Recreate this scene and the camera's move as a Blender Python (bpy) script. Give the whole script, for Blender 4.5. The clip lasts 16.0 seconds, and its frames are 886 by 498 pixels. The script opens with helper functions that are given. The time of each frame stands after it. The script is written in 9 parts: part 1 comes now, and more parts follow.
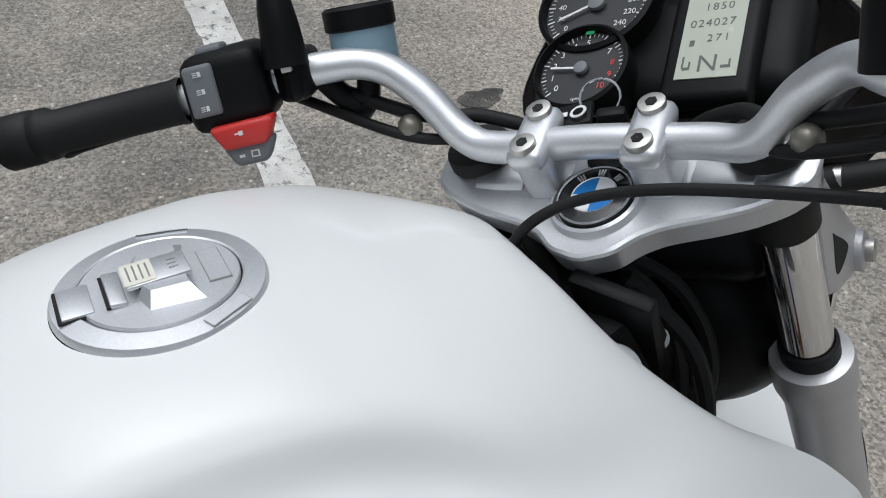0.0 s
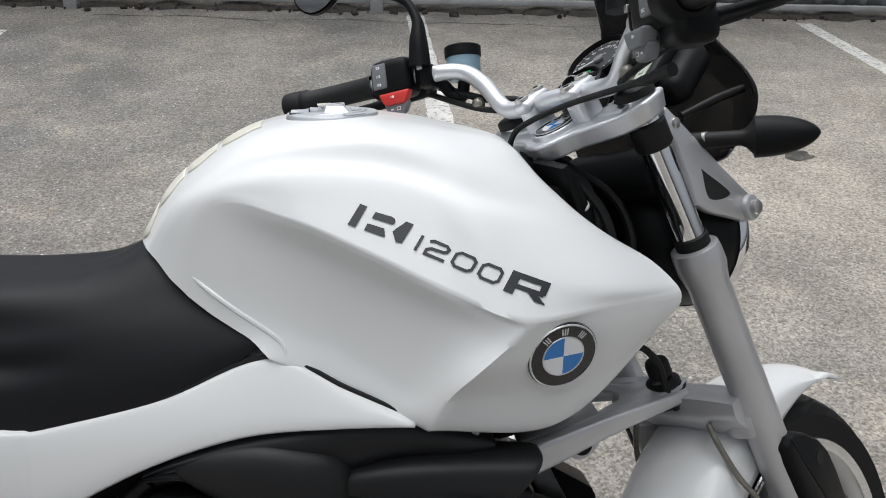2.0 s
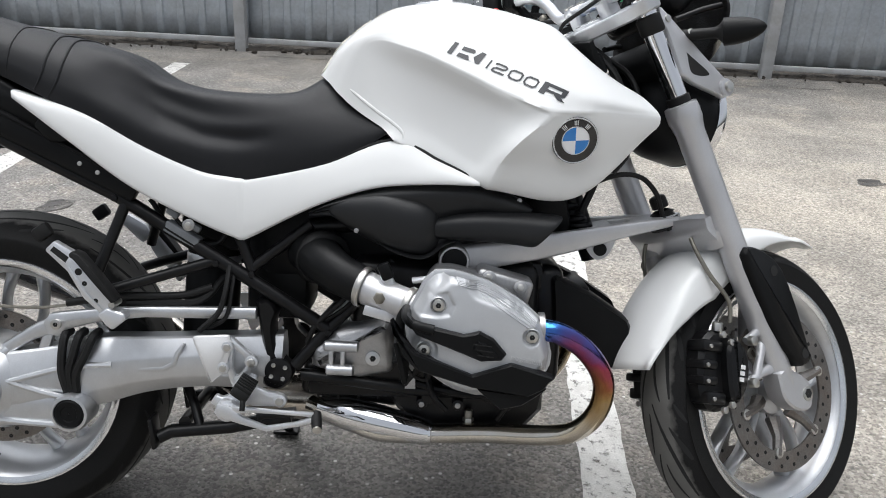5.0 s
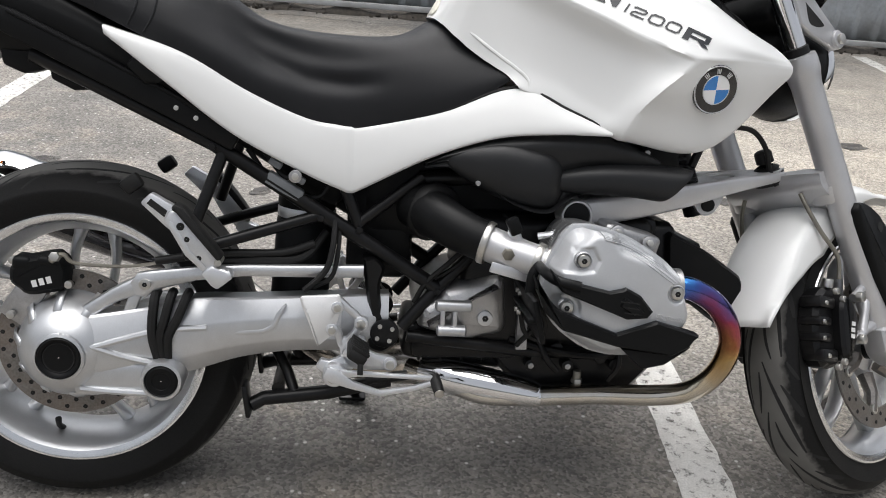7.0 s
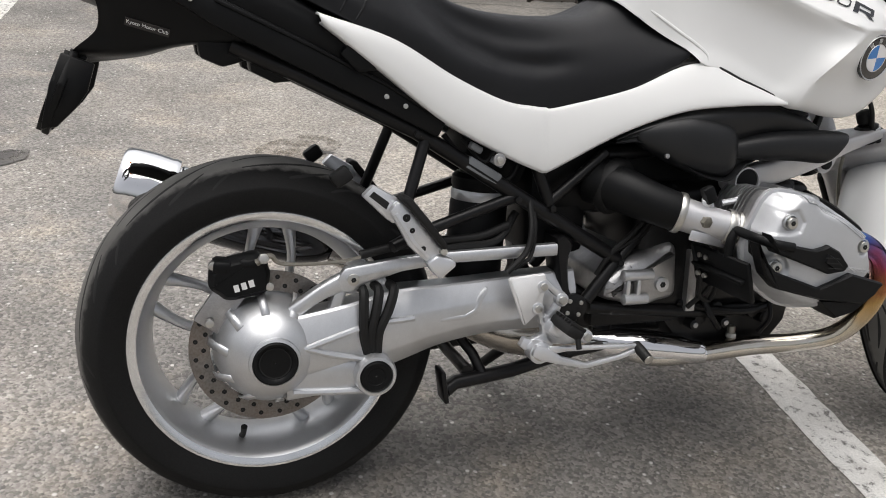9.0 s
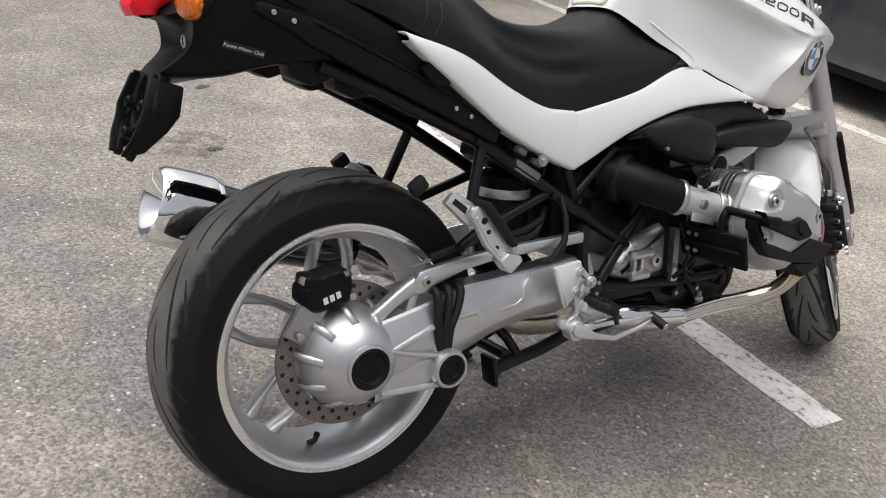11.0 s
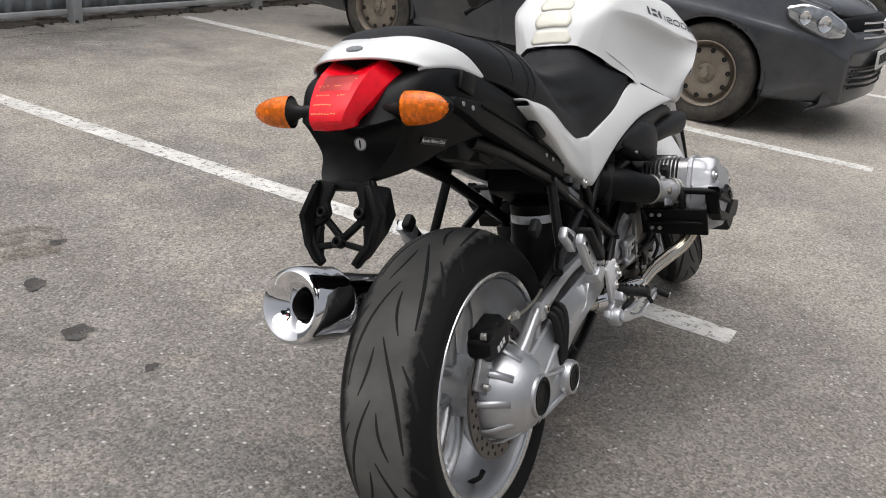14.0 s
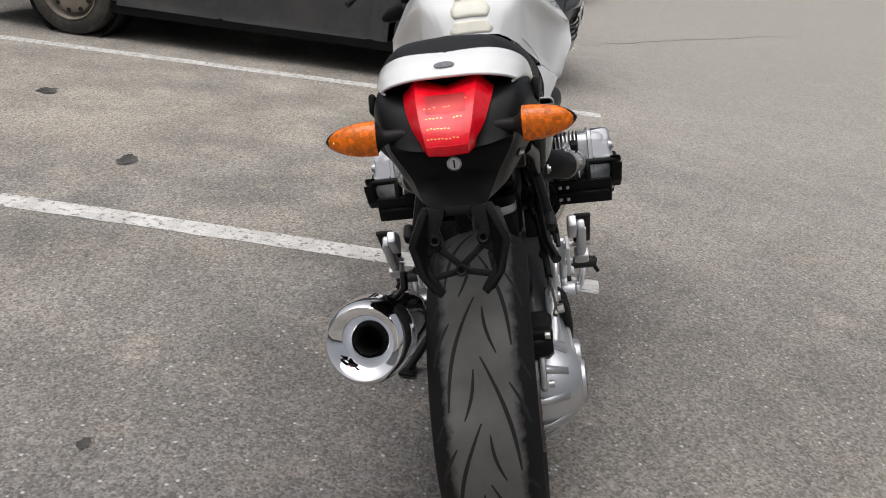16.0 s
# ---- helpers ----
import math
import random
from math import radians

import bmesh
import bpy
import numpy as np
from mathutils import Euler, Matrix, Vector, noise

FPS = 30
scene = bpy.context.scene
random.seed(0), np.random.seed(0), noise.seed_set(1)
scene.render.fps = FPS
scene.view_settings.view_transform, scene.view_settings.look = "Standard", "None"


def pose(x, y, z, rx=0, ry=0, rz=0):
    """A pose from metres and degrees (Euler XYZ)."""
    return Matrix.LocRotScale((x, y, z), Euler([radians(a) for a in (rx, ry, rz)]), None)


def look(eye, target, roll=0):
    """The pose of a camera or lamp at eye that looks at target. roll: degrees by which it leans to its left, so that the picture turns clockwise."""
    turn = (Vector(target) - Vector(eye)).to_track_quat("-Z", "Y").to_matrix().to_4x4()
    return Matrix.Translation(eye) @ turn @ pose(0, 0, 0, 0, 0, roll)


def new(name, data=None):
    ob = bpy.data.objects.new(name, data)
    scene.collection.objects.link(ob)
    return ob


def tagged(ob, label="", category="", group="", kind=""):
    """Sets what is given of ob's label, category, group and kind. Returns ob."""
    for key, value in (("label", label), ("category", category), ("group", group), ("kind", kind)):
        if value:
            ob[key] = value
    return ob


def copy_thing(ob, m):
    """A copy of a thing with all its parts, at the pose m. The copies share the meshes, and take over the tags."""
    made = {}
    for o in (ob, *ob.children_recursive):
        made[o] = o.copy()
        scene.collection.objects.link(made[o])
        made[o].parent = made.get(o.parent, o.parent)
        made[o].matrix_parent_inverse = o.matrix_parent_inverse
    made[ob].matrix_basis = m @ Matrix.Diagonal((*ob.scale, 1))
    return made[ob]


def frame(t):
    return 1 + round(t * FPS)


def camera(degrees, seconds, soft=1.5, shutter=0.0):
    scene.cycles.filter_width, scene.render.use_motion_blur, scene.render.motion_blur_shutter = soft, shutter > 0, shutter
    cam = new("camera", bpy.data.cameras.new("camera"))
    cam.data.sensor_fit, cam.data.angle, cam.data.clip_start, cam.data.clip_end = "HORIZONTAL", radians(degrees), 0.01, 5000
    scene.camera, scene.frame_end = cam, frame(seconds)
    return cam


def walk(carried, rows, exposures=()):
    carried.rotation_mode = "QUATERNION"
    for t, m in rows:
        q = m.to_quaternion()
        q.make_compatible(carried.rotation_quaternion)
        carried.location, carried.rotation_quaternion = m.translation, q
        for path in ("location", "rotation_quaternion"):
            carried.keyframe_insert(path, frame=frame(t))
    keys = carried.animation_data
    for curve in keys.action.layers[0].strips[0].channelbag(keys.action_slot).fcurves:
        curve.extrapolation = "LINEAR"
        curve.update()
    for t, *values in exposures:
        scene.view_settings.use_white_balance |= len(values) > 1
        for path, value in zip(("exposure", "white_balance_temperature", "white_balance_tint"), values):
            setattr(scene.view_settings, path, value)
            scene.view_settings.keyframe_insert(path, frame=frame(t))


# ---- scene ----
cam = camera(54.0, 16.0, soft=1.0)
ROWS = [
    (0.0, 0.7937, -0.0955, 1.3559, 46.482, -5.931, -26.956),
    (0.5, 0.7751, -0.2279, 1.3674, 50.910, -3.898, -19.951),
    (1.0, 0.7517, -0.4079, 1.3806, 55.269, -3.321, -16.969),
    (1.5, 0.7438, -0.6042, 1.3896, 58.771, -3.299, -13.494),
    (2.0, 0.8071, -0.7843, 1.3827, 61.560, -2.159, -8.469),
    (2.5, 0.8890, -0.9604, 1.3485, 62.927, -1.125, -4.660),
    (3.0, 0.8962, -1.1081, 1.3061, 65.270, -0.838, -2.534),
    (3.5, 0.8741, -1.2821, 1.2592, 67.350, -2.114, -0.030),
    (4.0, 0.8779, -1.4194, 1.2482, 67.203, -1.924, 1.715),
    (6.5, 0.5961, -1.5047, 1.1885, 66.865, -3.967, -3.924),
    (7.0, 0.4786, -1.4061, 1.1653, 65.151, -4.550, -4.748),
    (7.5, 0.3464, -1.3497, 1.1550, 63.502, -4.749, -6.008),
    (8.0, 0.1423, -1.3669, 1.1636, 63.439, -5.028, -9.495),
    (8.5, -0.0299, -1.3608, 1.1599, 63.813, -5.617, -12.740),
    (9.0, -0.1534, -1.2975, 1.1424, 63.873, -5.492, -16.711),
    (9.5, -0.2974, -1.2515, 1.1540, 63.760, -6.581, -20.733),
    (10.0, -0.4388, -1.2379, 1.1571, 63.846, -8.211, -24.416),
    (12.5, -1.0648, -0.9112, 1.2078, 65.825, -6.034, -47.756),
    (13.0, -1.2196, -0.8369, 1.2218, 67.519, -5.475, -52.077),
    (13.5, -1.2974, -0.6847, 1.2038, 67.860, -5.125, -56.406),
    (14.0, -1.3796, -0.5341, 1.2030, 67.378, -5.763, -61.825),
    (14.5, -1.4986, -0.3542, 1.1983, 67.404, -6.747, -68.625),
    (15.0, -1.5719, -0.1960, 1.1868, 67.092, -6.526, -74.003),
    (15.5, -1.5369, -0.0120, 1.1761, 67.158, -5.901, -79.741),
    (16.0, -1.5092, 0.1536, 1.1939, 67.538, -5.934, -85.876),
]
LEAN = 13.03
walk(cam, [(t, pose(x, y, z, rx, ry, rz)) for t, x, y, z, rx, ry, rz in ROWS],
     [(0.0, -0.2, 6050, 8), (1.0, -0.04, 6050, 8), (2.0, 0.22, 6200, 9), (2.6, 0.52, 6200, 9), (4.0, 0.72, 6150, 9), (6.5, 0.72, 6350, 10), (10.0, 0.64, 6550, 11), (12.5, 0.5, 6450, 11), (16.0, 0.08, 6400, 12)])

# ---- sky and light: bright overcast day ----
world = bpy.data.worlds.new("overcast_sky")
scene.world = world
world.use_nodes = True
wn, wl = world.node_tree.nodes, world.node_tree.links
sky = wn.new("ShaderNodeTexSky")
sky.sky_type, sky.sun_disc = 'NISHITA', False
sky.sun_elevation, sky.sun_rotation = radians(66), radians(-20)
sky.air_density, sky.dust_density, sky.ozone_density = 1.0, 6.0, 1.0
grey = wn.new("ShaderNodeHueSaturation")
grey.inputs["Saturation"].default_value = 0.22
wl.new(sky.outputs[0], grey.inputs["Color"])
# an overcast sky is about three times as bright overhead as at the horizon
wc, ws = wn.new("ShaderNodeTexCoord"), wn.new("ShaderNodeSeparateXYZ")
wl.new(wc.outputs["Generated"], ws.inputs[0])
wr = wn.new("ShaderNodeMapRange")
wr.inputs["From Min"].default_value, wr.inputs["From Max"].default_value = 0.0, 1.0
wr.inputs["To Min"].default_value, wr.inputs["To Max"].default_value = 0.88, 1.24
wl.new(ws.outputs[2], wr.inputs[0])
wm = wn.new("ShaderNodeMix")
wm.data_type, wm.blend_type = 'RGBA', 'MULTIPLY'
wm.inputs[0].default_value = 1.0
wl.new(grey.outputs[0], wm.inputs[6]), wl.new(wr.outputs[0], wm.inputs[7])
wl.new(wm.outputs[2], wn["Background"].inputs[0])
wn["Background"].inputs[1].default_value = 0.105
sun = new("sun", bpy.data.lights.new("sun", 'SUN'))
sun.data.energy, sun.data.angle, sun.data.color = 1.25, radians(55), (1.0, 0.97, 0.93)
sun.matrix_world = look((0, 0, 10), (0.6, 0.7, 5.4))

# ---- helpers for meshes ----
from mathutils.bvhtree import BVHTree


def cr(keys, n):
    """n points on a smooth curve through the keys."""
    k = np.array(keys, float)
    k = np.vstack([2 * k[0] - k[1], k, 2 * k[-1] - k[-2]])
    u = np.linspace(0, len(keys) - 1, n)
    i = np.minimum(u.astype(int), len(keys) - 2)
    f = (u - i)[:, None]
    a, b, c, d = k[i], k[i + 1], k[i + 2], k[i + 3]
    return 0.5 * (2 * b + (c - a) * f + (2 * a - 5 * b + 4 * c - d) * f ** 2 + (3 * b - a - 3 * c + d) * f ** 3)


def grid(bm, pts, wrap_u=False, wrap_v=False):
    """Faces over a grid of points [u][v]."""
    vs = [[bm.verts.new(p) for p in row] for row in pts]
    nu, nv = len(vs), len(vs[0])
    for i in range(nu if wrap_u else nu - 1):
        for j in range(nv if wrap_v else nv - 1):
            q = (vs[i][j], vs[(i + 1) % nu][j], vs[(i + 1) % nu][(j + 1) % nv], vs[i][(j + 1) % nv])
            bm.faces.new(q)
    return vs


def skin(bm, rails, nu, nv, side=1, half=False):
    """A smooth sheet through lengthwise rails; side -1 is the machine's right."""
    a = np.array([cr(r, nu) for r in rails])
    g = np.array([cr(a[:, i], nv) for i in range(nu)])
    if half:                                   # nothing crosses the middle plane
        g[:, :, 1] = np.maximum(g[:, :, 1], 0)
    g[:, :, 1] *= side
    return grid(bm, g)


def creased(bm, rails, per, rail_break, col_break, side=1):
    """A sheet through rails, sharp along one rail and, past it, along one cross line."""
    k = len(rails[0]) - 1
    pts = [cr(r, k * per + 1) if i < rail_break else np.vstack([cr(r[:col_break + 1], col_break * per + 1), cr(r[col_break:], (k - col_break) * per + 1)[1:]]) for i, r in enumerate(rails)]
    a, n = np.array(pts), len(rails) - 1
    g = np.array([np.vstack([cr(a[:rail_break + 1, i], rail_break * 6 + 1), cr(a[rail_break:, i], (n - rail_break) * 6 + 1)[1:]]) for i in range(k * per + 1)])
    g[:, :, 1] *= side
    return grid(bm, g)


def tube(bm, pts, r, seg=10, n=0, caps=True):
    """A round bar along points; n resamples it smoothly; r may be one radius or one for each point."""
    rad = np.full(len(pts), r, float) if np.isscalar(r) else np.array(r, float)
    p = np.array(pts, float)
    if n:
        q = cr(np.hstack([p, rad[:, None]]), n)
        p, rad = q[:, :3], q[:, 3]
    t = np.gradient(p, axis=0)
    t /= np.linalg.norm(t, axis=1)[:, None] + 1e-12
    s = np.cross(t[0], (0, 0, 1) if abs(t[0][2]) < 0.9 else (1, 0, 0))
    rows = []
    for i in range(len(p)):
        s = s - t[i] * (s @ t[i])
        s /= np.linalg.norm(s)
        b = np.cross(t[i], s)
        rows.append([p[i] + rad[i] * (math.cos(a) * s + math.sin(a) * b) for a in np.arange(seg) * 2 * math.pi / seg])
    v = grid(bm, rows, wrap_v=True)
    if caps:
        bm.faces.new(v[0]), bm.faces.new(v[-1][::-1])
    return bm


def lathe(bm, prof, centre=(0, 0, 0), axis=(0, 1, 0), seg=48, closed=False, caps=False):
    """Turns (radius, height) pairs round an axis."""
    m = Vector(axis).normalized().to_track_quat('Z', 'Y').to_matrix()
    c = Vector(centre)
    rows = [[c + m @ Vector((r * math.cos(a), r * math.sin(a), h)) for r, h in prof] for a in np.arange(seg) * 2 * math.pi / seg]
    v = grid(bm, rows, wrap_u=True, wrap_v=closed)
    if caps:
        bm.faces.new([row[0] for row in v]), bm.faces.new([row[-1] for row in v])
    return bm


def disc(bm, centre, axis, r, h, seg=24, bevel=0.0):
    """A short round block from centre along axis, with a softened rim."""
    e = bevel or min(r, h) * 0.15
    return lathe(bm, [(r, 0), (r, h - e), (r - e * 0.3, h - e * 0.3), (r - e, h)], centre, axis, seg, caps=True)


def soften(bm, width, seg=2, limit=35):
    bmesh.ops.recalc_face_normals(bm, faces=bm.faces)
    e = [x for x in bm.edges if len(x.link_faces) == 2 and x.calc_face_angle(0) > radians(limit)]
    if e and width:
        bmesh.ops.bevel(bm, geom=e, offset=width, segments=seg, profile=0.5, affect='EDGES', clamp_overlap=True)
    return bm


def prism(outline, y0, y1, bevel=0.0, seg=2, m=None):
    """A plate with an (x, z) outline between two widths."""
    bm = bmesh.new()
    a = [bm.verts.new((x, y0, z)) for x, z in outline]
    b = [bm.verts.new((x, y1, z)) for x, z in outline]
    n = len(a)
    bm.faces.new(a), bm.faces.new(b[::-1])
    for i in range(n):
        bm.faces.new((a[i], b[i], b[(i + 1) % n], a[(i + 1) % n]))
    soften(bm, bevel, seg)
    if m is not None:
        bm.transform(m)
    return bm


def pillow(outline, ys, insets, n=0):
    """A bulged plate: its outline at each width in turn, drawn in by each inset."""
    o = np.array(outline, float)
    if n:
        o = cr(np.vstack([o, o[:1]]), n + 1)[:-1]
    d = np.roll(o, -1, 0) - np.roll(o, 1, 0)
    d /= np.linalg.norm(d, axis=1)[:, None] + 1e-9
    nrm = np.stack([-d[:, 1], d[:, 0]], 1)
    area = np.sum(o[:, 0] * np.roll(o[:, 1], -1) - np.roll(o[:, 0], -1) * o[:, 1])
    nrm *= 1 if area > 0 else -1
    bm = bmesh.new()
    v = grid(bm, [[(p[0], y, p[1]) for p in o + nrm * k] for y, k in zip(ys, insets)], wrap_v=True)
    bm.faces.new(v[0]), bm.faces.new(v[-1][::-1])
    return bm


def block(size, at=(0, 0, 0), rot=(0, 0, 0), bevel=0.004, seg=2):
    bm = bmesh.new()
    bmesh.ops.create_cube(bm, size=1, matrix=Matrix.Diagonal((*size, 1)))
    soften(bm, bevel, seg)
    bm.transform(pose(*at, *rot))
    return bm


def join(*bms):
    """Several pieces of one part as one mesh."""
    out = bmesh.new()
    for b in bms:
        tmp = bpy.data.meshes.new("tmp")
        b.to_mesh(tmp)
        out.from_mesh(tmp)
        bpy.data.meshes.remove(tmp)
    return out


def flip(bm):
    """The same piece on the machine's other side."""
    out = bm.copy()
    out.transform(Matrix.Diagonal((1, -1, 1, 1)))
    bmesh.ops.reverse_faces(out, faces=out.faces)
    return out


def part(name, bm, material, parent=None, label="", m=None, angle=40, solid=0.0, sub=0, fix=True):
    if fix:
        bmesh.ops.recalc_face_normals(bm, faces=bm.faces)
    me = bpy.data.meshes.new(name)
    bm.to_mesh(me)
    bm.free()
    for k in (material if isinstance(material, (list, tuple)) else [material]):
        me.materials.append(k)
    me.shade_smooth()
    me.set_sharp_from_angle(angle=radians(angle))
    ob = new(name, me)
    if parent is not None:
        ob.parent = parent
    if m is not None:
        ob.matrix_basis = m
    if solid:
        k = ob.modifiers.new("thickness", 'SOLIDIFY')
        k.thickness, k.offset = solid, 0
    if sub:
        k = ob.modifiers.new("smooth", 'SUBSURF')
        k.levels = k.render_levels = sub
    return tagged(ob, label) if label else ob


def words(text, size, m, depth=0.0003, spacing=1.0):
    """A bmesh of flat lettering in the built-in font, at m (x along the line, y up, z out)."""
    cu = bpy.data.curves.new("lettering", 'FONT')
    cu.body, cu.size, cu.extrude, cu.space_character, cu.align_x = text, size, depth, spacing, 'CENTER'
    ob = new("lettering", cu)
    me = bpy.data.meshes.new_from_object(ob.evaluated_get(bpy.context.evaluated_depsgraph_get()))
    bm = bmesh.new()
    bm.from_mesh(me)
    bpy.data.objects.remove(ob)
    bpy.data.meshes.remove(me)
    bm.transform(m)
    return bm


def rounded(o, f=0.22, n=120, closed=True):
    """An outline with straight edges and rounded corners."""
    p = []
    for a, b in zip(o, list(o[1:]) + [o[0]]):
        a, b = np.array(a, float), np.array(b, float)
        p += [a + (b - a) * f, a + (b - a) * 0.5, b - (b - a) * f]
    return [tuple(q) for q in cr(np.vstack([p, p[:1]]), n + 1)[:-1]]


def flatbar(pts, width, y0, y1, bevel=0.002):
    """A flat bar along (x, z) points."""
    p = np.array(pts, float)
    d = np.gradient(p, axis=0)
    d /= np.linalg.norm(d, axis=1)[:, None]
    nr = np.stack([-d[:, 1], d[:, 0]], 1)
    w = (np.full(len(p), width) if np.isscalar(width) else np.array(width))[:, None] / 2
    return prism([tuple(q) for q in p + nr * w] + [tuple(q) for q in (p - nr * w)[::-1]], y0, y1, bevel)


def thing(name, label, category, m=None, group="", kind=""):
    ob = new(name)
    if m is not None:
        ob.matrix_basis = m
    return tagged(ob, label, category, group, kind)


# ---- materials ----
def surf(name, base, rough=0.5, metal=0.0, vary=0.12, scale=8.0, fine=0.0, bump=0.0, bump_scale=300.0, coat=0.0, dirt=None, dirt_amount=0.35, dirt_scale=5.0, rough_vary=0.1, spec=0.5):
    """A surface with coarse and fine variation of colour and gloss, fine relief and, where given, dirt."""
    ma = bpy.data.materials.new(name)
    ma.use_nodes = True
    n, l = ma.node_tree.nodes, ma.node_tree.links
    p = n["Principled BSDF"]
    co = n.new("ShaderNodeTexCoord")
    no = n.new("ShaderNodeTexNoise")
    no.inputs["Scale"].default_value, no.inputs["Detail"].default_value, no.inputs["Roughness"].default_value = scale, 6, 0.6
    l.new(co.outputs["Object"], no.inputs["Vector"])
    ramp = n.new("ShaderNodeMapRange")
    ramp.interpolation_type = 'SMOOTHSTEP'
    ramp.inputs["From Min"].default_value, ramp.inputs["From Max"].default_value = 0.2, 0.8
    ramp.inputs["To Min"].default_value, ramp.inputs["To Max"].default_value = 1 - vary, 1 + vary
    l.new(no.outputs[0], ramp.inputs[0])
    mul = n.new("ShaderNodeMix")
    mul.data_type, mul.blend_type = 'RGBA', 'MULTIPLY'
    mul.inputs[0].default_value = 1
    mul.inputs[6].default_value = (*base, 1)
    l.new(ramp.outputs[0], mul.inputs[7])
    col = mul.outputs[2]
    fi = n.new("ShaderNodeTexNoise")
    fi.inputs["Scale"].default_value, fi.inputs["Detail"].default_value = bump_scale, 3
    l.new(co.outputs["Object"], fi.inputs["Vector"])
    if fine:
        r2 = n.new("ShaderNodeMapRange")
        r2.inputs["From Min"].default_value, r2.inputs["From Max"].default_value = 0.35, 0.65
        r2.inputs["To Min"].default_value, r2.inputs["To Max"].default_value = 1 - fine, 1 + fine
        l.new(fi.outputs[0], r2.inputs[0])
        m2 = n.new("ShaderNodeMix")
        m2.data_type, m2.blend_type = 'RGBA', 'MULTIPLY'
        m2.inputs[0].default_value = 1
        l.new(col, m2.inputs[6]), l.new(r2.outputs[0], m2.inputs[7])
        col = m2.outputs[2]
    if dirt:
        d = n.new("ShaderNodeTexNoise")
        d.inputs["Scale"].default_value, d.inputs["Detail"].default_value, d.inputs["Roughness"].default_value = dirt_scale, 8, 0.7
        l.new(co.outputs["Object"], d.inputs["Vector"])
        dr = n.new("ShaderNodeMapRange")
        dr.inputs["From Min"].default_value, dr.inputs["From Max"].default_value = 0.42, 0.72
        dr.inputs["To Max"].default_value = dirt_amount
        l.new(d.outputs[0], dr.inputs[0])
        dm = n.new("ShaderNodeMix")
        dm.data_type = 'RGBA'
        l.new(dr.outputs[0], dm.inputs[0]), l.new(col, dm.inputs[6])
        dm.inputs[7].default_value = (*dirt, 1)
        col = dm.outputs[2]
    l.new(col, p.inputs["Base Color"])
    rr = n.new("ShaderNodeMapRange")
    rr.inputs["From Min"].default_value, rr.inputs["From Max"].default_value = 0.15, 0.85
    rr.inputs["To Min"].default_value, rr.inputs["To Max"].default_value = max(rough - rough_vary * rough, 0.01), min(rough + rough_vary * rough * 2, 1)
    l.new(no.outputs[0], rr.inputs[0])
    l.new(rr.outputs[0], p.inputs["Roughness"])
    p.inputs["Metallic"].default_value = metal
    p.inputs["Specular IOR Level"].default_value = spec
    p.inputs["Coat Weight"].default_value, p.inputs["Coat Roughness"].default_value = coat, 0.04
    if bump:
        b = n.new("ShaderNodeBump")
        b.inputs["Strength"].default_value, b.inputs["Distance"].default_value = bump, 0.001
        l.new(fi.outputs[0], b.inputs["Height"]), l.new(b.outputs[0], p.inputs["Normal"])
    return ma


WHITE = surf("white_gloss_paint", (0.745, 0.75, 0.742), 0.45, vary=0.014, scale=3, coat=0.55, rough_vary=0.0, spec=0.3)
WHITE2 = surf("white_tail_paint", (0.82, 0.83, 0.82), 0.25, vary=0.01, scale=4, coat=0.5, rough_vary=0.0)
SILVER = surf("silver_paint", (0.60, 0.61, 0.625), 0.38, metal=0.9, vary=0.07, scale=9, fine=0.06, bump_scale=900, bump=0.05, dirt=(0.22, 0.20, 0.18), dirt_amount=0.16, dirt_scale=14)
COVERPAINT = surf("silver_cover_paint", (0.52, 0.53, 0.545), 0.46, metal=0.55, vary=0.05, scale=9, fine=0.05, bump_scale=900, bump=0.05, dirt=(0.22, 0.20, 0.18), dirt_amount=0.12, dirt_scale=14)
FORK = surf("grey_fork_coating", (0.56, 0.56, 0.57), 0.36, metal=0.6, vary=0.05, scale=12, fine=0.05, bump=0.08, bump_scale=900)
ALU = surf("anodised_aluminium", (0.70, 0.71, 0.73), 0.40, metal=0.85, vary=0.04, scale=15, fine=0.04, bump_scale=700)
CAST = surf("cast_aluminium", (0.46, 0.46, 0.465), 0.38, metal=0.9, vary=0.15, scale=20, fine=0.1, bump=0.25, bump_scale=700, dirt=(0.10, 0.09, 0.08), dirt_amount=0.4, dirt_scale=16)
CHROME = surf("polished_chrome", (0.82, 0.82, 0.83), 0.05, metal=1.0, vary=0.02, scale=10, rough_vary=0.3)
STEEL = surf("stainless_pipe", (0.62, 0.59, 0.54), 0.2, metal=1.0, vary=0.14, scale=11, fine=0.06, bump_scale=120, dirt=(0.30, 0.22, 0.14), dirt_amount=0.4, dirt_scale=8)
BOLT = surf("zinc_bolt", (0.55, 0.54, 0.51), 0.35, metal=1.0, vary=0.15, scale=60)
BLACK = surf("black_frame_paint", (0.006, 0.006, 0.0065), 0.3, vary=0.2, scale=20, fine=0.15, dirt=(0.05, 0.045, 0.04), dirt_amount=0.08, dirt_scale=20, spec=0.25)
PLASTIC = surf("matt_black_plastic", (0.0055, 0.0058, 0.0062), 0.40, vary=0.15, scale=12, fine=0.15, bump=0.12, bump_scale=1200, dirt=(0.035, 0.034, 0.032), dirt_amount=0.06, dirt_scale=7, spec=0.14)
GLOSSBLACK = surf("gloss_black", (0.01, 0.01, 0.011), 0.16, vary=0.1)
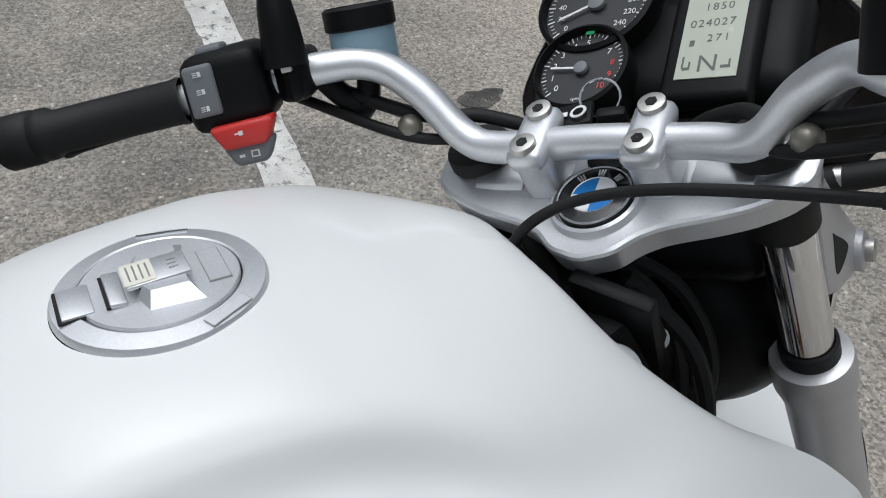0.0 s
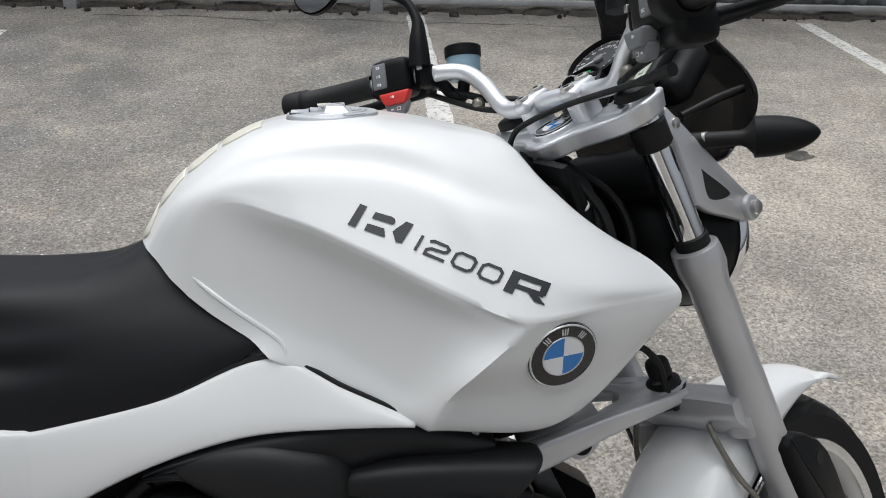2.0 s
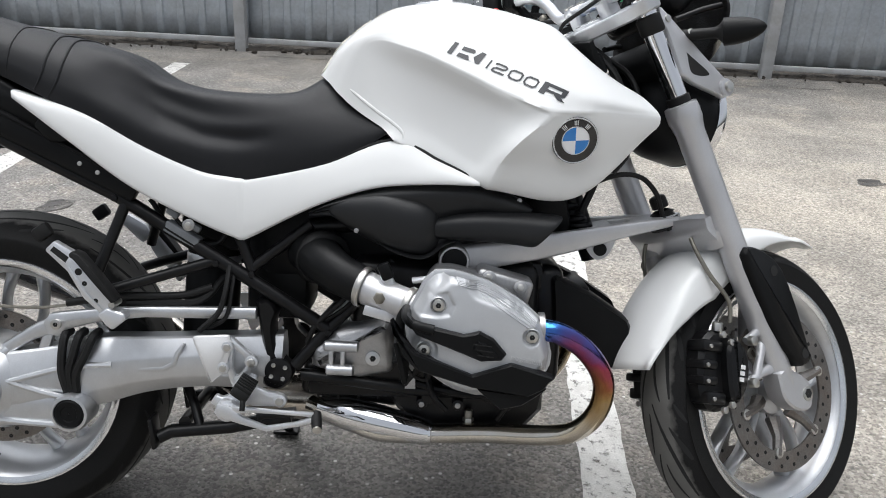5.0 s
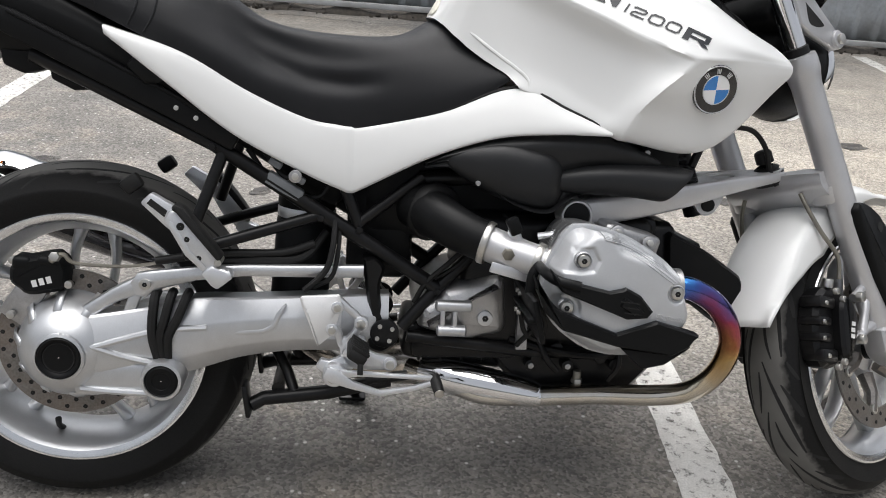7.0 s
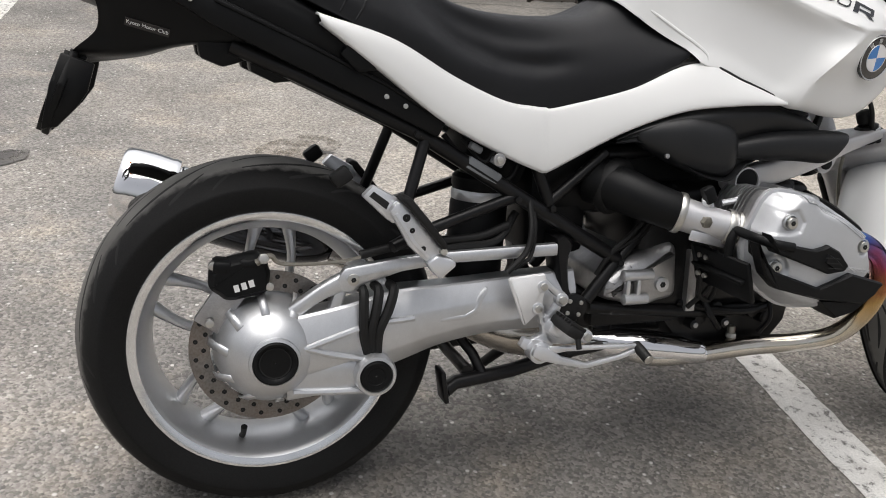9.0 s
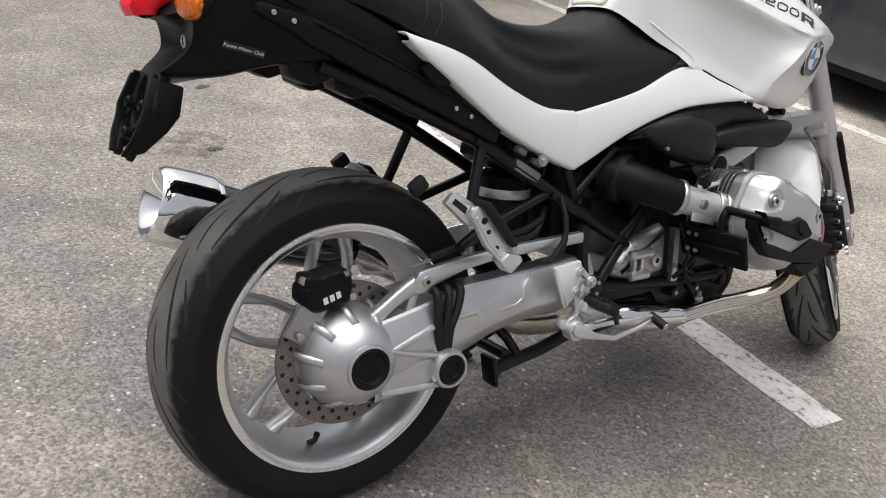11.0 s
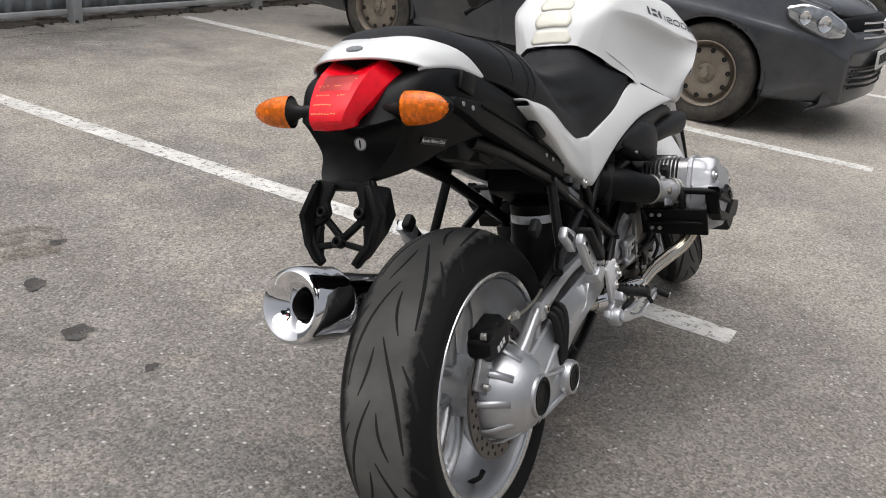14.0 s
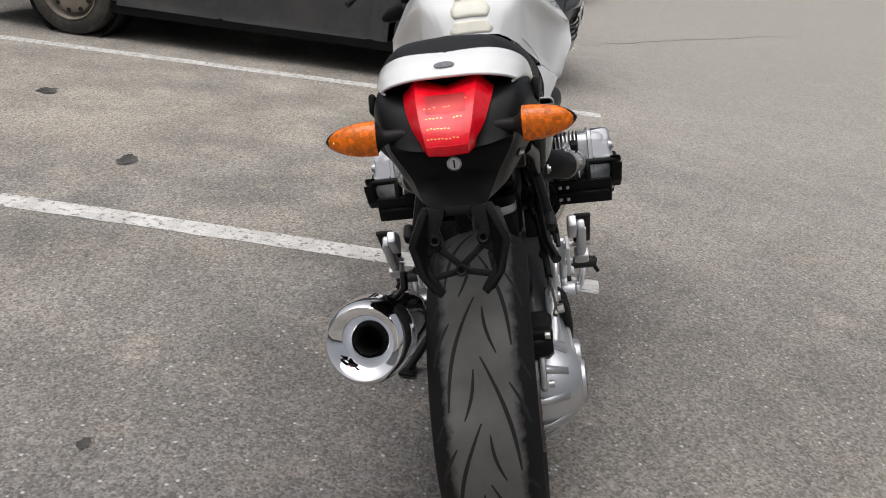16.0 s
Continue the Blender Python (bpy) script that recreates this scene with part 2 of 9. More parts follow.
HEEL = surf("satin_pale_aluminium", (0.80, 0.80, 0.80), 0.5, metal=0.45, vary=0.05, scale=15, fine=0.05, bump_scale=700)
COVERPLASTIC = surf("grained_cover_plastic", (0.010, 0.0105, 0.0115), 0.42, vary=0.15, scale=12, fine=0.12, bump=0.15, bump_scale=1200, dirt=(0.05, 0.048, 0.045), dirt_amount=0.08, dirt_scale=7, spec=0.34)
RUBBER = surf("black_rubber", (0.008, 0.008, 0.008), 0.55, vary=0.15, scale=25, fine=0.15, bump=0.15, bump_scale=900, spec=0.3)
VINYL = surf("black_seat_vinyl", (0.010, 0.0105, 0.012), 0.46, vary=0.12, scale=6, fine=0.12, bump=0.3, bump_scale=1500, dirt=(0.03, 0.03, 0.031), dirt_amount=0.15, dirt_scale=9, spec=0.22)


def tyre_rubber(name, half):
    """Black rubber, scuffed grey over the band that meets the road, with a ragged edge."""
    ma = surf(name, (0.008, 0.008, 0.008), 0.6, vary=0.15, scale=14, fine=0.2, bump=0.25, bump_scale=450, spec=0.18)
    n, l = ma.node_tree.nodes, ma.node_tree.links
    p = n["Principled BSDF"]
    dark = p.inputs["Base Color"].links[0].from_socket
    co, sep, ab = n.new("ShaderNodeTexCoord"), n.new("ShaderNodeSeparateXYZ"), n.new("ShaderNodeMath")
    l.new(co.outputs["Object"], sep.inputs[0])
    ab.operation = 'ABSOLUTE'
    l.new(sep.outputs[1], ab.inputs[0])
    t1, t2 = n.new("ShaderNodeTexNoise"), n.new("ShaderNodeTexNoise")
    t1.inputs["Scale"].default_value, t1.inputs["Detail"].default_value = 55, 6
    t2.inputs["Scale"].default_value, t2.inputs["Detail"].default_value = 9, 6
    ad = n.new("ShaderNodeMath")
    ad.operation = 'MULTIPLY_ADD'
    ad.inputs[1].default_value = half * 0.26
    for k in (t1, t2):
        l.new(co.outputs["Object"], k.inputs["Vector"])
    l.new(t1.outputs[0], ad.inputs[0]), l.new(ab.outputs[0], ad.inputs[2])
    r = n.new("ShaderNodeMapRange")
    r.inputs["From Min"].default_value, r.inputs["From Max"].default_value = half * 0.70, half * 0.86
    r.inputs["To Min"].default_value, r.inputs["To Max"].default_value = 1, 0
    l.new(ad.outputs[0], r.inputs[0])
    ramp = n.new("ShaderNodeValToRGB")
    ramp.color_ramp.elements[0].position, ramp.color_ramp.elements[0].color = 0.3, (0.085, 0.083, 0.078, 1)
    ramp.color_ramp.elements[1].position, ramp.color_ramp.elements[1].color = 0.7, (0.150, 0.146, 0.138, 1)
    l.new(t2.outputs[0], ramp.inputs[0])
    m = n.new("ShaderNodeMix")
    m.data_type = 'RGBA'
    l.new(r.outputs[0], m.inputs[0]), l.new(dark, m.inputs[6]), l.new(ramp.outputs[0], m.inputs[7])
    l.new(m.outputs[2], p.inputs["Base Color"])
    return ma


POLISHED = surf("machined_rim_edge", (0.80, 0.81, 0.82), 0.22, metal=1.0, vary=0.05, scale=20)
GROOVE = surf("tyre_groove", (0.008, 0.008, 0.008), 0.8)
DISCM = surf("brake_disc_steel", (0.21, 0.20, 0.19), 0.42, metal=0.85, vary=0.2, scale=25, fine=0.15, bump=0.15, bump_scale=300, dirt=(0.20, 0.13, 0.08), dirt_amount=0.4, dirt_scale=12)
RED = surf("red_switch", (0.55, 0.03, 0.025), 0.4, vary=0.05)
GREYSW = surf("grey_switch", (0.16, 0.17, 0.18), 0.5, vary=0.06)
DECAL = surf("dark_decal", (0.022, 0.024, 0.028), 0.4)
BLUE = surf("blue_enamel", (0.02, 0.19, 0.55), 0.25, coat=0.4, vary=0.03)
ENAMEL = surf("white_enamel", (0.78, 0.79, 0.80), 0.25, coat=0.4, vary=0.03)
BADGE = surf("black_enamel", (0.008, 0.008, 0.009), 0.2, coat=0.4)
PAD = surf("yellowed_clear_pad", (0.74, 0.72, 0.62), 0.4, vary=0.06, scale=30, coat=0.2)
DIAL = surf("dial_face", (0.018, 0.018, 0.02), 0.45)
MARK = surf("dial_marking", (0.75, 0.75, 0.74), 0.5)
REDMARK = surf("red_marking", (0.6, 0.05, 0.05), 0.5)
GREEN = surf("green_lamp", (0.05, 0.55, 0.2), 0.4)
LCD = surf("lcd_panel", (0.42, 0.45, 0.37), 0.25, vary=0.04, scale=20)
LCDINK = surf("lcd_segments", (0.085, 0.09, 0.08), 0.4)
FLUID = surf("reservoir_plastic", (0.22, 0.33, 0.40), 0.3, vary=0.08, scale=40)
BRASS = surf("hose_sleeve", (0.24, 0.225, 0.19), 0.35, metal=0.6, vary=0.15, scale=80)


def lens(name, colour, rough=0.12, ripple=0.4, vary=0.2, spec=0.3, clear=0.15, facets=0):
    ma = surf(name, colour, rough, vary=vary, scale=70, bump=ripple, bump_scale=260, coat=0.0, spec=spec)
    p = ma.node_tree.nodes["Principled BSDF"]
    p.inputs["Transmission Weight"].default_value = clear
    p.inputs["IOR"].default_value = 1.49
    if facets:                          # glints of moulded prisms painted in: each cell of colour is darker or brighter
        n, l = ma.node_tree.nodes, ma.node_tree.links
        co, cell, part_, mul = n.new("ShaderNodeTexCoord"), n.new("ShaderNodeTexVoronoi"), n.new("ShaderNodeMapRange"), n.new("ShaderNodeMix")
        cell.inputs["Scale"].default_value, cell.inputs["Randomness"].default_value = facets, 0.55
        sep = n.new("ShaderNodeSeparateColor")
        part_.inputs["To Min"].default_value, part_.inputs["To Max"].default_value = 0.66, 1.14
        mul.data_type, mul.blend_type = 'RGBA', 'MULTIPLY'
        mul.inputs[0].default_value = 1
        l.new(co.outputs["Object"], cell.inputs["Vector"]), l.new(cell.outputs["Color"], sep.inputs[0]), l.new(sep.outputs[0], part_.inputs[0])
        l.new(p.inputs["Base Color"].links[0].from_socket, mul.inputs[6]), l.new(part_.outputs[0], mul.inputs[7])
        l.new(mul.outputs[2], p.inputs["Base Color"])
    return ma


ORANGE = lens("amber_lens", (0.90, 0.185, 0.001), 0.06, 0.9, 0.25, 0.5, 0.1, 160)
REDLENS = lens("red_lens", (0.90, 0.006, 0.02), 0.06, 0.25, 0.14, 0.38)
GLASS = bpy.data.materials.new("clear_lens")
GLASS.use_nodes = True
_p = GLASS.node_tree.nodes["Principled BSDF"]
_p.inputs["Transmission Weight"].default_value, _p.inputs["Roughness"].default_value, _p.inputs["IOR"].default_value = 1, 0.02, 1.45
SMOKE = bpy.data.materials.new("smoked_screen")
SMOKE.use_nodes = True
_p = SMOKE.node_tree.nodes["Principled BSDF"]
_p.inputs["Base Color"].default_value = (0.035, 0.034, 0.034, 1)
_p.inputs["Transmission Weight"].default_value, _p.inputs["Roughness"].default_value, _p.inputs["IOR"].default_value = 0.7, 0.08, 1.2


def heated():
    """Stainless pipe, blued and browned by heat towards the cylinder head."""
    ma = surf("heat_tinted_steel", (0.66, 0.62, 0.56), 0.16, metal=1.0, vary=0.06, scale=14)
    n, l = ma.node_tree.nodes, ma.node_tree.links
    co, sep = n.new("ShaderNodeTexCoord"), n.new("ShaderNodeSeparateXYZ")
    l.new(co.outputs["Object"], sep.inputs[0])
    no = n.new("ShaderNodeTexNoise")
    no.inputs["Scale"].default_value = 18
    l.new(co.outputs["Object"], no.inputs["Vector"])
    ad = n.new("ShaderNodeMath")
    ad.operation = 'MULTIPLY_ADD'
    ad.inputs[1].default_value = 0.10
    l.new(no.outputs[0], ad.inputs[0]), l.new(sep.outputs[2], ad.inputs[2])
    r = n.new("ShaderNodeValToRGB")
    mr = n.new("ShaderNodeMapRange")
    mr.inputs["From Min"].default_value, mr.inputs["From Max"].default_value = 0.24, 0.56
    l.new(ad.outputs[0], mr.inputs[0]), l.new(mr.outputs[0], r.inputs[0])
    e = r.color_ramp.elements
    e[0].position, e[0].color = 0.08, (0.67, 0.65, 0.61, 1)
    e[1].position, e[1].color = 0.98, (0.07, 0.26, 0.66, 1)
    for pos, c in ((0.30, (0.62, 0.55, 0.43)), (0.48, (0.50, 0.33, 0.13)), (0.62, (0.34, 0.13, 0.06)), (0.72, (0.30, 0.05, 0.10)), (0.82, (0.13, 0.09, 0.27)), (0.90, (0.07, 0.13, 0.42))):
        k = e.new(pos)
        k.color = (*c, 1)
    l.new(r.outputs[0], n["Principled BSDF"].inputs["Base Color"])
    return ma


HEATED = heated()

# ---- the car park: asphalt, markings, fence ----
LOT = pose(1.24, 0, 0, 0, 0, -3.3)          # parking lines run along its y axis


def asphalt():
    ma = bpy.data.materials.new("weathered_asphalt")
    ma.use_nodes = True
    n, l = ma.node_tree.nodes, ma.node_tree.links
    p = n["Principled BSDF"]
    co = n.new("ShaderNodeTexCoord")

    def tex(kind, scale, **kw):
        t = n.new(kind)
        t.inputs["Scale"].default_value = scale
        for k, v in kw.items():
            t.inputs[k].default_value = v
        l.new(co.outputs["Object"], t.inputs["Vector"])
        return t

    def rng(src, a, b, c, d):
        r = n.new("ShaderNodeMapRange")
        for k, v in zip(("From Min", "From Max", "To Min", "To Max"), (a, b, c, d)):
            r.inputs[k].default_value = v
        l.new(src, r.inputs[0])
        return r.outputs[0]

    def mix(fac, a, b, mode='MIX'):
        m = n.new("ShaderNodeMix")
        m.data_type, m.blend_type = 'RGBA', mode
        for k, v in ((0, fac), (6, a), (7, b)):
            if isinstance(v, (int, float)):
                m.inputs[k].default_value = v
            elif isinstance(v, tuple):
                m.inputs[k].default_value = (*v, 1)
            else:
                l.new(v, m.inputs[k])
        return m.outputs[2]
    big = tex("ShaderNodeTexNoise", 0.8, Detail=7, Roughness=0.62)
    mid = tex("ShaderNodeTexNoise", 3.2, Detail=8, Roughness=0.7)
    small = tex("ShaderNodeTexNoise", 60, Detail=4, Roughness=0.7)
    stone = tex("ShaderNodeTexVoronoi", 150)
    stone2 = tex("ShaderNodeTexVoronoi", 62, Randomness=1.0)
    c = mix(rng(big.outputs[0], 0.36, 0.62, 0, 1), (0.150, 0.144, 0.134), (0.292, 0.265, 0.229))
    c = mix(rng(mid.outputs[0], 0.36, 0.62, 0, 0.8), c, (0.150, 0.147, 0.143))
    c = mix(rng(mid.outputs[0], 0.50, 0.68, 0, 0.6), c, (0.37, 0.32, 0.255))
    dusty = tex("ShaderNodeTexNoise", 0.33, Detail=5, Roughness=0.6)
    c = mix(rng(dusty.outputs[0], 0.50, 0.68, 0, 0.6), c, (0.38, 0.345, 0.295))
    # the bays beyond the front wheel lie under pale dust
    away = n.new("ShaderNodeVectorMath")
    away.operation = 'DISTANCE'
    away.inputs[1].default_value = (3.4, 2.0, 0)
    l.new(co.outputs["Object"], away.inputs[0])
    dust = n.new("ShaderNodeMath")
    dust.operation = 'MULTIPLY'
    l.new(rng(away.outputs["Value"], 1.2, 3.4, 1.0, 0.0), dust.inputs[0])
    l.new(rng(big.outputs[0], 0.3, 0.6, 0.2, 0.62), dust.inputs[1])
    c = mix(dust.outputs[0], c, (0.41, 0.37, 0.31))
    c = mix(1.0, c, rng(small.outputs[0], 0.3, 0.7, 0.74, 1.26), 'MULTIPLY')
    apart = n.new("ShaderNodeSeparateXYZ")
    l.new(co.outputs["Object"], apart.inputs[0])
    # the drive lane, pale with dust further on; shade beside the machine is painted dark
    lane, shade_amount = n.new("ShaderNodeMath"), n.new("ShaderNodeMath")
    lane.operation = shade_amount.operation = 'MULTIPLY'
    l.new(rng(apart.outputs[0], 0.6, 4.0, 0.0, 0.75), lane.inputs[0])
    l.new(rng(apart.outputs[1], 0.0, -1.0, 0.0, 1.0), lane.inputs[1])
    # soft round darkening of the colour, for the shade under and beside the machine
    shade_pool = n.new("ShaderNodeVectorMath")
    shade_pool.operation = 'DISTANCE'
    shade_pool.inputs[1].default_value = (0.55, -0.50, 0)
    l.new(co.outputs["Object"], shade_pool.inputs[0])
    l.new(rng(shade_pool.outputs["Value"], 0.4, 1.45, 1.0, 0.0), shade_amount.inputs[0])
    l.new(rng(big.outputs[0], 0.3, 0.6, 0.7, 0.32), shade_amount.inputs[1])
    c = mix(shade_amount.outputs[0], c, (0.092, 0.087, 0.080))
    blot = tex("ShaderNodeTexNoise", 2.3, Detail=6, Roughness=0.62)
    c = mix(1.0, c, rng(blot.outputs[0], 0.34, 0.66, 0.80, 1.20), 'MULTIPLY')
    c = mix(rng(apart.outputs[0], 3.0, 9.0, 0.0, 0.75), c, (0.34, 0.317, 0.280))
    c = mix(lane.outputs[0], c, (0.34, 0.317, 0.280))
    grain = n.new("ShaderNodeSeparateColor")
    l.new(stone.outputs["Color"], grain.inputs[0])
    c = mix(1.0, c, rng(grain.outputs[0], 0, 1, 0.59, 1.42), 'MULTIPLY')
    g2 = n.new("ShaderNodeSeparateColor")
    l.new(stone2.outputs["Color"], g2.inputs[0])
    pale = n.new("ShaderNodeMath")
    pale.operation = 'MULTIPLY'
    l.new(rng(g2.outputs[0], 0.85, 0.95, 0, 0.85), pale.inputs[0])
    l.new(rng(stone2.outputs["Distance"], 0.20, 0.34, 1, 0), pale.inputs[1])
    c = mix(pale.outputs[0], c, (0.56, 0.54, 0.51))
    dark = n.new("ShaderNodeMath")
    dark.operation = 'MULTIPLY'
    l.new(rng(g2.outputs[1], 0.8, 0.92, 0, 0.7), dark.inputs[0])
    l.new(rng(stone2.outputs["Distance"], 0.25, 0.4, 1, 0), dark.inputs[1])
    c = mix(dark.outputs[0], c, (0.09, 0.088, 0.086))
    l.new(c, p.inputs["Base Color"])
    p.inputs["Roughness"].default_value = 0.8
    p.inputs["Specular IOR Level"].default_value = 0.45
    h = n.new("ShaderNodeMath")
    h.operation = 'SUBTRACT'
    l.new(small.outputs[0], h.inputs[0]), l.new(stone.outputs["Distance"], h.inputs[1])
    b = n.new("ShaderNodeBump")
    b.inputs["Strength"].default_value, b.inputs["Distance"].default_value = 0.55, 0.004
    l.new(h.outputs[0], b.inputs["Height"]), l.new(b.outputs[0], p.inputs["Normal"])
    return ma


def worn(name, colour, rough, cover, scale=22.0, edge=0.06):
    """Paint or a stain that is worn through to the ground in patches."""
    ma = surf(name, colour, rough, vary=0.14, scale=6, fine=0.14, bump=0.3, bump_scale=260, dirt=(0.25, 0.235, 0.21), dirt_amount=0.5, dirt_scale=9)
    n, l = ma.node_tree.nodes, ma.node_tree.links
    co = n.new("ShaderNodeTexCoord")
    t = n.new("ShaderNodeTexNoise")
    t.inputs["Scale"].default_value, t.inputs["Detail"].default_value, t.inputs["Roughness"].default_value = scale, 9, 0.72
    l.new(co.outputs["Object"], t.inputs["Vector"])
    r = n.new("ShaderNodeMapRange")
    r.inputs["From Min"].default_value, r.inputs["From Max"].default_value = cover - edge, cover + edge
    r.inputs["To Min"].default_value, r.inputs["To Max"].default_value = 1, 0
    l.new(t.outputs[0], r.inputs[0])
    l.new(r.outputs[0], n["Principled BSDF"].inputs["Alpha"])
    return ma


ASPHALT = asphalt()
LINE = worn("worn_line_paint", (0.64, 0.63, 0.60), 0.75, 0.59, 34, 0.06)
STAIN = worn("dark_oil_stain", (0.035, 0.032, 0.030), 0.6, 0.60, 24, 0.12)
RUST = worn("brown_dirt_patch", (0.17, 0.145, 0.115), 0.85, 0.45, 16, 0.12)
FENCE = surf("grey_painted_steel_sheet", (0.42, 0.455, 0.49), 0.5, metal=0.15, vary=0.1, scale=2.5, fine=0.06, bump=0.1, bump_scale=40, dirt=(0.22, 0.20, 0.17), dirt_amount=0.4, dirt_scale=3)
POSTM = surf("grey_painted_post", (0.48, 0.49, 0.50), 0.55, vary=0.12, scale=6, dirt=(0.2, 0.17, 0.13), dirt_amount=0.4, dirt_scale=8)
SOIL = surf("soil_and_rubble", (0.05, 0.043, 0.035), 0.9, vary=0.4, scale=14, fine=0.3, bump=0.8, bump_scale=60)

bm = bmesh.new()
bmesh.ops.create_grid(bm, x_segments=60, y_segments=60, size=1500)
for v in bm.verts:                      # cells drawn in towards the middle
    v.co.x, v.co.y = [math.copysign(abs(k / 1500) ** 3 * 1500, k) for k in (v.co.x, v.co.y)]
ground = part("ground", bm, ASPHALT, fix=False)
tagged(ground, "weathered grey asphalt with pale gravel in it", "ground", kind="structure")


def marking(x, y0, y1, width):
    """A painted bay line, with slightly ragged edges, in the lot's own frame."""
    rnd = random.Random(int(x * 10) + 7)
    bm = bmesh.new()
    n = int((y1 - y0) / 0.05)
    rows = []
    for i in range(n + 1):
        y = y0 + (y1 - y0) * i / n
        rows.append([(x - width / 2 + rnd.uniform(-0.004, 0.004), y, 0.0), (x, y, 0.0), (x + width / 2 + rnd.uniform(-0.004, 0.004), y, 0.0)])
    grid(bm, rows)
    ob = part("parking_line", bm, LINE, fix=False)
    ob.matrix_basis = LOT @ pose(0, 0, 0.002)
    return tagged(ob, "worn white painted parking bay line on asphalt", "road marking", "parking lines", "structure")


for x, y0, y1 in ((-2.46, 0.0, 4.45), (0.0, -0.31, 4.95), (2.66, -0.42, 4.9), (5.26, -0.28, 4.9), (7.78, -0.25, 4.9), (10.4, -0.25, 4.9)):
    marking(x, y0, y1, 0.115)


def patch(name, label, at, size, turn, material, seed, z):
    """A blot on the ground with an uneven outline."""
    rnd = random.Random(seed)
    bm = bmesh.new()
    k = 26
    ph = [rnd.uniform(0, 6.28) for _ in range(4)]
    ring = lambda s: [(s * size[0] * math.cos(a) * (1 + 0.16 * math.sin(2 * a + ph[0]) + 0.1 * math.sin(5 * a + ph[1])),
                       s * size[1] * math.sin(a) * (1 + 0.16 * math.sin(3 * a + ph[2]) + 0.1 * math.sin(7 * a + ph[3])), 0) for a in np.arange(k) * 2 * math.pi / k]
    v = grid(bm, [ring(s) for s in (0.05, 0.4, 0.75, 1.0)], wrap_v=True)
    bm.faces.new(v[0])
    ob = part(name, bm, material, fix=False)
    ob.matrix_basis = pose(at[0], at[1], z, 0, 0, turn)
    return tagged(ob, label, "stain", "stains on the asphalt", "structure")


for i, (x, y, a, b, turn) in enumerate(((0.04, 1.21, 0.05, 0.035, 10), (0.16, 1.53, 0.04, 0.03, 40), (1.95, 1.63, 0.075, 0.04, 0), (0.03, 0.93, 0.02, 0.015, 0),
                                        (0.41, 1.73, 0.03, 0.02, 0), (-0.66, 1.72, 0.09, 0.05, 70), (2.9, 2.45, 0.08, 0.05, 20), (0.62, 2.45, 0.04, 0.02, 30))):
    patch("oil_stain", "small dark oil stain soaked into asphalt", (x, y), (a, b), turn, STAIN, i, 0.0035)
patch("dirt_patch", "brownish dirt patch on asphalt", (0.33, 1.80), (0.16, 0.11), 30, RUST, 40, 0.003)

def crack(a, b, w, seed):
    rnd = random.Random(seed)
    bm = bmesh.new()
    n = 40
    d = np.array(b, float) - np.array(a, float)
    nr = np.array((-d[1], d[0])) / np.linalg.norm(d)
    off, rows = 0.0, []
    for i in range(n + 1):
        off = off * 0.9 + rnd.uniform(-0.03, 0.03)
        p = np.array(a) + d * i / n + nr * off
        h = w * rnd.uniform(0.4, 1)
        rows.append([(*(p - nr * h), 0.003), (*(p + nr * h), 0.003)])
    grid(bm, rows)
    ob = part("crack", bm, GROOVE, fix=False)
    return tagged(ob, "thin dark crack across the asphalt", "crack", "cracks in the asphalt", "structure")


crack((7.0, -0.9), (9.5, -3.6), 0.008, 3)
crack((3.6, 4.6), (-0.5, 4.9), 0.005, 5)

# fence along the far end of the bays
FY, PITCH = 5.05, 1.95


def fence_panel():
    bm = bmesh.new()
    rows = []
    n = 12
    for i in range(n):
        x = i * PITCH / n
        w = PITCH / n
        for dx, dy in ((0.0, 0.0), (0.62, 0.0), (0.68, -0.016), (0.94, -0.016)):
            rows.append((x + dx * w, dy))
    rows.append((PITCH, 0.0))
    bend = random.Random(4)
    pts = [[(x, y + 0.004 * math.sin(7 * x + 3 * z) + bend.uniform(-0.0015, 0.0015), z) for z in np.linspace(0.085, 2.05, 12)] for x, y in rows]
    grid(bm, pts)
    return bm


fence = thing("fence", "grey corrugated steel sheet fence on posts", "fence", LOT @ pose(0, 0, 0), kind="structure")
first = None
for i in range(-9, 15):
    ob = part("fence_panel", fence_panel(), FENCE, fence, solid=0.002, angle=25) if first is None else first.copy()
    if first is None:
        first = ob
    else:
        scene.collection.objects.link(ob)
    ob.matrix_basis = pose(-2.2 + i * PITCH + 0.04, FY + 0.07, 0)
    rail = join(block((PITCH, 0.03, 0.04), (PITCH / 2, 0.02, 0.07), bevel=0.006), block((PITCH, 0.03, 0.05), (PITCH / 2, 0.025, 1.5), bevel=0.006))
    part("fence_rail", rail, POSTM, fence, m=pose(-2.2 + i * PITCH + 0.04, FY, 0))
    part("fence_post", block((0.085, 0.085, 2.2), (0, 0, 1.08), bevel=0.012), POSTM, fence, m=pose(-2.2 + i * PITCH, FY - 0.02, 0))
bm = bmesh.new()
rnd = random.Random(8)
rows = [[(x, FY + 0.0 + rnd.uniform(-0.08, 0.02), 0.003), (x, FY + 0.10, 0.03 + rnd.uniform(0, 0.05)), (x, FY + 0.5, 0.05)] for x in np.arange(-20, 28, 0.12)]
grid(bm, rows)
verge = part("verge", bm, SOIL, fix=False)
verge.matrix_basis = LOT
tagged(verge, "dark soil and rubble at the foot of the fence", "soil", kind="stuff")
rnd = random.Random(11)
bm = bmesh.new()
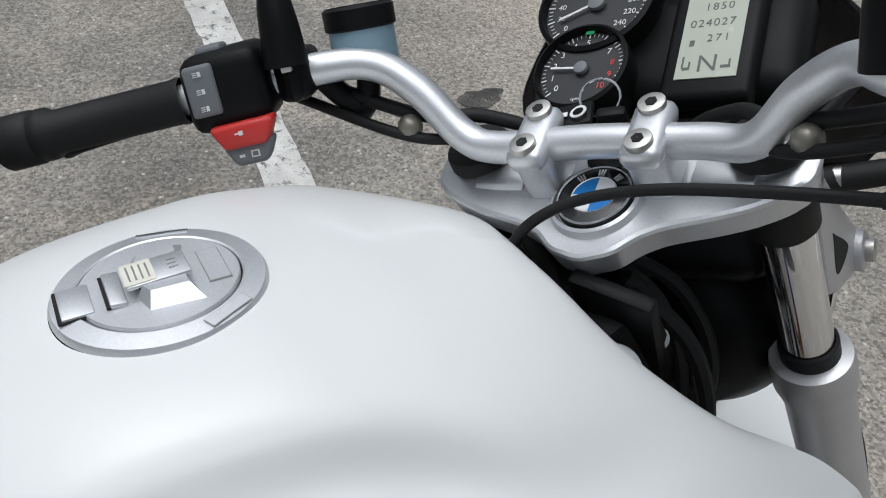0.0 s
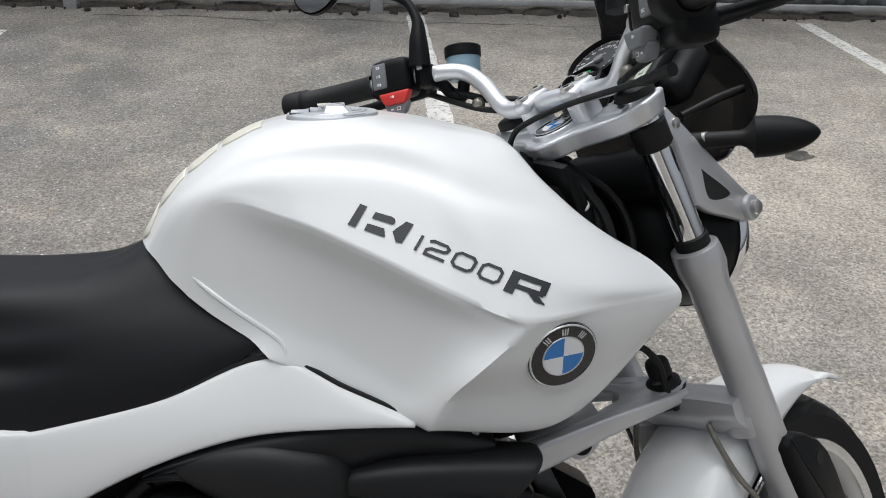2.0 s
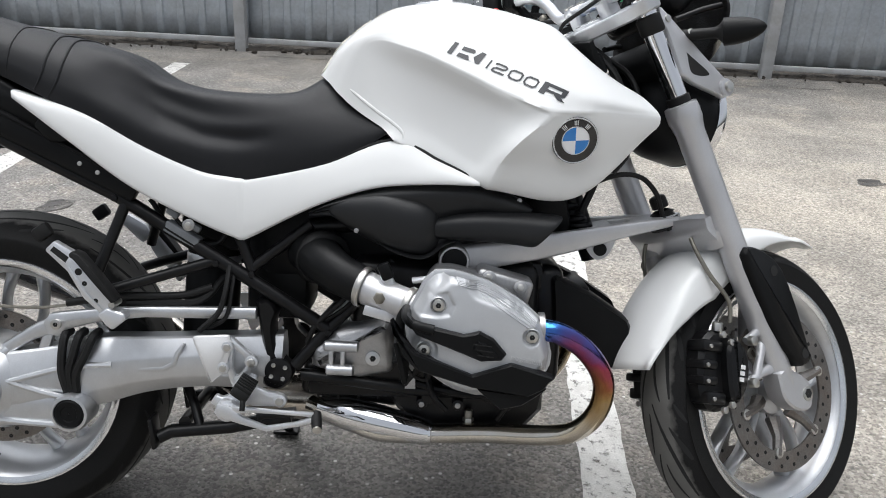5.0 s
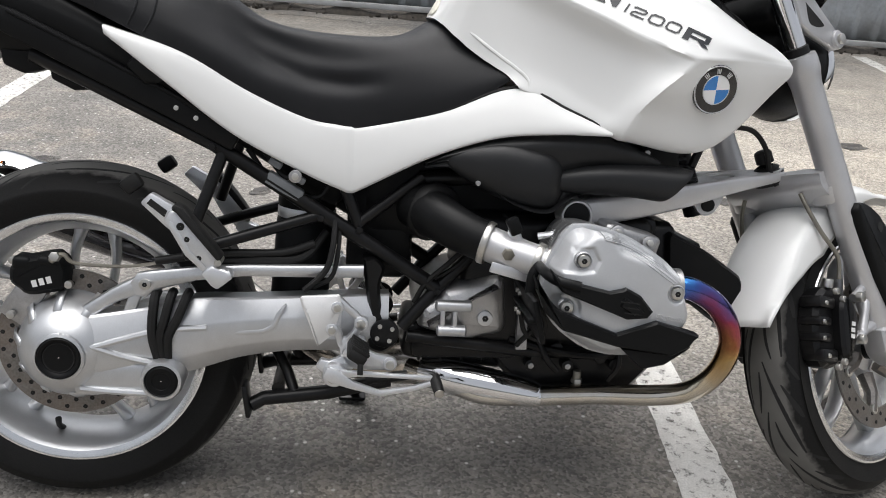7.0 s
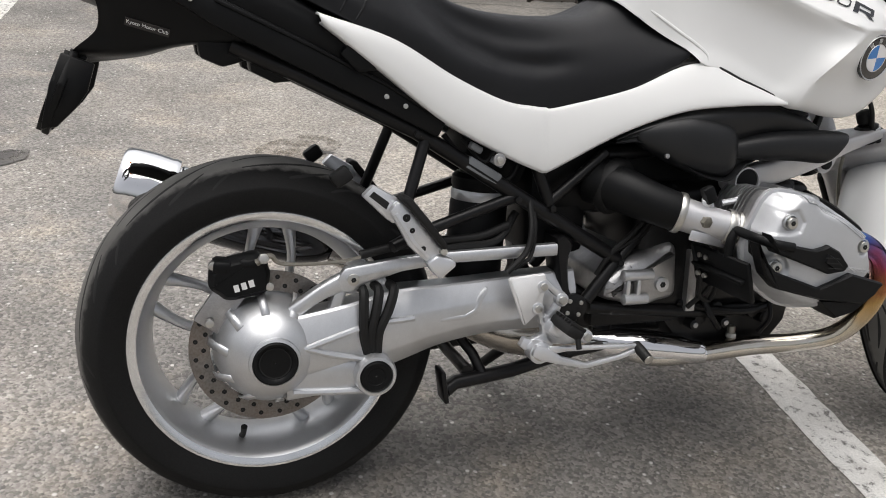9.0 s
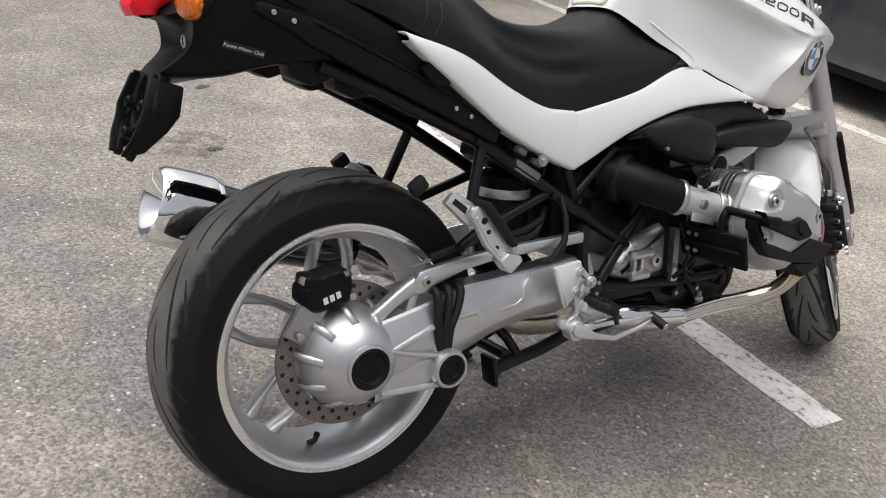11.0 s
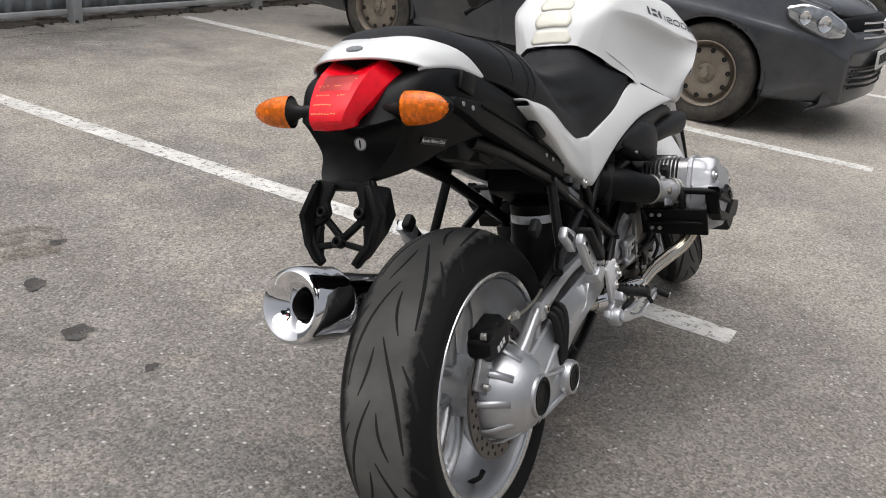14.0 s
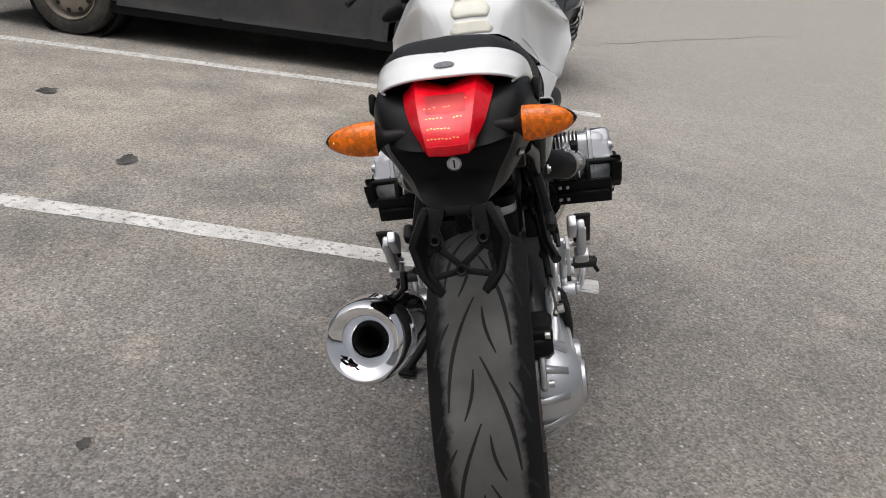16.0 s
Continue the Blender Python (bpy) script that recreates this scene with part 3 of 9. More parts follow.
for i in range(420):
    m = pose(rnd.uniform(-8, 12), FY + rnd.uniform(-0.12, 0.1), 0.01, rnd.uniform(0, 180), rnd.uniform(0, 180), rnd.uniform(0, 180)) @ Matrix.Scale(rnd.uniform(0.008, 0.03), 4) @ Matrix.Diagonal((1, rnd.uniform(0.5, 1), rnd.uniform(0.3, 0.8), 1))
    bmesh.ops.create_icosphere(bm, subdivisions=1, radius=1, matrix=m)
rub = part("rubble", bm, SOIL)
rub.matrix_basis = LOT
tagged(rub, "small stones and dry leaves along the fence foot", "rubble", kind="stuff")


# ---- parked cars ----
CARPAINT = surf("dark_grey_car_paint", (0.038, 0.043, 0.052), 0.3, metal=0.3, vary=0.1, scale=3, coat=0.7, dirt=(0.17, 0.16, 0.145), dirt_amount=0.34, dirt_scale=2.2, rough_vary=0.4)
CARTYRE = surf("dusty_car_tyre", (0.035, 0.033, 0.03), 0.8, vary=0.2, scale=10, bump=0.3, bump_scale=120, dirt=(0.17, 0.15, 0.12), dirt_amount=0.5, dirt_scale=6)
STEELWHEEL = surf("dusty_steel_wheel", (0.25, 0.215, 0.17), 0.65, metal=0.3, vary=0.15, scale=12, dirt=(0.09, 0.075, 0.06), dirt_amount=0.5, dirt_scale=14)
CARGLASS = surf("tinted_car_glass", (0.012, 0.014, 0.015), 0.08, vary=0.05, coat=0.5)
HEADLAMP = surf("headlamp_glass", (0.46, 0.48, 0.50), 0.12, metal=0.75, vary=0.45, scale=14, coat=0.9)
PLATE = surf("white_plate", (0.6, 0.6, 0.58), 0.5)
HALF, FRONT, REAR = 0.85, 2.13, -2.25
AXLES, ARCH, WR = (1.28, -1.30), 0.345, 0.305


def half_width(x):
    f = max((x - 1.1) / (FRONT - 1.1), 0)
    r = max((-1.3 - x) / (-1.3 - REAR), 0)
    return HALF - 0.30 * f ** 2.6 - 0.16 * r ** 2.6


def top_z(x):
    return float(np.interp(x, (REAR, -1.6, -1.1, 0.7, 1.3, 1.9, FRONT), (0.93, 1.0, 1.0, 0.96, 0.90, 0.78, 0.62)))


def car_side(side):
    """Flank from sill to shoulder with wheel arches cut out and door gaps pressed in."""
    bm = bmesh.new()
    xs = np.linspace(REAR, FRONT, 190)
    zs = np.linspace(0, 1, 30)
    pts = []
    for x in xs:
        row = []
        for s in zs:
            z0 = 0.20 + 0.03 * abs(x) / 2
            z = z0 + (top_z(x) - z0) * s
            y = half_width(x) - 0.05 * (1 - math.sin(math.pi * min(s * 1.25, 1))) * (s < 0.4) - 0.09 * max(s - 0.62, 0) / 0.38
            y += 0.012 * math.exp(-((s - 0.66) / 0.03) ** 2)
            for gx in (0.82, -0.22, -1.28):
                y -= 0.012 * math.exp(-((x - gx - 0.04 * s) / 0.010) ** 2) * (abs(x - 1.28) > ARCH)
            row.append(Vector((x, y * side, z)))
        pts.append(row)
    v = grid(bm, pts)
    gone = []
    for f in bm.faces:
        if any(all(math.hypot(p.co.x - a, p.co.z - WR - 0.01) < ARCH for p in f.verts) for a in AXLES):
            gone.append(f)
    bmesh.ops.delete(bm, geom=gone, context='FACES')
    for p in bm.verts:
        for a in AXLES:
            d = math.hypot(p.co.x - a, p.co.z - WR - 0.01)
            if d < ARCH:
                p.co.x, p.co.z = a + (p.co.x - a) * ARCH / d, WR + 0.01 + (p.co.z - WR - 0.01) * ARCH / d
    return bm


def car_wheel(parent, x, side):
    c = Vector((x, side * (HALF - 0.105), WR))
    a = (0, side, 0)
    bm = lathe(bmesh.new(), [(0.19, -0.09), (0.215, -0.095), (0.27, -0.095), (0.298, -0.075), (WR, -0.045), (WR, 0.045), (0.298, 0.078), (0.275, 0.092), (0.225, 0.094), (0.198, 0.082)], c, a, 64)
    wheel = part("wheel", bm, CARTYRE, parent)
    bm = lathe(bmesh.new(), [(0.203, 0.09), (0.198, 0.093), (0.19, 0.085), (0.185, 0.03), (0.172, 0.022), (0.155, 0.055), (0.13, 0.062), (0.085, 0.058), (0.06, 0.048), (0.05, 0.058), (0.028, 0.062), (0.024, 0.078), (0.002, 0.08)], c, a, 48)
    part("steel_rim", bm, STEELWHEEL, wheel)
    for i in range(10):
        hole = bmesh.new()
        t = i * math.pi / 5 + 0.15
        q = c + Vector((0.143 * math.cos(t), side * 0.0575, 0.143 * math.sin(t)))
        lathe(hole, [(0.0155, 0), (0.0155, 0.006), (0.002, 0.006)], q, a, 14)
        part("rim_hole", hole, GROOVE, wheel)
    for i in range(5):
        t = i * math.pi * 0.4
        part("wheel_bolt", disc(bmesh.new(), c + Vector((0.05 * math.cos(t), side * 0.055, 0.05 * math.sin(t))), a, 0.009, 0.012, 8), STEELWHEEL, wheel)
    return wheel


def car(label):
    root = thing("car", label, "car", group="parked cars")
    for s in (1, -1):
        part("body_side", car_side(s), CARPAINT, root, solid=0.012, angle=50)
        for a in AXLES:
            t = np.linspace(-0.12, math.pi + 0.12, 30)
            tube(ring := bmesh.new(), [(a + ARCH * math.cos(k), s * (half_width(a + ARCH * math.cos(k)) - 0.012), WR + 0.01 + ARCH * math.sin(k)) for k in t], 0.014, 8)
            part("wheel_arch_lip", ring, CARPAINT, root)
            liner = lathe(bmesh.new(), [(ARCH + 0.01, -0.25), (ARCH + 0.01, 0.0)], (a, s * 0.78, WR), (0, s, 0), 40)
            part("wheel_arch_liner", liner, RUBBER, root, solid=0.004)
            car_wheel(root, a, s)
        part("sill", block((2.0, 0.05, 0.07), (0, s * 0.79, 0.215), bevel=0.015), PLASTIC, root)
        for x in (0.02, -1.05):
            part("door_handle", block((0.17, 0.03, 0.03), (x - 0.05, s * 0.83, 0.83), bevel=0.011, seg=3), CARPAINT, root)
        part("mirror", block((0.10, 0.19, 0.13), (0.62, s * 0.93, 1.02), bevel=0.035, seg=3), CARPAINT, root)
        part("indicator_repeater", block((0.05, 0.008, 0.022), (0.90, s * 0.852, 0.74), bevel=0.003), HEADLAMP, root)
        out = [(1.66, 0.765), (1.78, 0.795), (1.92, 0.768), (2.05, 0.70), (2.058, 0.625), (1.95, 0.61), (1.80, 0.655), (1.69, 0.705)]
        bm = pillow(rounded(out, 0.16), (-0.05, 0.0, 0.012), (0, 0, 0.012))
        for v in bm.verts:
            v.co.y = s * (half_width(v.co.x) + v.co.y - 0.005 - 0.05 * max(v.co.z - 0.66, 0))
        lamp = part("headlight", bm, HEADLAMP, root)
        for x, z, r in ((1.80, 0.715, 0.040), (1.93, 0.690, 0.048)):
            out_y = half_width(x) + 0.004
            part("reflector", lathe(bmesh.new(), [(r, 0.004), (r * 0.94, 0.010), (r * 0.8, 0.007), (r * 0.3, 0.003), (r * 0.26, 0.012), (0.001, 0.014)], (x, s * out_y, z), (0.35, s, 0.05), 28), CHROME, lamp)
        fog = [(1.78, 0.44), (1.84, 0.48), (1.98, 0.475), (2.05, 0.46), (2.05, 0.36), (1.95, 0.34), (1.84, 0.36)]
        for k, (inset, mat_, dy) in enumerate(((0, PLASTIC, 0.004),)):
            bm = pillow(fog, (-0.03, 0.0), (0, 0), 30)
            for v in bm.verts:
                v.co.y = s * (half_width(v.co.x) + v.co.y + dy - 0.02)
            part("bumper_grille", bm, mat_, root)
        for k in range(4):
            tube(b2 := bmesh.new(), [(x, s * (half_width(x) - 0.012), 0.375 + 0.028 * k) for x in np.linspace(1.84, 2.04, 8)], 0.006, 6)
            part("grille_bar", b2, CARPAINT, root)
    # nose, bonnet, roof and tail, each a sheet from side to side
    def across(name, prof, material, narrow=1.0):
        bm = bmesh.new()
        rows = []
        for x, z, w in prof:
            rows.append([(x - (0.22 * abs(t) ** 2.4 if x > 2.0 else 0), t * w, z - 0.035 * t * t) for t in np.linspace(-1, 1, 21)])
        grid(bm, rows)
        return part(name, bm, material, root, solid=0.01, angle=50)
    across("bumper", [(1.93, 0.205, 0.66), (2.16, 0.22, 0.64), (2.23, 0.26, 0.63), (2.24, 0.34, 0.61), (2.22, 0.46, 0.61), (2.245, 0.52, 0.61), (2.23, 0.60, 0.60), (2.17, 0.66, 0.60)], CARPAINT)
    across("grille", [(2.20, 0.60, 0.42), (2.20, 0.66, 0.42), (2.17, 0.73, 0.42), (2.13, 0.75, 0.41)], PLASTIC)
    for k in range(3):
        tube(b2 := bmesh.new(), [(2.235 - 0.16 * (t / 0.6) ** 2 - 0.012 * k, t, 0.625 + 0.042 * k) for t in np.linspace(-0.42, 0.42, 12)], 0.007, 6)
        part("grille_bar", b2, CHROME, root)
    for k in range(4):
        tube(b2 := bmesh.new(), [(2.25 - 0.14 * (t / 0.6) ** 2, t, 0.33 + 0.035 * k) for t in np.linspace(-0.5, 0.5, 12)], 0.007, 6)
        part("lower_grille_bar", b2, PLASTIC, root)
    part("badge", disc(bmesh.new(), (2.205, 0, 0.68), (1, 0, 0.2), 0.05, 0.016, 32), CHROME, root)
    pl = part("number_plate", block((0.012, 0.52, 0.112), (2.262, 0, 0.49), (0, -6, 0), 0.003), PLATE, root)
    for k in range(7):
        part("plate_bar", block((0.003, 0.038, 0.06), (2.2692, -0.18 + 0.06 * k, 0.49), (0, -6, 0), 0.0), GROOVE, pl)
    across("bonnet", [(2.12, 0.745, 0.44), (1.9, 0.80, 0.62), (1.5, 0.895, 0.70), (1.1, 0.95, 0.74), (0.95, 0.965, 0.745)], CARPAINT)
    across("windscreen", [(0.98, 0.955, 0.74), (0.55, 1.24, 0.62), (0.30, 1.385, 0.55)], CARGLASS)
    across("roof", [(0.31, 1.385, 0.56), (0.0, 1.45, 0.55), (-0.6, 1.455, 0.55), (-1.1, 1.40, 0.55)], CARPAINT)
    across("rear_window", [(-1.09, 1.40, 0.55), (-1.6, 1.06, 0.66)], CARGLASS)
    across("boot_lid", [(-1.58, 1.065, 0.70), (-2.0, 1.06, 0.70), (-2.24, 1.0, 0.68), (-2.27, 0.6, 0.70), (-2.22, 0.25, 0.68)], CARPAINT)
    for s in (1, -1):
        bm = bmesh.new()
        grid(bm, [[(x, s * (0.79 - (0.22 * k)), 0.95 + (zt - 0.95) * k) for k in (0, 0.5, 1)] for x, zt in ((0.98, 0.97), (0.5, 1.25), (0.2, 1.36), (-0.5, 1.40), (-1.1, 1.34), (-1.7, 0.99))])
        part("side_window", bm, CARGLASS, root, solid=0.006)
    part("underbody", block((3.6, 1.3, 0.12), (0, 0, 0.26), bevel=0.02), RUBBER, root)
    for ob in root.children_recursive:               # a short front overhang
        for v in ob.data.vertices:
            v.co.x = min(v.co.x, 1.66 + (v.co.x - 1.66) * 0.80)
    return root


CAR = LOT @ pose(3.79, 1.9, 0, 0, 0, -93.1)
first_car = car("dusty dark grey saloon car on steel wheels parked in a bay")
first_car.matrix_basis = CAR
second_car = copy_thing(first_car, LOT @ pose(9.5, 1.75, 0, 0, 0, -91))

# ---- the motorcycle: modelled upright, x forward from the rear axle, y to its left ----
bike = thing("motorcycle", "white naked motorcycle with black seat leaning on its side stand", "motorcycle", pose(0, 0, 0, -LEAN, 0, 0))
HEAD = Vector((1.109, 0, 1.023))                       # top of the steering axis
RAKE = Vector((-math.sin(radians(27.1)), 0, math.cos(radians(27.1))))
STEER = Matrix.Translation(HEAD) @ Matrix.Rotation(radians(35), 4, RAKE) @ Matrix.Translation(-HEAD)
BOTH = (-1, 1)


def bolt(parent, at, axis, r=0.008, h=0.006, material=None, name="bolt", socket=True):
    at, a = Vector(at), Vector(axis).normalized()
    bm = disc(bmesh.new(), at, a, r, h, 20)
    b = part(name, bm, material or BOLT, parent)
    if socket:
        part("socket", lathe(bmesh.new(), [(r * 0.5, 0), (r * 0.5, 0.0006), (0.0005, 0.0006)], at + a * h, a, 6), GROOVE, b) if b.parent is bike else None
    return b


# -- wheels --
def tyre(parent, c, R, half, bead, rim_half, pitches, grooves, nv=40, nu=160):
    """A round-shouldered tyre; each groove is a slanted, bent ribbon in (along, across)."""
    prof = cr([(bead, -rim_half), (bead + 0.018, -half * 0.93), (bead + 0.045, -half), (R - 0.036, -half * 0.96), (R - 0.015, -half * 0.72), (R - 0.003, -half * 0.36), (R, 0),
               (R - 0.003, half * 0.36), (R - 0.015, half * 0.72), (R - 0.036, half * 0.96), (bead + 0.045, half), (bead + 0.018, half * 0.93), (bead, rim_half)], nv)
    bm = lathe(bmesh.new(), [(r, h) for r, h in prof], c, (0, 1, 0), nu)
    ty = part("tyre", bm, tyre_rubber(parent.name + "_rubber", half), parent, "worn black rubber tyre with curved grooves", angle=30)
    rad = lambda y: float(np.interp(y, prof[8:-8, 1], prof[8:-8, 0]))
    L = 2 * math.pi * R / pitches
    bm = bmesh.new()
    for k in range(pitches):
        for s0, y0, s1, y1, bend, w in grooves:
            rows = []
            for f in np.linspace(0, 1, 12):
                a = (k * L + s0 + (s1 - s0) * f) / R
                yc = y0 + (y1 - y0) * f + bend * math.sin(math.pi * f)
                h = w * (0.25 + 0.75 * math.sin(math.pi * min(max(f, 0.02), 0.98)) ** 0.6)
                rows.append([(c[0] + (rad(y) + e) * math.cos(a), c[1] + y, c[2] + (rad(y) + e) * math.sin(a)) for y, e in ((yc - h, 0.0002), (yc, 0.0006), (yc + h, 0.0002))])
            grid(bm, rows)
    tagged(part("tread_groove", bm, GROOVE, parent), kind="stuff")
    return ty


def rim(c, R, half, spokes, hub_r, hub_half, m=None, name="rear_wheel"):
    bm = bmesh.new()
    lathe(bm, [(R - 0.004, -half), (R, -half + 0.002), (R - 0.004, -half + 0.007), (R - 0.013, -half + 0.010), (R - 0.022, -half * 0.55), (R - 0.030, 0), (R - 0.022, half * 0.55), (R - 0.013, half - 0.010), (R - 0.004, half - 0.007),
               (R, half - 0.002), (R - 0.004, half), (R - 0.012, half - 0.002), (R - 0.022, half - 0.014), (R - 0.036, half * 0.5), (R - 0.042, 0), (R - 0.036, -half * 0.5), (R - 0.022, -half + 0.014), (R - 0.012, -half + 0.002)], c, (0, 1, 0), 96, closed=True)
    lathe(bm, [(hub_r * 0.5, -hub_half), (hub_r, -hub_half + 0.006), (hub_r, hub_half - 0.006), (hub_r * 0.5, hub_half)], c, (0, 1, 0), 40, caps=True)
    legs = []
    for i in range(spokes):
        for s in (-1, 1):
            legs.append(bmesh.new())
            a0 = radians(48) + 2 * math.pi * i / spokes + s * 0.10
            a1 = radians(48) + 2 * math.pi * i / spokes + s * 0.488
            p = [Vector((c[0] + r * math.cos(a), c[1] + yy, c[2] + r * math.sin(a))) for r, a, yy in ((hub_r - 0.01, a0, 0.0), (hub_r + (R - hub_r) * 0.42, a0 + (a1 - a0) * 0.62, -0.004), (R - 0.034, a1, 0.0))]
            q = cr(p, 9)
            rows = []
            for k in range(9):
                d = (q[min(k + 1, 8)] - q[max(k - 1, 0)])
                d /= np.linalg.norm(d)
                u = np.cross(d, (0, 1, 0))
                w, h = 0.0075 + 0.0065 * abs(k / 4 - 1) ** 2, 0.017
                rows.append([q[k] + u * w * math.cos(t) + np.array((0, 1, 0)) * h * math.copysign(abs(math.sin(t)) ** 0.7, math.sin(t)) for t in np.arange(10) * math.pi / 5])
            grid(legs[-1], rows, wrap_v=True)
    w = part(name, bm, SILVER, bike, "silver cast alloy wheel with paired spokes", m=m)
    for e in (-1, 1):
        part("rim_edge", lathe(bmesh.new(), [(R - 0.016, e * (half - 0.004)), (R - 0.006, e * (half + 0.0012)), (R - 0.001, e * (half + 0.0008)), (R + 0.001, e * (half - 0.002))], c, (0, 1, 0), 96), POLISHED, w)
    for b in legs:
        part("spoke", b, SILVER, w)
    return w


def brake_disc(parent, c, r0, r1, y, carrier=True):
    bm = lathe(bmesh.new(), [(r0, y - 0.0025), (r1, y - 0.0025), (r1, y + 0.0025), (r0, y + 0.0025)], c, (0, 1, 0), 72, closed=True)
    part("brake_disc", bm, DISCM, parent, "drilled steel brake disc with brown tint")
    bm = bmesh.new()
    n = 24
    for i in range(n):
        for k, f in enumerate((0.22, 0.62)):
            a = 2 * math.pi * (i + 0.5 * k) / n
            r = r0 + (r1 - r0) * (f + 0.08)
            for sgn in (-1, 1):
                lathe(bm, [(0.0042, 0), (0.0042, 0.0004), (0.0004, 0.0004)], (c[0] + r * math.cos(a), c[1] + y + sgn * 0.0025, c[2] + r * math.sin(a)), (0, sgn, 0), 8)
    part("disc_drilling", bm, GROOVE, parent)
    if carrier:
        bm = lathe(bmesh.new(), [(0.03, y - 0.004), (r0 + 0.004, y - 0.003), (r0 + 0.004, y + 0.003), (0.03, y + 0.004)], c, (0, 1, 0), 48, closed=True)
        part("disc_carrier", bm, BLACK, parent)


RC = (0.0, 0.0, 0.300)
GROOVES = [(0.00, 0.003, 0.200, 0.056, 0.012, 0.0036), (0.110, -0.003, 0.310, -0.056, -0.012, 0.0036), (0.045, 0.048, 0.120, 0.078, 0.004, 0.0034), (0.155, -0.048, 0.230, -0.078, -0.004, 0.0034), (0.02, -0.010, 0.105, -0.030, 0.005, 0.0029), (0.13, 0.010, 0.215, 0.030, -0.005, 0.0029), (0.0, 0.066, 0.04, 0.084, 0.0, 0.0024), (0.11, -0.066, 0.15, -0.084, 0.0, 0.0024)]
rear = rim(RC, 0.232, 0.083, 5, 0.062, 0.055)
tyre(rear, RC, 0.314, 0.092, 0.222, 0.076, 9, GROOVES)
brake_disc(rear, RC, 0.098, 0.133, -0.092, False)
tube(bm := bmesh.new(), [(-0.045, -0.03, 0.108), (-0.044, -0.055, 0.125), (-0.043, -0.062, 0.140)], [0.006, 0.005, 0.006], 10)
part("valve_stem", bm, RUBBER, rear)

FC = (1.528, 0.0, 0.293)
front = rim(FC, 0.232, 0.058, 5, 0.045, 0.05, STEER, "front_wheel")
FGROOVES = [(a, b * 0.66, c, d * 0.66, e * 0.7, w) for a, b, c, d, e, w in GROOVES]
tyre(front, FC, 0.300, 0.060, 0.222, 0.052, 9, FGROOVES)
for s in BOTH:
    brake_disc(front, FC, 0.120, 0.160, s * 0.068, False)
    for i in range(6):
        bm = bmesh.new()
        a = i * math.pi / 3 + 0.3
        d = np.array((math.cos(a), 0, math.sin(a)))
        tube(bm, [np.array(FC) + d * 0.055 + (0, s * 0.05, 0), np.array(FC) + d * 0.09 + (0, s * 0.066, 0), np.array(FC) + d * 0.128 + (0, s * 0.068, 0)], [0.016, 0.011, 0.009], 8)
        part("disc_carrier", bm, DISCM, front)
        part("disc_rivet", disc(bmesh.new(), np.array(FC) + d * 0.122 + (0, s * 0.068, 0), (0, s, 0), 0.011, 0.007, 14), BOLT, front)

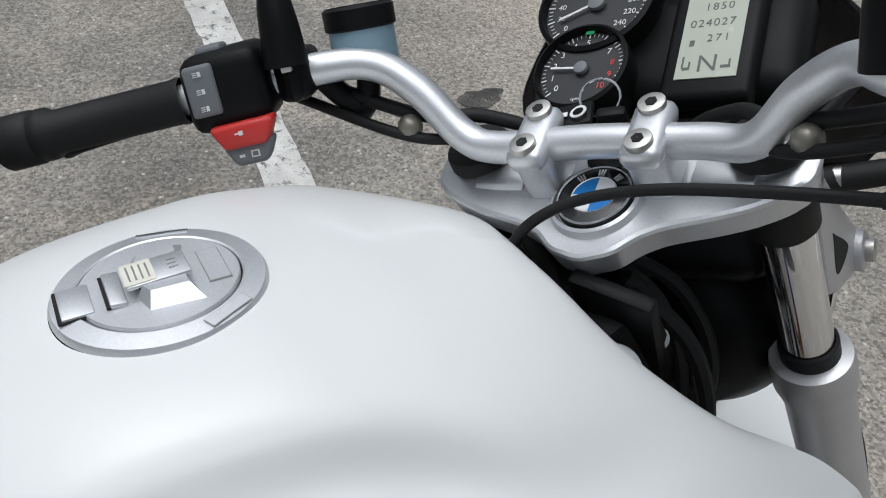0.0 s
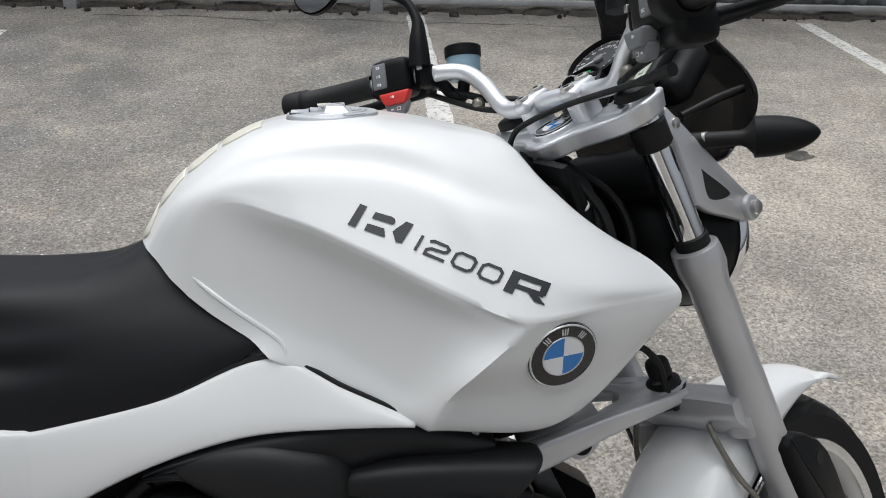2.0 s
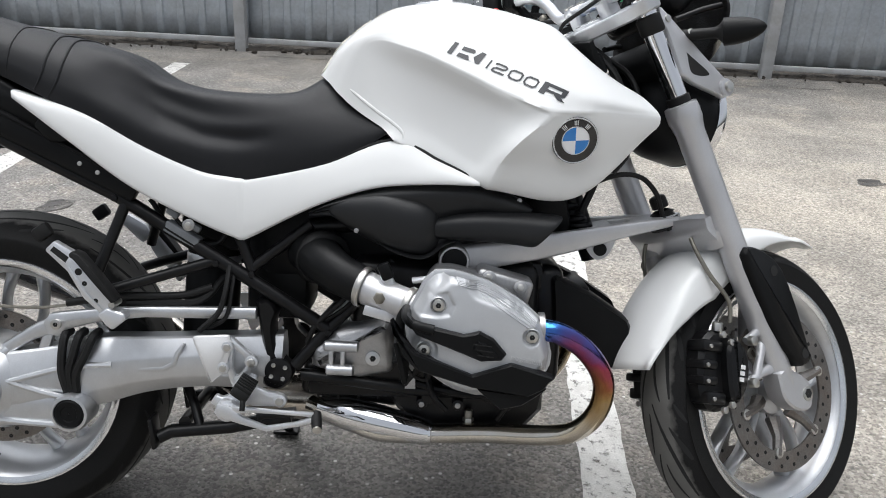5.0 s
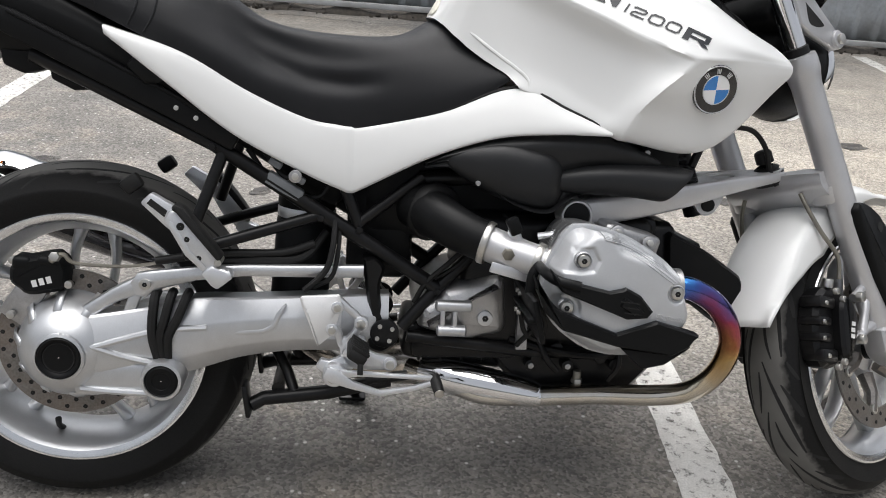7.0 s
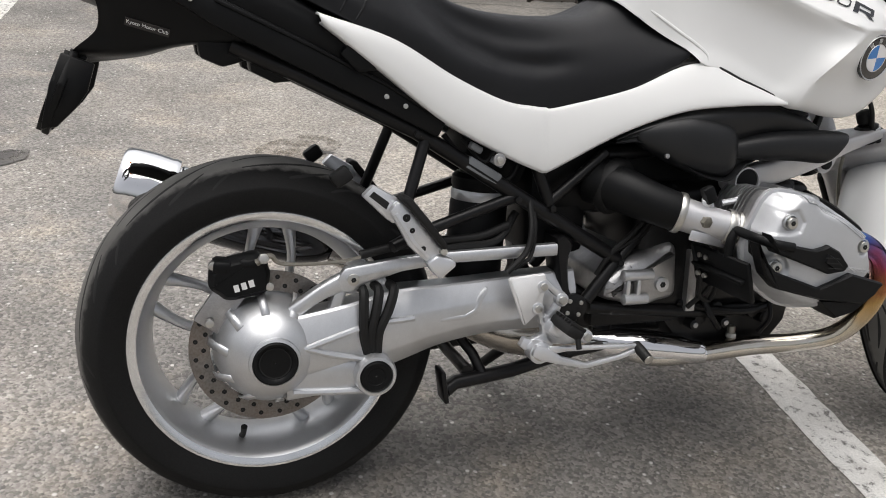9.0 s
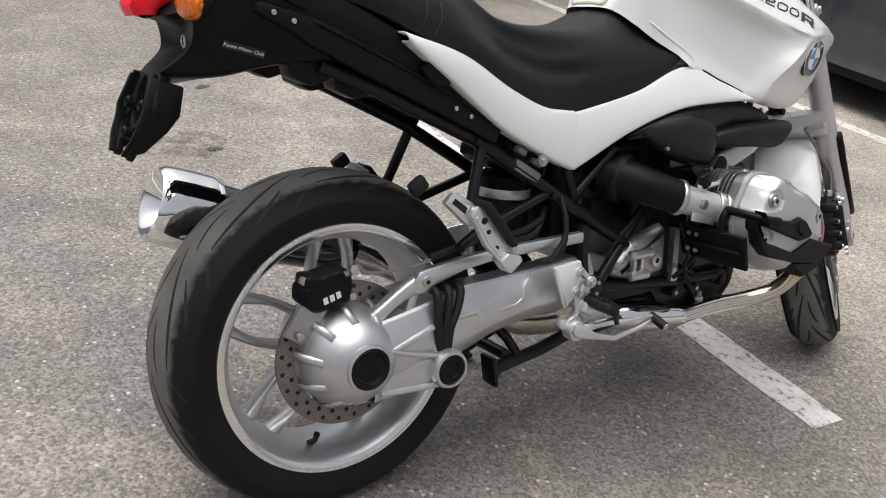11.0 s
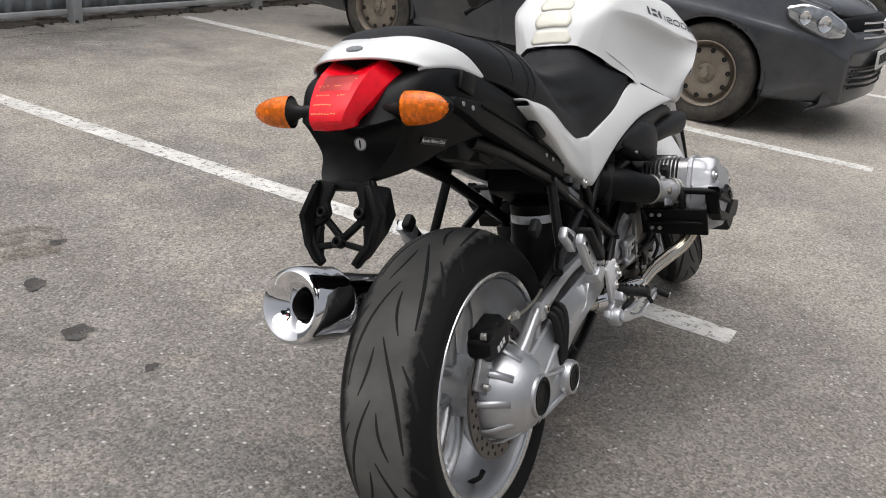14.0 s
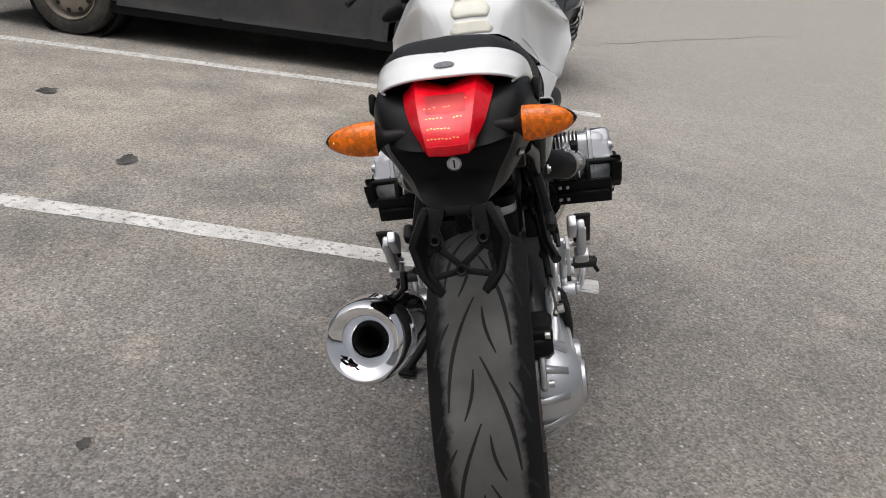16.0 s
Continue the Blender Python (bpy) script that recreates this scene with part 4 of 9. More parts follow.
# -- fuel tank --
TANK = [
    [(0.604, 0, 0.903), (0.650, 0, 0.972), (0.74, 0, 1.030), (0.85, 0, 1.046), (0.91, 0, 1.041), (0.97, 0, 1.030), (1.056, 0.0, 1.004), (1.066, 0.030, 0.915)],
    [(0.606, 0.03, 0.903), (0.655, 0.045, 0.970), (0.745, 0.055, 1.029), (0.85, 0.06, 1.044), (0.91, 0.060, 1.039), (0.97, 0.060, 1.028), (1.060, 0.046, 0.998), (1.09, 0.072, 0.910)],
    [(0.614, 0.06, 0.900), (0.663, 0.082, 0.968), (0.75, 0.090, 1.023), (0.855, 0.098, 1.037), (0.915, 0.105, 1.031), (0.975, 0.110, 1.015), (1.066, 0.090, 0.982), (1.125, 0.105, 0.920)],
    [(0.622, 0.072, 0.894), (0.669, 0.097, 0.967), (0.752, 0.107, 1.016), (0.858, 0.117, 1.027), (0.918, 0.127, 1.020), (0.980, 0.139, 1.000), (1.078, 0.118, 0.964), (1.148, 0.125, 0.912)],
    [(0.63, 0.082, 0.888), (0.676, 0.108, 0.966), (0.755, 0.121, 1.004), (0.86, 0.131, 1.008), (0.922, 0.144, 0.996), (0.988, 0.164, 0.973), (1.092, 0.142, 0.943), (1.170, 0.138, 0.902)],
    [(0.645, 0.10, 0.873), (0.686, 0.117, 0.965), (0.762, 0.137, 0.991), (0.865, 0.152, 0.989), (0.928, 0.168, 0.977), (0.995, 0.192, 0.954), (1.105, 0.168, 0.921), (1.198, 0.152, 0.885)],
    [(0.655, 0.108, 0.865), (0.695, 0.123, 0.964), (0.772, 0.150, 0.970), (0.868, 0.177, 0.950), (0.938, 0.200, 0.926), (1.012, 0.226, 0.902), (1.12, 0.212, 0.880), (1.220, 0.166, 0.864)],
    [(0.663, 0.113, 0.858), (0.703, 0.127, 0.960), (0.782, 0.161, 0.953), (0.870, 0.196, 0.918), (0.945, 0.225, 0.884), (1.024, 0.252, 0.856), (1.13, 0.216, 0.857), (1.227, 0.171, 0.853)],
    [(0.666, 0.115, 0.855), (0.706, 0.128, 0.952), (0.784, 0.160, 0.945), (0.872, 0.195, 0.910), (0.947, 0.225, 0.876), (1.025, 0.253, 0.848), (1.13, 0.216, 0.850), (1.2275, 0.172, 0.848)],
    [(0.690, 0.127, 0.838), (0.716, 0.131, 0.920), (0.790, 0.149, 0.910), (0.878, 0.177, 0.876), (0.947, 0.212, 0.848), (1.003, 0.253, 0.828), (1.13, 0.214, 0.830), (1.227, 0.172, 0.841)],
    [(0.715, 0.138, 0.823), (0.733, 0.137, 0.868), (0.800, 0.150, 0.857), (0.868, 0.171, 0.828), (0.928, 0.203, 0.804), (0.972, 0.251, 0.800), (1.13, 0.207, 0.803), (1.2255, 0.172, 0.838)],
    [(0.735, 0.147, 0.811), (0.755, 0.146, 0.825), (0.815, 0.157, 0.810), (0.858, 0.171, 0.787), (0.905, 0.194, 0.762), (0.945, 0.233, 0.765), (1.115, 0.199, 0.765), (1.224, 0.172, 0.835)],
    [(0.756, 0.158, 0.790), (0.785, 0.161, 0.776), (0.815, 0.167, 0.763), (0.845, 0.174, 0.750), (0.882, 0.186, 0.734), (0.925, 0.208, 0.716), (1.085, 0.187, 0.706), (1.216, 0.169, 0.828)],
    [(0.75, 0.12, 0.792), (0.785, 0.12, 0.780), (0.815, 0.13, 0.768), (0.845, 0.13, 0.754), (0.882, 0.14, 0.738), (0.925, 0.15, 0.722), (1.075, 0.140, 0.712), (1.20, 0.145, 0.835)],
]
bm = bmesh.new()
# the flank has a sharp ridge along it, and a second one that falls from it before the badge
rails = [cr(r, 85) if i < 8 else np.vstack([cr(r[:6], 61), cr(r[5:], 25)[1:]]) for i, r in enumerate(TANK)]
for s in BOTH:
    a = np.array(rails)
    g = np.array([np.vstack([cr(a[:8, i], 57), cr(a[7:9, i], 4)[1:], cr(a[8:, i], 41)[1:]]) for i in range(85)])
    g[:, :, 1] = np.maximum(g[:, :, 1], 0) * s
    grid(bm, g)
bmesh.ops.remove_doubles(bm, verts=bm.verts, dist=0.0006)
bmesh.ops.recalc_face_normals(bm, faces=bm.faces)
tank_tree = BVHTree.FromBMesh(bm)
tank = part("fuel_tank", bm, WHITE, bike, "glossy white sculpted fuel tank", angle=60)
def on_tank(p, way):
    """The point of the tank's skin met from p along way, and its outward normal."""
    hit, nrm, _, _ = tank_tree.ray_cast(Vector(p), Vector(way).normalized())
    if hit is None:
        hit, nrm, _, _ = tank_tree.find_nearest(Vector(p))
    if nrm.dot(Vector(way)) > 0:
        nrm = -nrm
    return hit, nrm


for s in BOTH:
    pts = []
    for x, z in ((0.640, 0.905), (0.680, 0.872), (0.720, 0.843), (0.752, 0.822), (0.770, 0.806), (0.772, 0.790)):
        h, nr = on_tank((x, s * 0.4, z), (0, -s, 0))
        pts.append(h - nr * 0.0012)
    tube(bm := bmesh.new(), pts, [0.001, 0.003, 0.0035, 0.0035, 0.003, 0.001], 8, 24)
    part("tank_edge", bm, WHITE, tank)
tube(bm := bmesh.new(), [(0.79, 0, 0.90), (0.95, 0, 0.89), (1.05, 0, 0.86)], [0.10, 0.115, 0.085], 20, 10)
part("tank_core", bm, BLACK, tank)


def emblem(parent, at, normal, up, r, m=None, name="emblem"):
    """A round black badge with a quartered blue and white centre and plain bars round the ring."""
    z = Vector(normal).normalized()
    x = Vector(up).cross(z).normalized()
    y = z.cross(x)
    M = Matrix((x, y, z)).transposed().to_4x4()
    M.translation = at
    bm = lathe(bmesh.new(), [(r, -0.004), (r, 0.001), (r * 0.96, 0.0028), (r * 0.92, 0.002), (r * 0.9, 0.0022), (0.001, 0.0022)], (0, 0, 0), (0, 0, 1), 48)
    bm.transform(M)
    e = part(name, bm, BADGE, parent, "round badge quartered in blue and white", m=m)
    lathe(bm := bmesh.new(), [(r * 0.99, 0.0012), (r * 0.965, 0.0032), (r * 0.93, 0.0026)], (0, 0, 0), (0, 0, 1), 48)
    lathe(bm, [(r * 0.61, 0.0022), (r * 0.60, 0.0030), (r * 0.57, 0.0026)], (0, 0, 0), (0, 0, 1), 48)
    bm.transform(M)
    rings = [bm]
    for q in range(4):
        bm = bmesh.new()
        a = np.linspace(q * math.pi / 2, (q + 1) * math.pi / 2, 9)
        lo = [bm.verts.new((0, 0, 0.0026))] + [bm.verts.new((r * 0.575 * math.cos(t), r * 0.575 * math.sin(t), 0.0026)) for t in a]
        bm.faces.new(lo)
        bm.transform(M)
        if parent is bike:
            part("quarter", bm, BLUE if q % 2 else ENAMEL, e)
        else:
            part("badge_quarter", bm, BLUE if q % 2 else ENAMEL, parent)
    bars = bmesh.new()
    for t in (-0.72, 0.0, 0.72):
        for d in ((-0.07, 0.022), (0.07, 0.022), (0.0, 0.022)):
            a = math.pi / 2 + t + d[0] * 1.3
            b = block((r * d[1] * 1.7, r * 0.2, 0.0006), (r * 0.76 * math.cos(a), r * 0.76 * math.sin(a), 0.0025), (0, 0, math.degrees(a) - 90), 0)
            tmp = bpy.data.meshes.new("tmp")
            b.to_mesh(tmp), bars.from_mesh(tmp)
            bpy.data.meshes.remove(tmp)
    bars.transform(M)
    for b, nm, mt in ((rings[0], "badge_ring", ALU), (bars, "badge_bars", ALU)):
        part(nm, b, mt, e if parent is bike else parent)
    return e


hit, nrm = on_tank((1.069, -0.5, 0.808), (0, 1, 0))
nrm = (nrm + Vector((0.05, -0.7, -0.05))).normalized()
emblem(tank, hit + nrm * 0.002, nrm, (-0.08, 0, 1), 0.041, name="side_emblem")
hit, nrm = on_tank((1.069, 0.5, 0.808), (0, -1, 0))
emblem(tank, hit + nrm * 0.002, nrm, (-0.08, 0, 1), 0.041, name="side_emblem")


def on_side(bm, side, gap=0.0011):
    """Lays a thin shape on the tank's flank."""
    for v in bm.verts:
        h, nr = on_tank((v.co.x, side * 0.5, v.co.z), (0, -side, 0))
        v.co = h + nr * gap
    return bm


def glyph(polys):
    """Flat lettering strokes from (u, v) polygons, cut fine so that they follow the tank."""
    bm = bmesh.new()
    for p in polys:
        bm.faces.new([bm.verts.new((u, 0, v)) for u, v in p])
    bmesh.ops.triangulate(bm, faces=bm.faces)
    bmesh.ops.subdivide_edges(bm, edges=bm.edges, cuts=3, use_grid_fill=True)
    return bm


# lettering runs from (0.849, 0.955) down to (1.06, 0.875); u along the line, v up, slanted
LX, LZ, LA = 0.842, 0.945, math.atan2(-0.079, 0.205)


def lettering(bm, u0):
    for v in bm.verts:
        u, w = v.co.x + u0 + 0.30 * v.co.z, v.co.z
        v.co = Vector((LX + u * math.cos(LA) - w * math.sin(LA) * 0.9, 0, LZ + u * math.sin(LA) + w * math.cos(LA)))
    return on_side(bm, -1)


big_r = [[(0, 0), (28, 0), (26, 80), (0, 80)], [(60, 50), (133, 56), (137, 68), (130, 77), (115, 80), (60, 74)], [(58, 3), (133, 8), (115, 34), (57, 29)],
         [(168, 84), (194, 84), (192, 10), (171, 7), (144, 36), (157, 50), (167, 66)]]
part("lettering", lettering(glyph([[(u * 0.0003, v * 0.0003 + 0.003) for u, v in q] for q in big_r]), 0.0), DECAL, tank, "dark lettering on the flank")


def strokes(pts, w):
    """Quads that follow a polyline."""
    out = []
    for a, b in zip(pts, pts[1:]):
        a, b = np.array(a, float), np.array(b, float)
        d = (b - a) / np.linalg.norm(b - a)
        nr, e = np.array((-d[1], d[0])) * w / 2, d * w * 0.32
        out.append([tuple(a - e - nr), tuple(b + e - nr), tuple(b + e + nr), tuple(a - e + nr)])
    return out


ZERO = [(0.004, 0.0), (0.0165, 0.0), (0.0205, 0.003), (0.0205, 0.012), (0.0165, 0.015), (0.004, 0.015), (0.0, 0.012), (0.0, 0.003), (0.004, 0.0)]
TWO = [(0.0, 0.0135), (0.003, 0.015), (0.0165, 0.015), (0.0205, 0.0125), (0.0195, 0.0095), (0.0165, 0.008), (0.004, 0.007), (0.0, 0.0045), (0.0, 0.0), (0.0205, 0.0)]
for line, u0 in (([(0.003, 0.0), (0.003, 0.015)], 0.0695), (TWO, 0.0825), (ZERO, 0.1110), (ZERO, 0.1390)):
    part("lettering", lettering(glyph([[(u, v + 0.0055) for u, v in q] for q in strokes(line, 0.0031)]), u0), DECAL, tank)
end_r = [[(0, 0), (0.010, 0), (0.010, 0.024), (0, 0.024)], [(0.010, 0.018), (0.040, 0.018), (0.036, 0.024), (0.010, 0.024)], [(0.034, 0.009), (0.042, 0.009), (0.042, 0.024), (0.034, 0.024)], [(0.010, 0.007), (0.040, 0.007), (0.040, 0.012), (0.010, 0.012)], [(0.020, 0.009), (0.032, 0.009), (0.046, 0), (0.034, 0)]]
part("lettering", lettering(glyph([[(u * 1.04, v * 0.92 + 0.002) for u, v in q] for q in end_r]), 0.168), DECAL, tank)

# filler cap: a wide ring with a hinged flap, whose tongue reaches the ring's edge, and a raised lock cover
CAPM = pose(0.836, 0, 1.0452, 0, -1.6, 0) @ Matrix.Scale(0.95, 4)


def on_cap(bm):
    bm.transform(CAPM)
    return bm


cap = part("filler_cap", on_cap(lathe(bmesh.new(), [(0.0585, -0.012), (0.0585, -0.0015), (0.057, 0.0012), (0.046, 0.0030), (0.0448, 0.0022), (0.0442, -0.003)], (0, 0, 0), (0, 0, 1), 72)), ALU, tank, "silver hinged fuel filler cap")
part("cap_gasket", on_cap(lathe(bmesh.new(), [(0.0586, -0.007), (0.0590, -0.0040), (0.0580, -0.0026)], (0, 0, 0), (0, 0, 1), 72)), RUBBER, tank)
part("cap_gap", on_cap(lathe(bmesh.new(), [(0.0446, 0.0004), (0.0425, 0.0004)], (0, 0, 0), (0, 0, 1), 64)), GROOVE, tank)
part("filler_flap", on_cap(lathe(bmesh.new(), [(0.0436, -0.001), (0.0436, 0.0026), (0.0428, 0.0036), (0.001, 0.0042)], (0, 0, 0), (0, 0, 1), 64)), ALU, tank)
part("hinge_gap", on_cap(block((0.017, 0.0312, 0.001), (-0.0455, 0, 0.0026), bevel=0)), GROOVE, tank)
part("hinge_tongue", on_cap(block((0.0165, 0.029, 0.004), (-0.0440, 0, 0.0026), (0, 0, 0), 0.0008)), ALU, tank)
part("hinge_slot", on_cap(block((0.0026, 0.029, 0.0012), (-0.0530, 0, 0.0024), bevel=0)), GROOVE, tank)
part("hinge_bar", on_cap(block((0.0090, 0.033, 0.0028), (-0.0235, 0, 0.0050), (0, 6, 0), 0.0010)), ALU, tank)
part("bar_shadow_gap", on_cap(block((0.0022, 0.0325, 0.0014), (-0.0288, 0, 0.0042), bevel=0)), GROOVE, tank)
# the lock cover: a flat tongue over a boss with two sloping cheeks
for s in BOTH:
    b = bmesh.new()
    lo = [(-0.014, s * 0.0125), (0.016, s * 0.0125), (0.019, s * 0.0300), (-0.010, s * 0.0270)]
    hi = [(-0.010, s * 0.0120), (0.013, s * 0.0120), (0.013, s * 0.0200), (-0.007, s * 0.0190)]
    v = grid(b, [[(x, y, 0.0036) for x, y in lo], [(x, y, 0.0105) for x, y in hi]], wrap_v=True)
    b.faces.new(v[1])
    part("lock_cheek", on_cap(b), ALU, tank, angle=20)
part("lock_recess", on_cap(block((0.026, 0.024, 0.004), (0.0015, 0, 0.0052), bevel=0.001)), GROOVE, tank)
part("lock_cover", on_cap(block((0.034, 0.0235, 0.0024), (-0.0005, 0, 0.0102), (0, -2, 0), 0.0009)), ALU, tank)
part("cap_label", on_cap(block((0.0165, 0.0215, 0.0005), (-0.0100, 0, 0.0114), (0, -2, 0), 0)), PAD, tank)
for k in range(4):
    part("label_bar", on_cap(block((0.0010, 0.015, 0.0002), (-0.0150 + 0.0034 * k, 0, 0.0118), (0, -2, 0), 0)), CAST, tank)
for k in range(3):
    part("cover_mark", on_cap(block((0.0050, 0.0012, 0.0003), (0.0085, -0.004 + 0.004 * k, 0.0118), (0, 0, 0), 0)), CAST, tank)
part("cap_plate", on_cap(block((0.0125, 0.034, 0.0005), (0.0300, 0.000, 0.0042), bevel=0)), CAST, tank)
part("cap_plate_face", on_cap(block((0.0112, 0.0327, 0.0005), (0.0300, 0.000, 0.0045), bevel=0)), ALU, tank)
part("ring_insert", on_cap(block((0.030, 0.0035, 0.0010), (0.012, 0.0505, 0.0022), (-8, 0, -14), 0.0003)), CHROME, tank)
part("ring_insert", on_cap(block((0.028, 0.0075, 0.0006), (0.026, -0.0442, 0.0026), (8, 0, 30), 0)), CAST, tank)
part("ring_insert_face", on_cap(block((0.027, 0.0068, 0.0006), (0.026, -0.0442, 0.0028), (8, 0, 30), 0)), ALU, tank)
# clear protector pads on the rear of the tank
for k, (x0, x1) in enumerate(((0.607, 0.626), (0.630, 0.660), (0.664, 0.700), (0.706, 0.752))):
    bm = bmesh.new()
    z = lambda x: float(np.interp(x, (0.604, 0.65, 0.70, 0.74, 0.80), (0.905, 0.972, 1.008, 1.030, 1.045)))
    w = 0.052 - 0.004 * k
    rows = []
    for f in np.linspace(0, 1, 6):
        x = x0 + (x1 - x0) * f
        ww = w * (0.82 + 0.18 * math.sin(math.pi * min(f * 1.3, 1)))
        row = []
        for t in np.linspace(-1, 1, 9):
            h, nr = on_tank((x - 0.25, t * ww, z(x) + 0.25), (1, 0, -1))
            row.append(h + nr * 0.0010)
        rows.append(row)
    grid(bm, rows)
    part("tank_pad", bm, PAD, tank, "yellowed clear protective pad", solid=0.0014)

# -- seat --
SEAT = [
    [(0.612, 0, 0.9), (0.545, 0, 0.868), (0.42, 0, 0.866), (0.32, 0, 0.882), (0.25, 0, 0.924), (0.17, 0, 0.947), (0.02, 0, 0.979), (-0.1, 0, 1.006), (-0.174, 0, 0.99)],
    [(0.63, 0.06, 0.893), (0.55, 0.075, 0.862), (0.42, 0.08, 0.858), (0.32, 0.08, 0.876), (0.25, 0.075, 0.917), (0.17, 0.075, 0.94), (0.02, 0.075, 0.974), (-0.1, 0.074, 0.998), (-0.17, 0.06, 0.984)],
    [(0.68, 0.102, 0.852), (0.571, 0.114, 0.826), (0.44, 0.1, 0.812), (0.329, 0.092, 0.838), (0.25, 0.104, 0.878), (0.17, 0.126, 0.905), (0.02, 0.122, 0.948), (-0.1, 0.108, 0.97), (-0.164, 0.084, 0.962)],
    [(0.733, 0.14, 0.816), (0.612, 0.138, 0.775), (0.46, 0.122, 0.758), (0.338, 0.132, 0.784), (0.248, 0.144, 0.828), (0.164, 0.148, 0.866), (0.02, 0.138, 0.916), (-0.1, 0.116, 0.943), (-0.162, 0.09, 0.946)],
    [(0.742, 0.146, 0.803), (0.637, 0.141, 0.742), (0.46, 0.125, 0.71), (0.337, 0.136, 0.745), (0.248, 0.147, 0.79), (0.149, 0.149, 0.838), (0.02, 0.135, 0.892), (-0.1, 0.112, 0.927), (-0.16, 0.088, 0.936)],
    [(0.735, 0.141, 0.797), (0.634, 0.135, 0.736), (0.459, 0.119, 0.704), (0.337, 0.13, 0.739), (0.248, 0.141, 0.784), (0.149, 0.143, 0.832), (0.02, 0.129, 0.887), (-0.1, 0.106, 0.922), (-0.165, 0.082, 0.935)],
    [(0.72, 0.12, 0.79), (0.622, 0.115, 0.734), (0.46, 0.095, 0.705), (0.338, 0.105, 0.739), (0.248, 0.115, 0.785), (0.149, 0.118, 0.833), (0.02, 0.105, 0.888), (-0.1, 0.08, 0.922), (-0.165, 0.055, 0.935)],
    [(0.66, 0, 0.8), (0.58, 0, 0.735), (0.46, 0, 0.71), (0.34, 0, 0.742), (0.25, 0, 0.787), (0.15, 0, 0.835), (0.02, 0, 0.89), (-0.1, 0, 0.924), (-0.165, 0, 0.937)],
]




FOLD = np.array([(0.235, 0.878), (0.262, 0.862), (0.323, 0.822), (0.401, 0.793), (0.470, 0.788), (0.545, 0.796)])


def seat_piece(name, lo, hi, label):
    rails = [cr(r, 81)[lo:hi + 1] for r in SEAT]
    bm = bmesh.new()
    for s in BOTH:
        g = np.array([cr([r[i] for r in rails], 80) for i in range(hi - lo + 1)])
        # the cover sinks below a soft fold on the flank and swells a little above it
        fold = np.interp(g[:, :, 0], FOLD[:, 0], FOLD[:, 1])
        along = np.clip((g[:, :, 0] - 0.235) / 0.08, 0, 1) * np.clip((0.545 - g[:, :, 0]) / 0.08, 0, 1)
        off = g[:, :, 2] - fold
        dip = 0.0075 * np.exp(-((off + 0.010) / 0.013) ** 2) - 0.0035 * np.exp(-((off - 0.016) / 0.014) ** 2)
        g[:, :, 1] -= dip * along * (g[:, :, 1] > 0.06)
        g[:, :, 1] *= s
        grid(bm, g)
    bmesh.ops.remove_doubles(bm, verts=bm.verts, dist=0.0005)
    bmesh.ops.holes_fill(bm, edges=[e for e in bm.edges if e.is_boundary], sides=400)
    return part(name, bm, VINYL, bike, label, angle=60)


rider_seat = seat_piece("rider_seat", 0, 52, "matt black vinyl rider seat")
pillion_seat = seat_piece("pillion_seat", 52, 80, "matt black vinyl pillion seat")
for i in (51, 53, 57):
    ring = [cr([cr(r, 81)[i] for r in SEAT[:5]], 20)]
    pts = [(p[0], -p[1], p[2] + 0.0008) for p in ring[0][::-1]] + [(p[0], p[1], p[2] + 0.0008) for p in ring[0][1:]]
    tube(bm := bmesh.new(), pts, 0.0022 if i != 57 else 0.0012, 6)
    part("seat_seam", bm, VINYL, rider_seat if i < 52 else pillion_seat)

# -- white side panels --
PANEL_TOP = [(0.076, 0.156, 0.852), (0.199, 0.152, 0.815), (0.307, 0.142, 0.757), (0.398, 0.131, 0.719), (0.454, 0.127, 0.71), (0.475, 0.126, 0.709), (0.501, 0.127, 0.71), (0.632, 0.14, 0.743), (0.753, 0.15, 0.79), (0.839, 0.178, 0.758), (0.912, 0.198, 0.726)]
PANEL_LOW = [(0.081, 0.16, 0.838), (0.175, 0.162, 0.768), (0.282, 0.154, 0.689), (0.399, 0.142, 0.628), (0.462, 0.135, 0.601), (0.478, 0.134, 0.596), (0.498, 0.136, 0.604), (0.612, 0.152, 0.665), (0.72, 0.172, 0.705), (0.818, 0.19, 0.718), (0.911, 0.201, 0.721)]
for s in BOTH:
    bm = bmesh.new()
    t, b = np.array(PANEL_TOP), np.array(PANEL_LOW)
    inn = lambda k, d: [(p[0], p[1] - d, p[2]) for p in k]
    mid = lambda f, o: [tuple(p * (1 - f) + q * f + np.array((0, o, 0))) for p, q in zip(t, b)]
    skin(bm, [inn(PANEL_TOP, 0.03), inn(PANEL_TOP, 0.006), mid(0.03, 0.0), mid(0.08, 0.003), mid(0.35, 0.006), mid(0.7, 0.006), mid(0.93, 0.003), mid(0.98, 0.0), mid(1.0, -0.005), inn(PANEL_LOW, 0.03)], 90, 40, s)
    # a thin black strip added to draw the dark gap between tank and panel
    tube(gp := bmesh.new(), [(p[0], s * (p[1] - 0.002), p[2] + 0.001) for p in PANEL_TOP[7:]], 0.0035, 8, 20)
    part("panel_gap", gp, RUBBER, bike)
    part("side_panel", bm, WHITE, bike, "glossy white side panel below the seat", solid=0.003, angle=60)

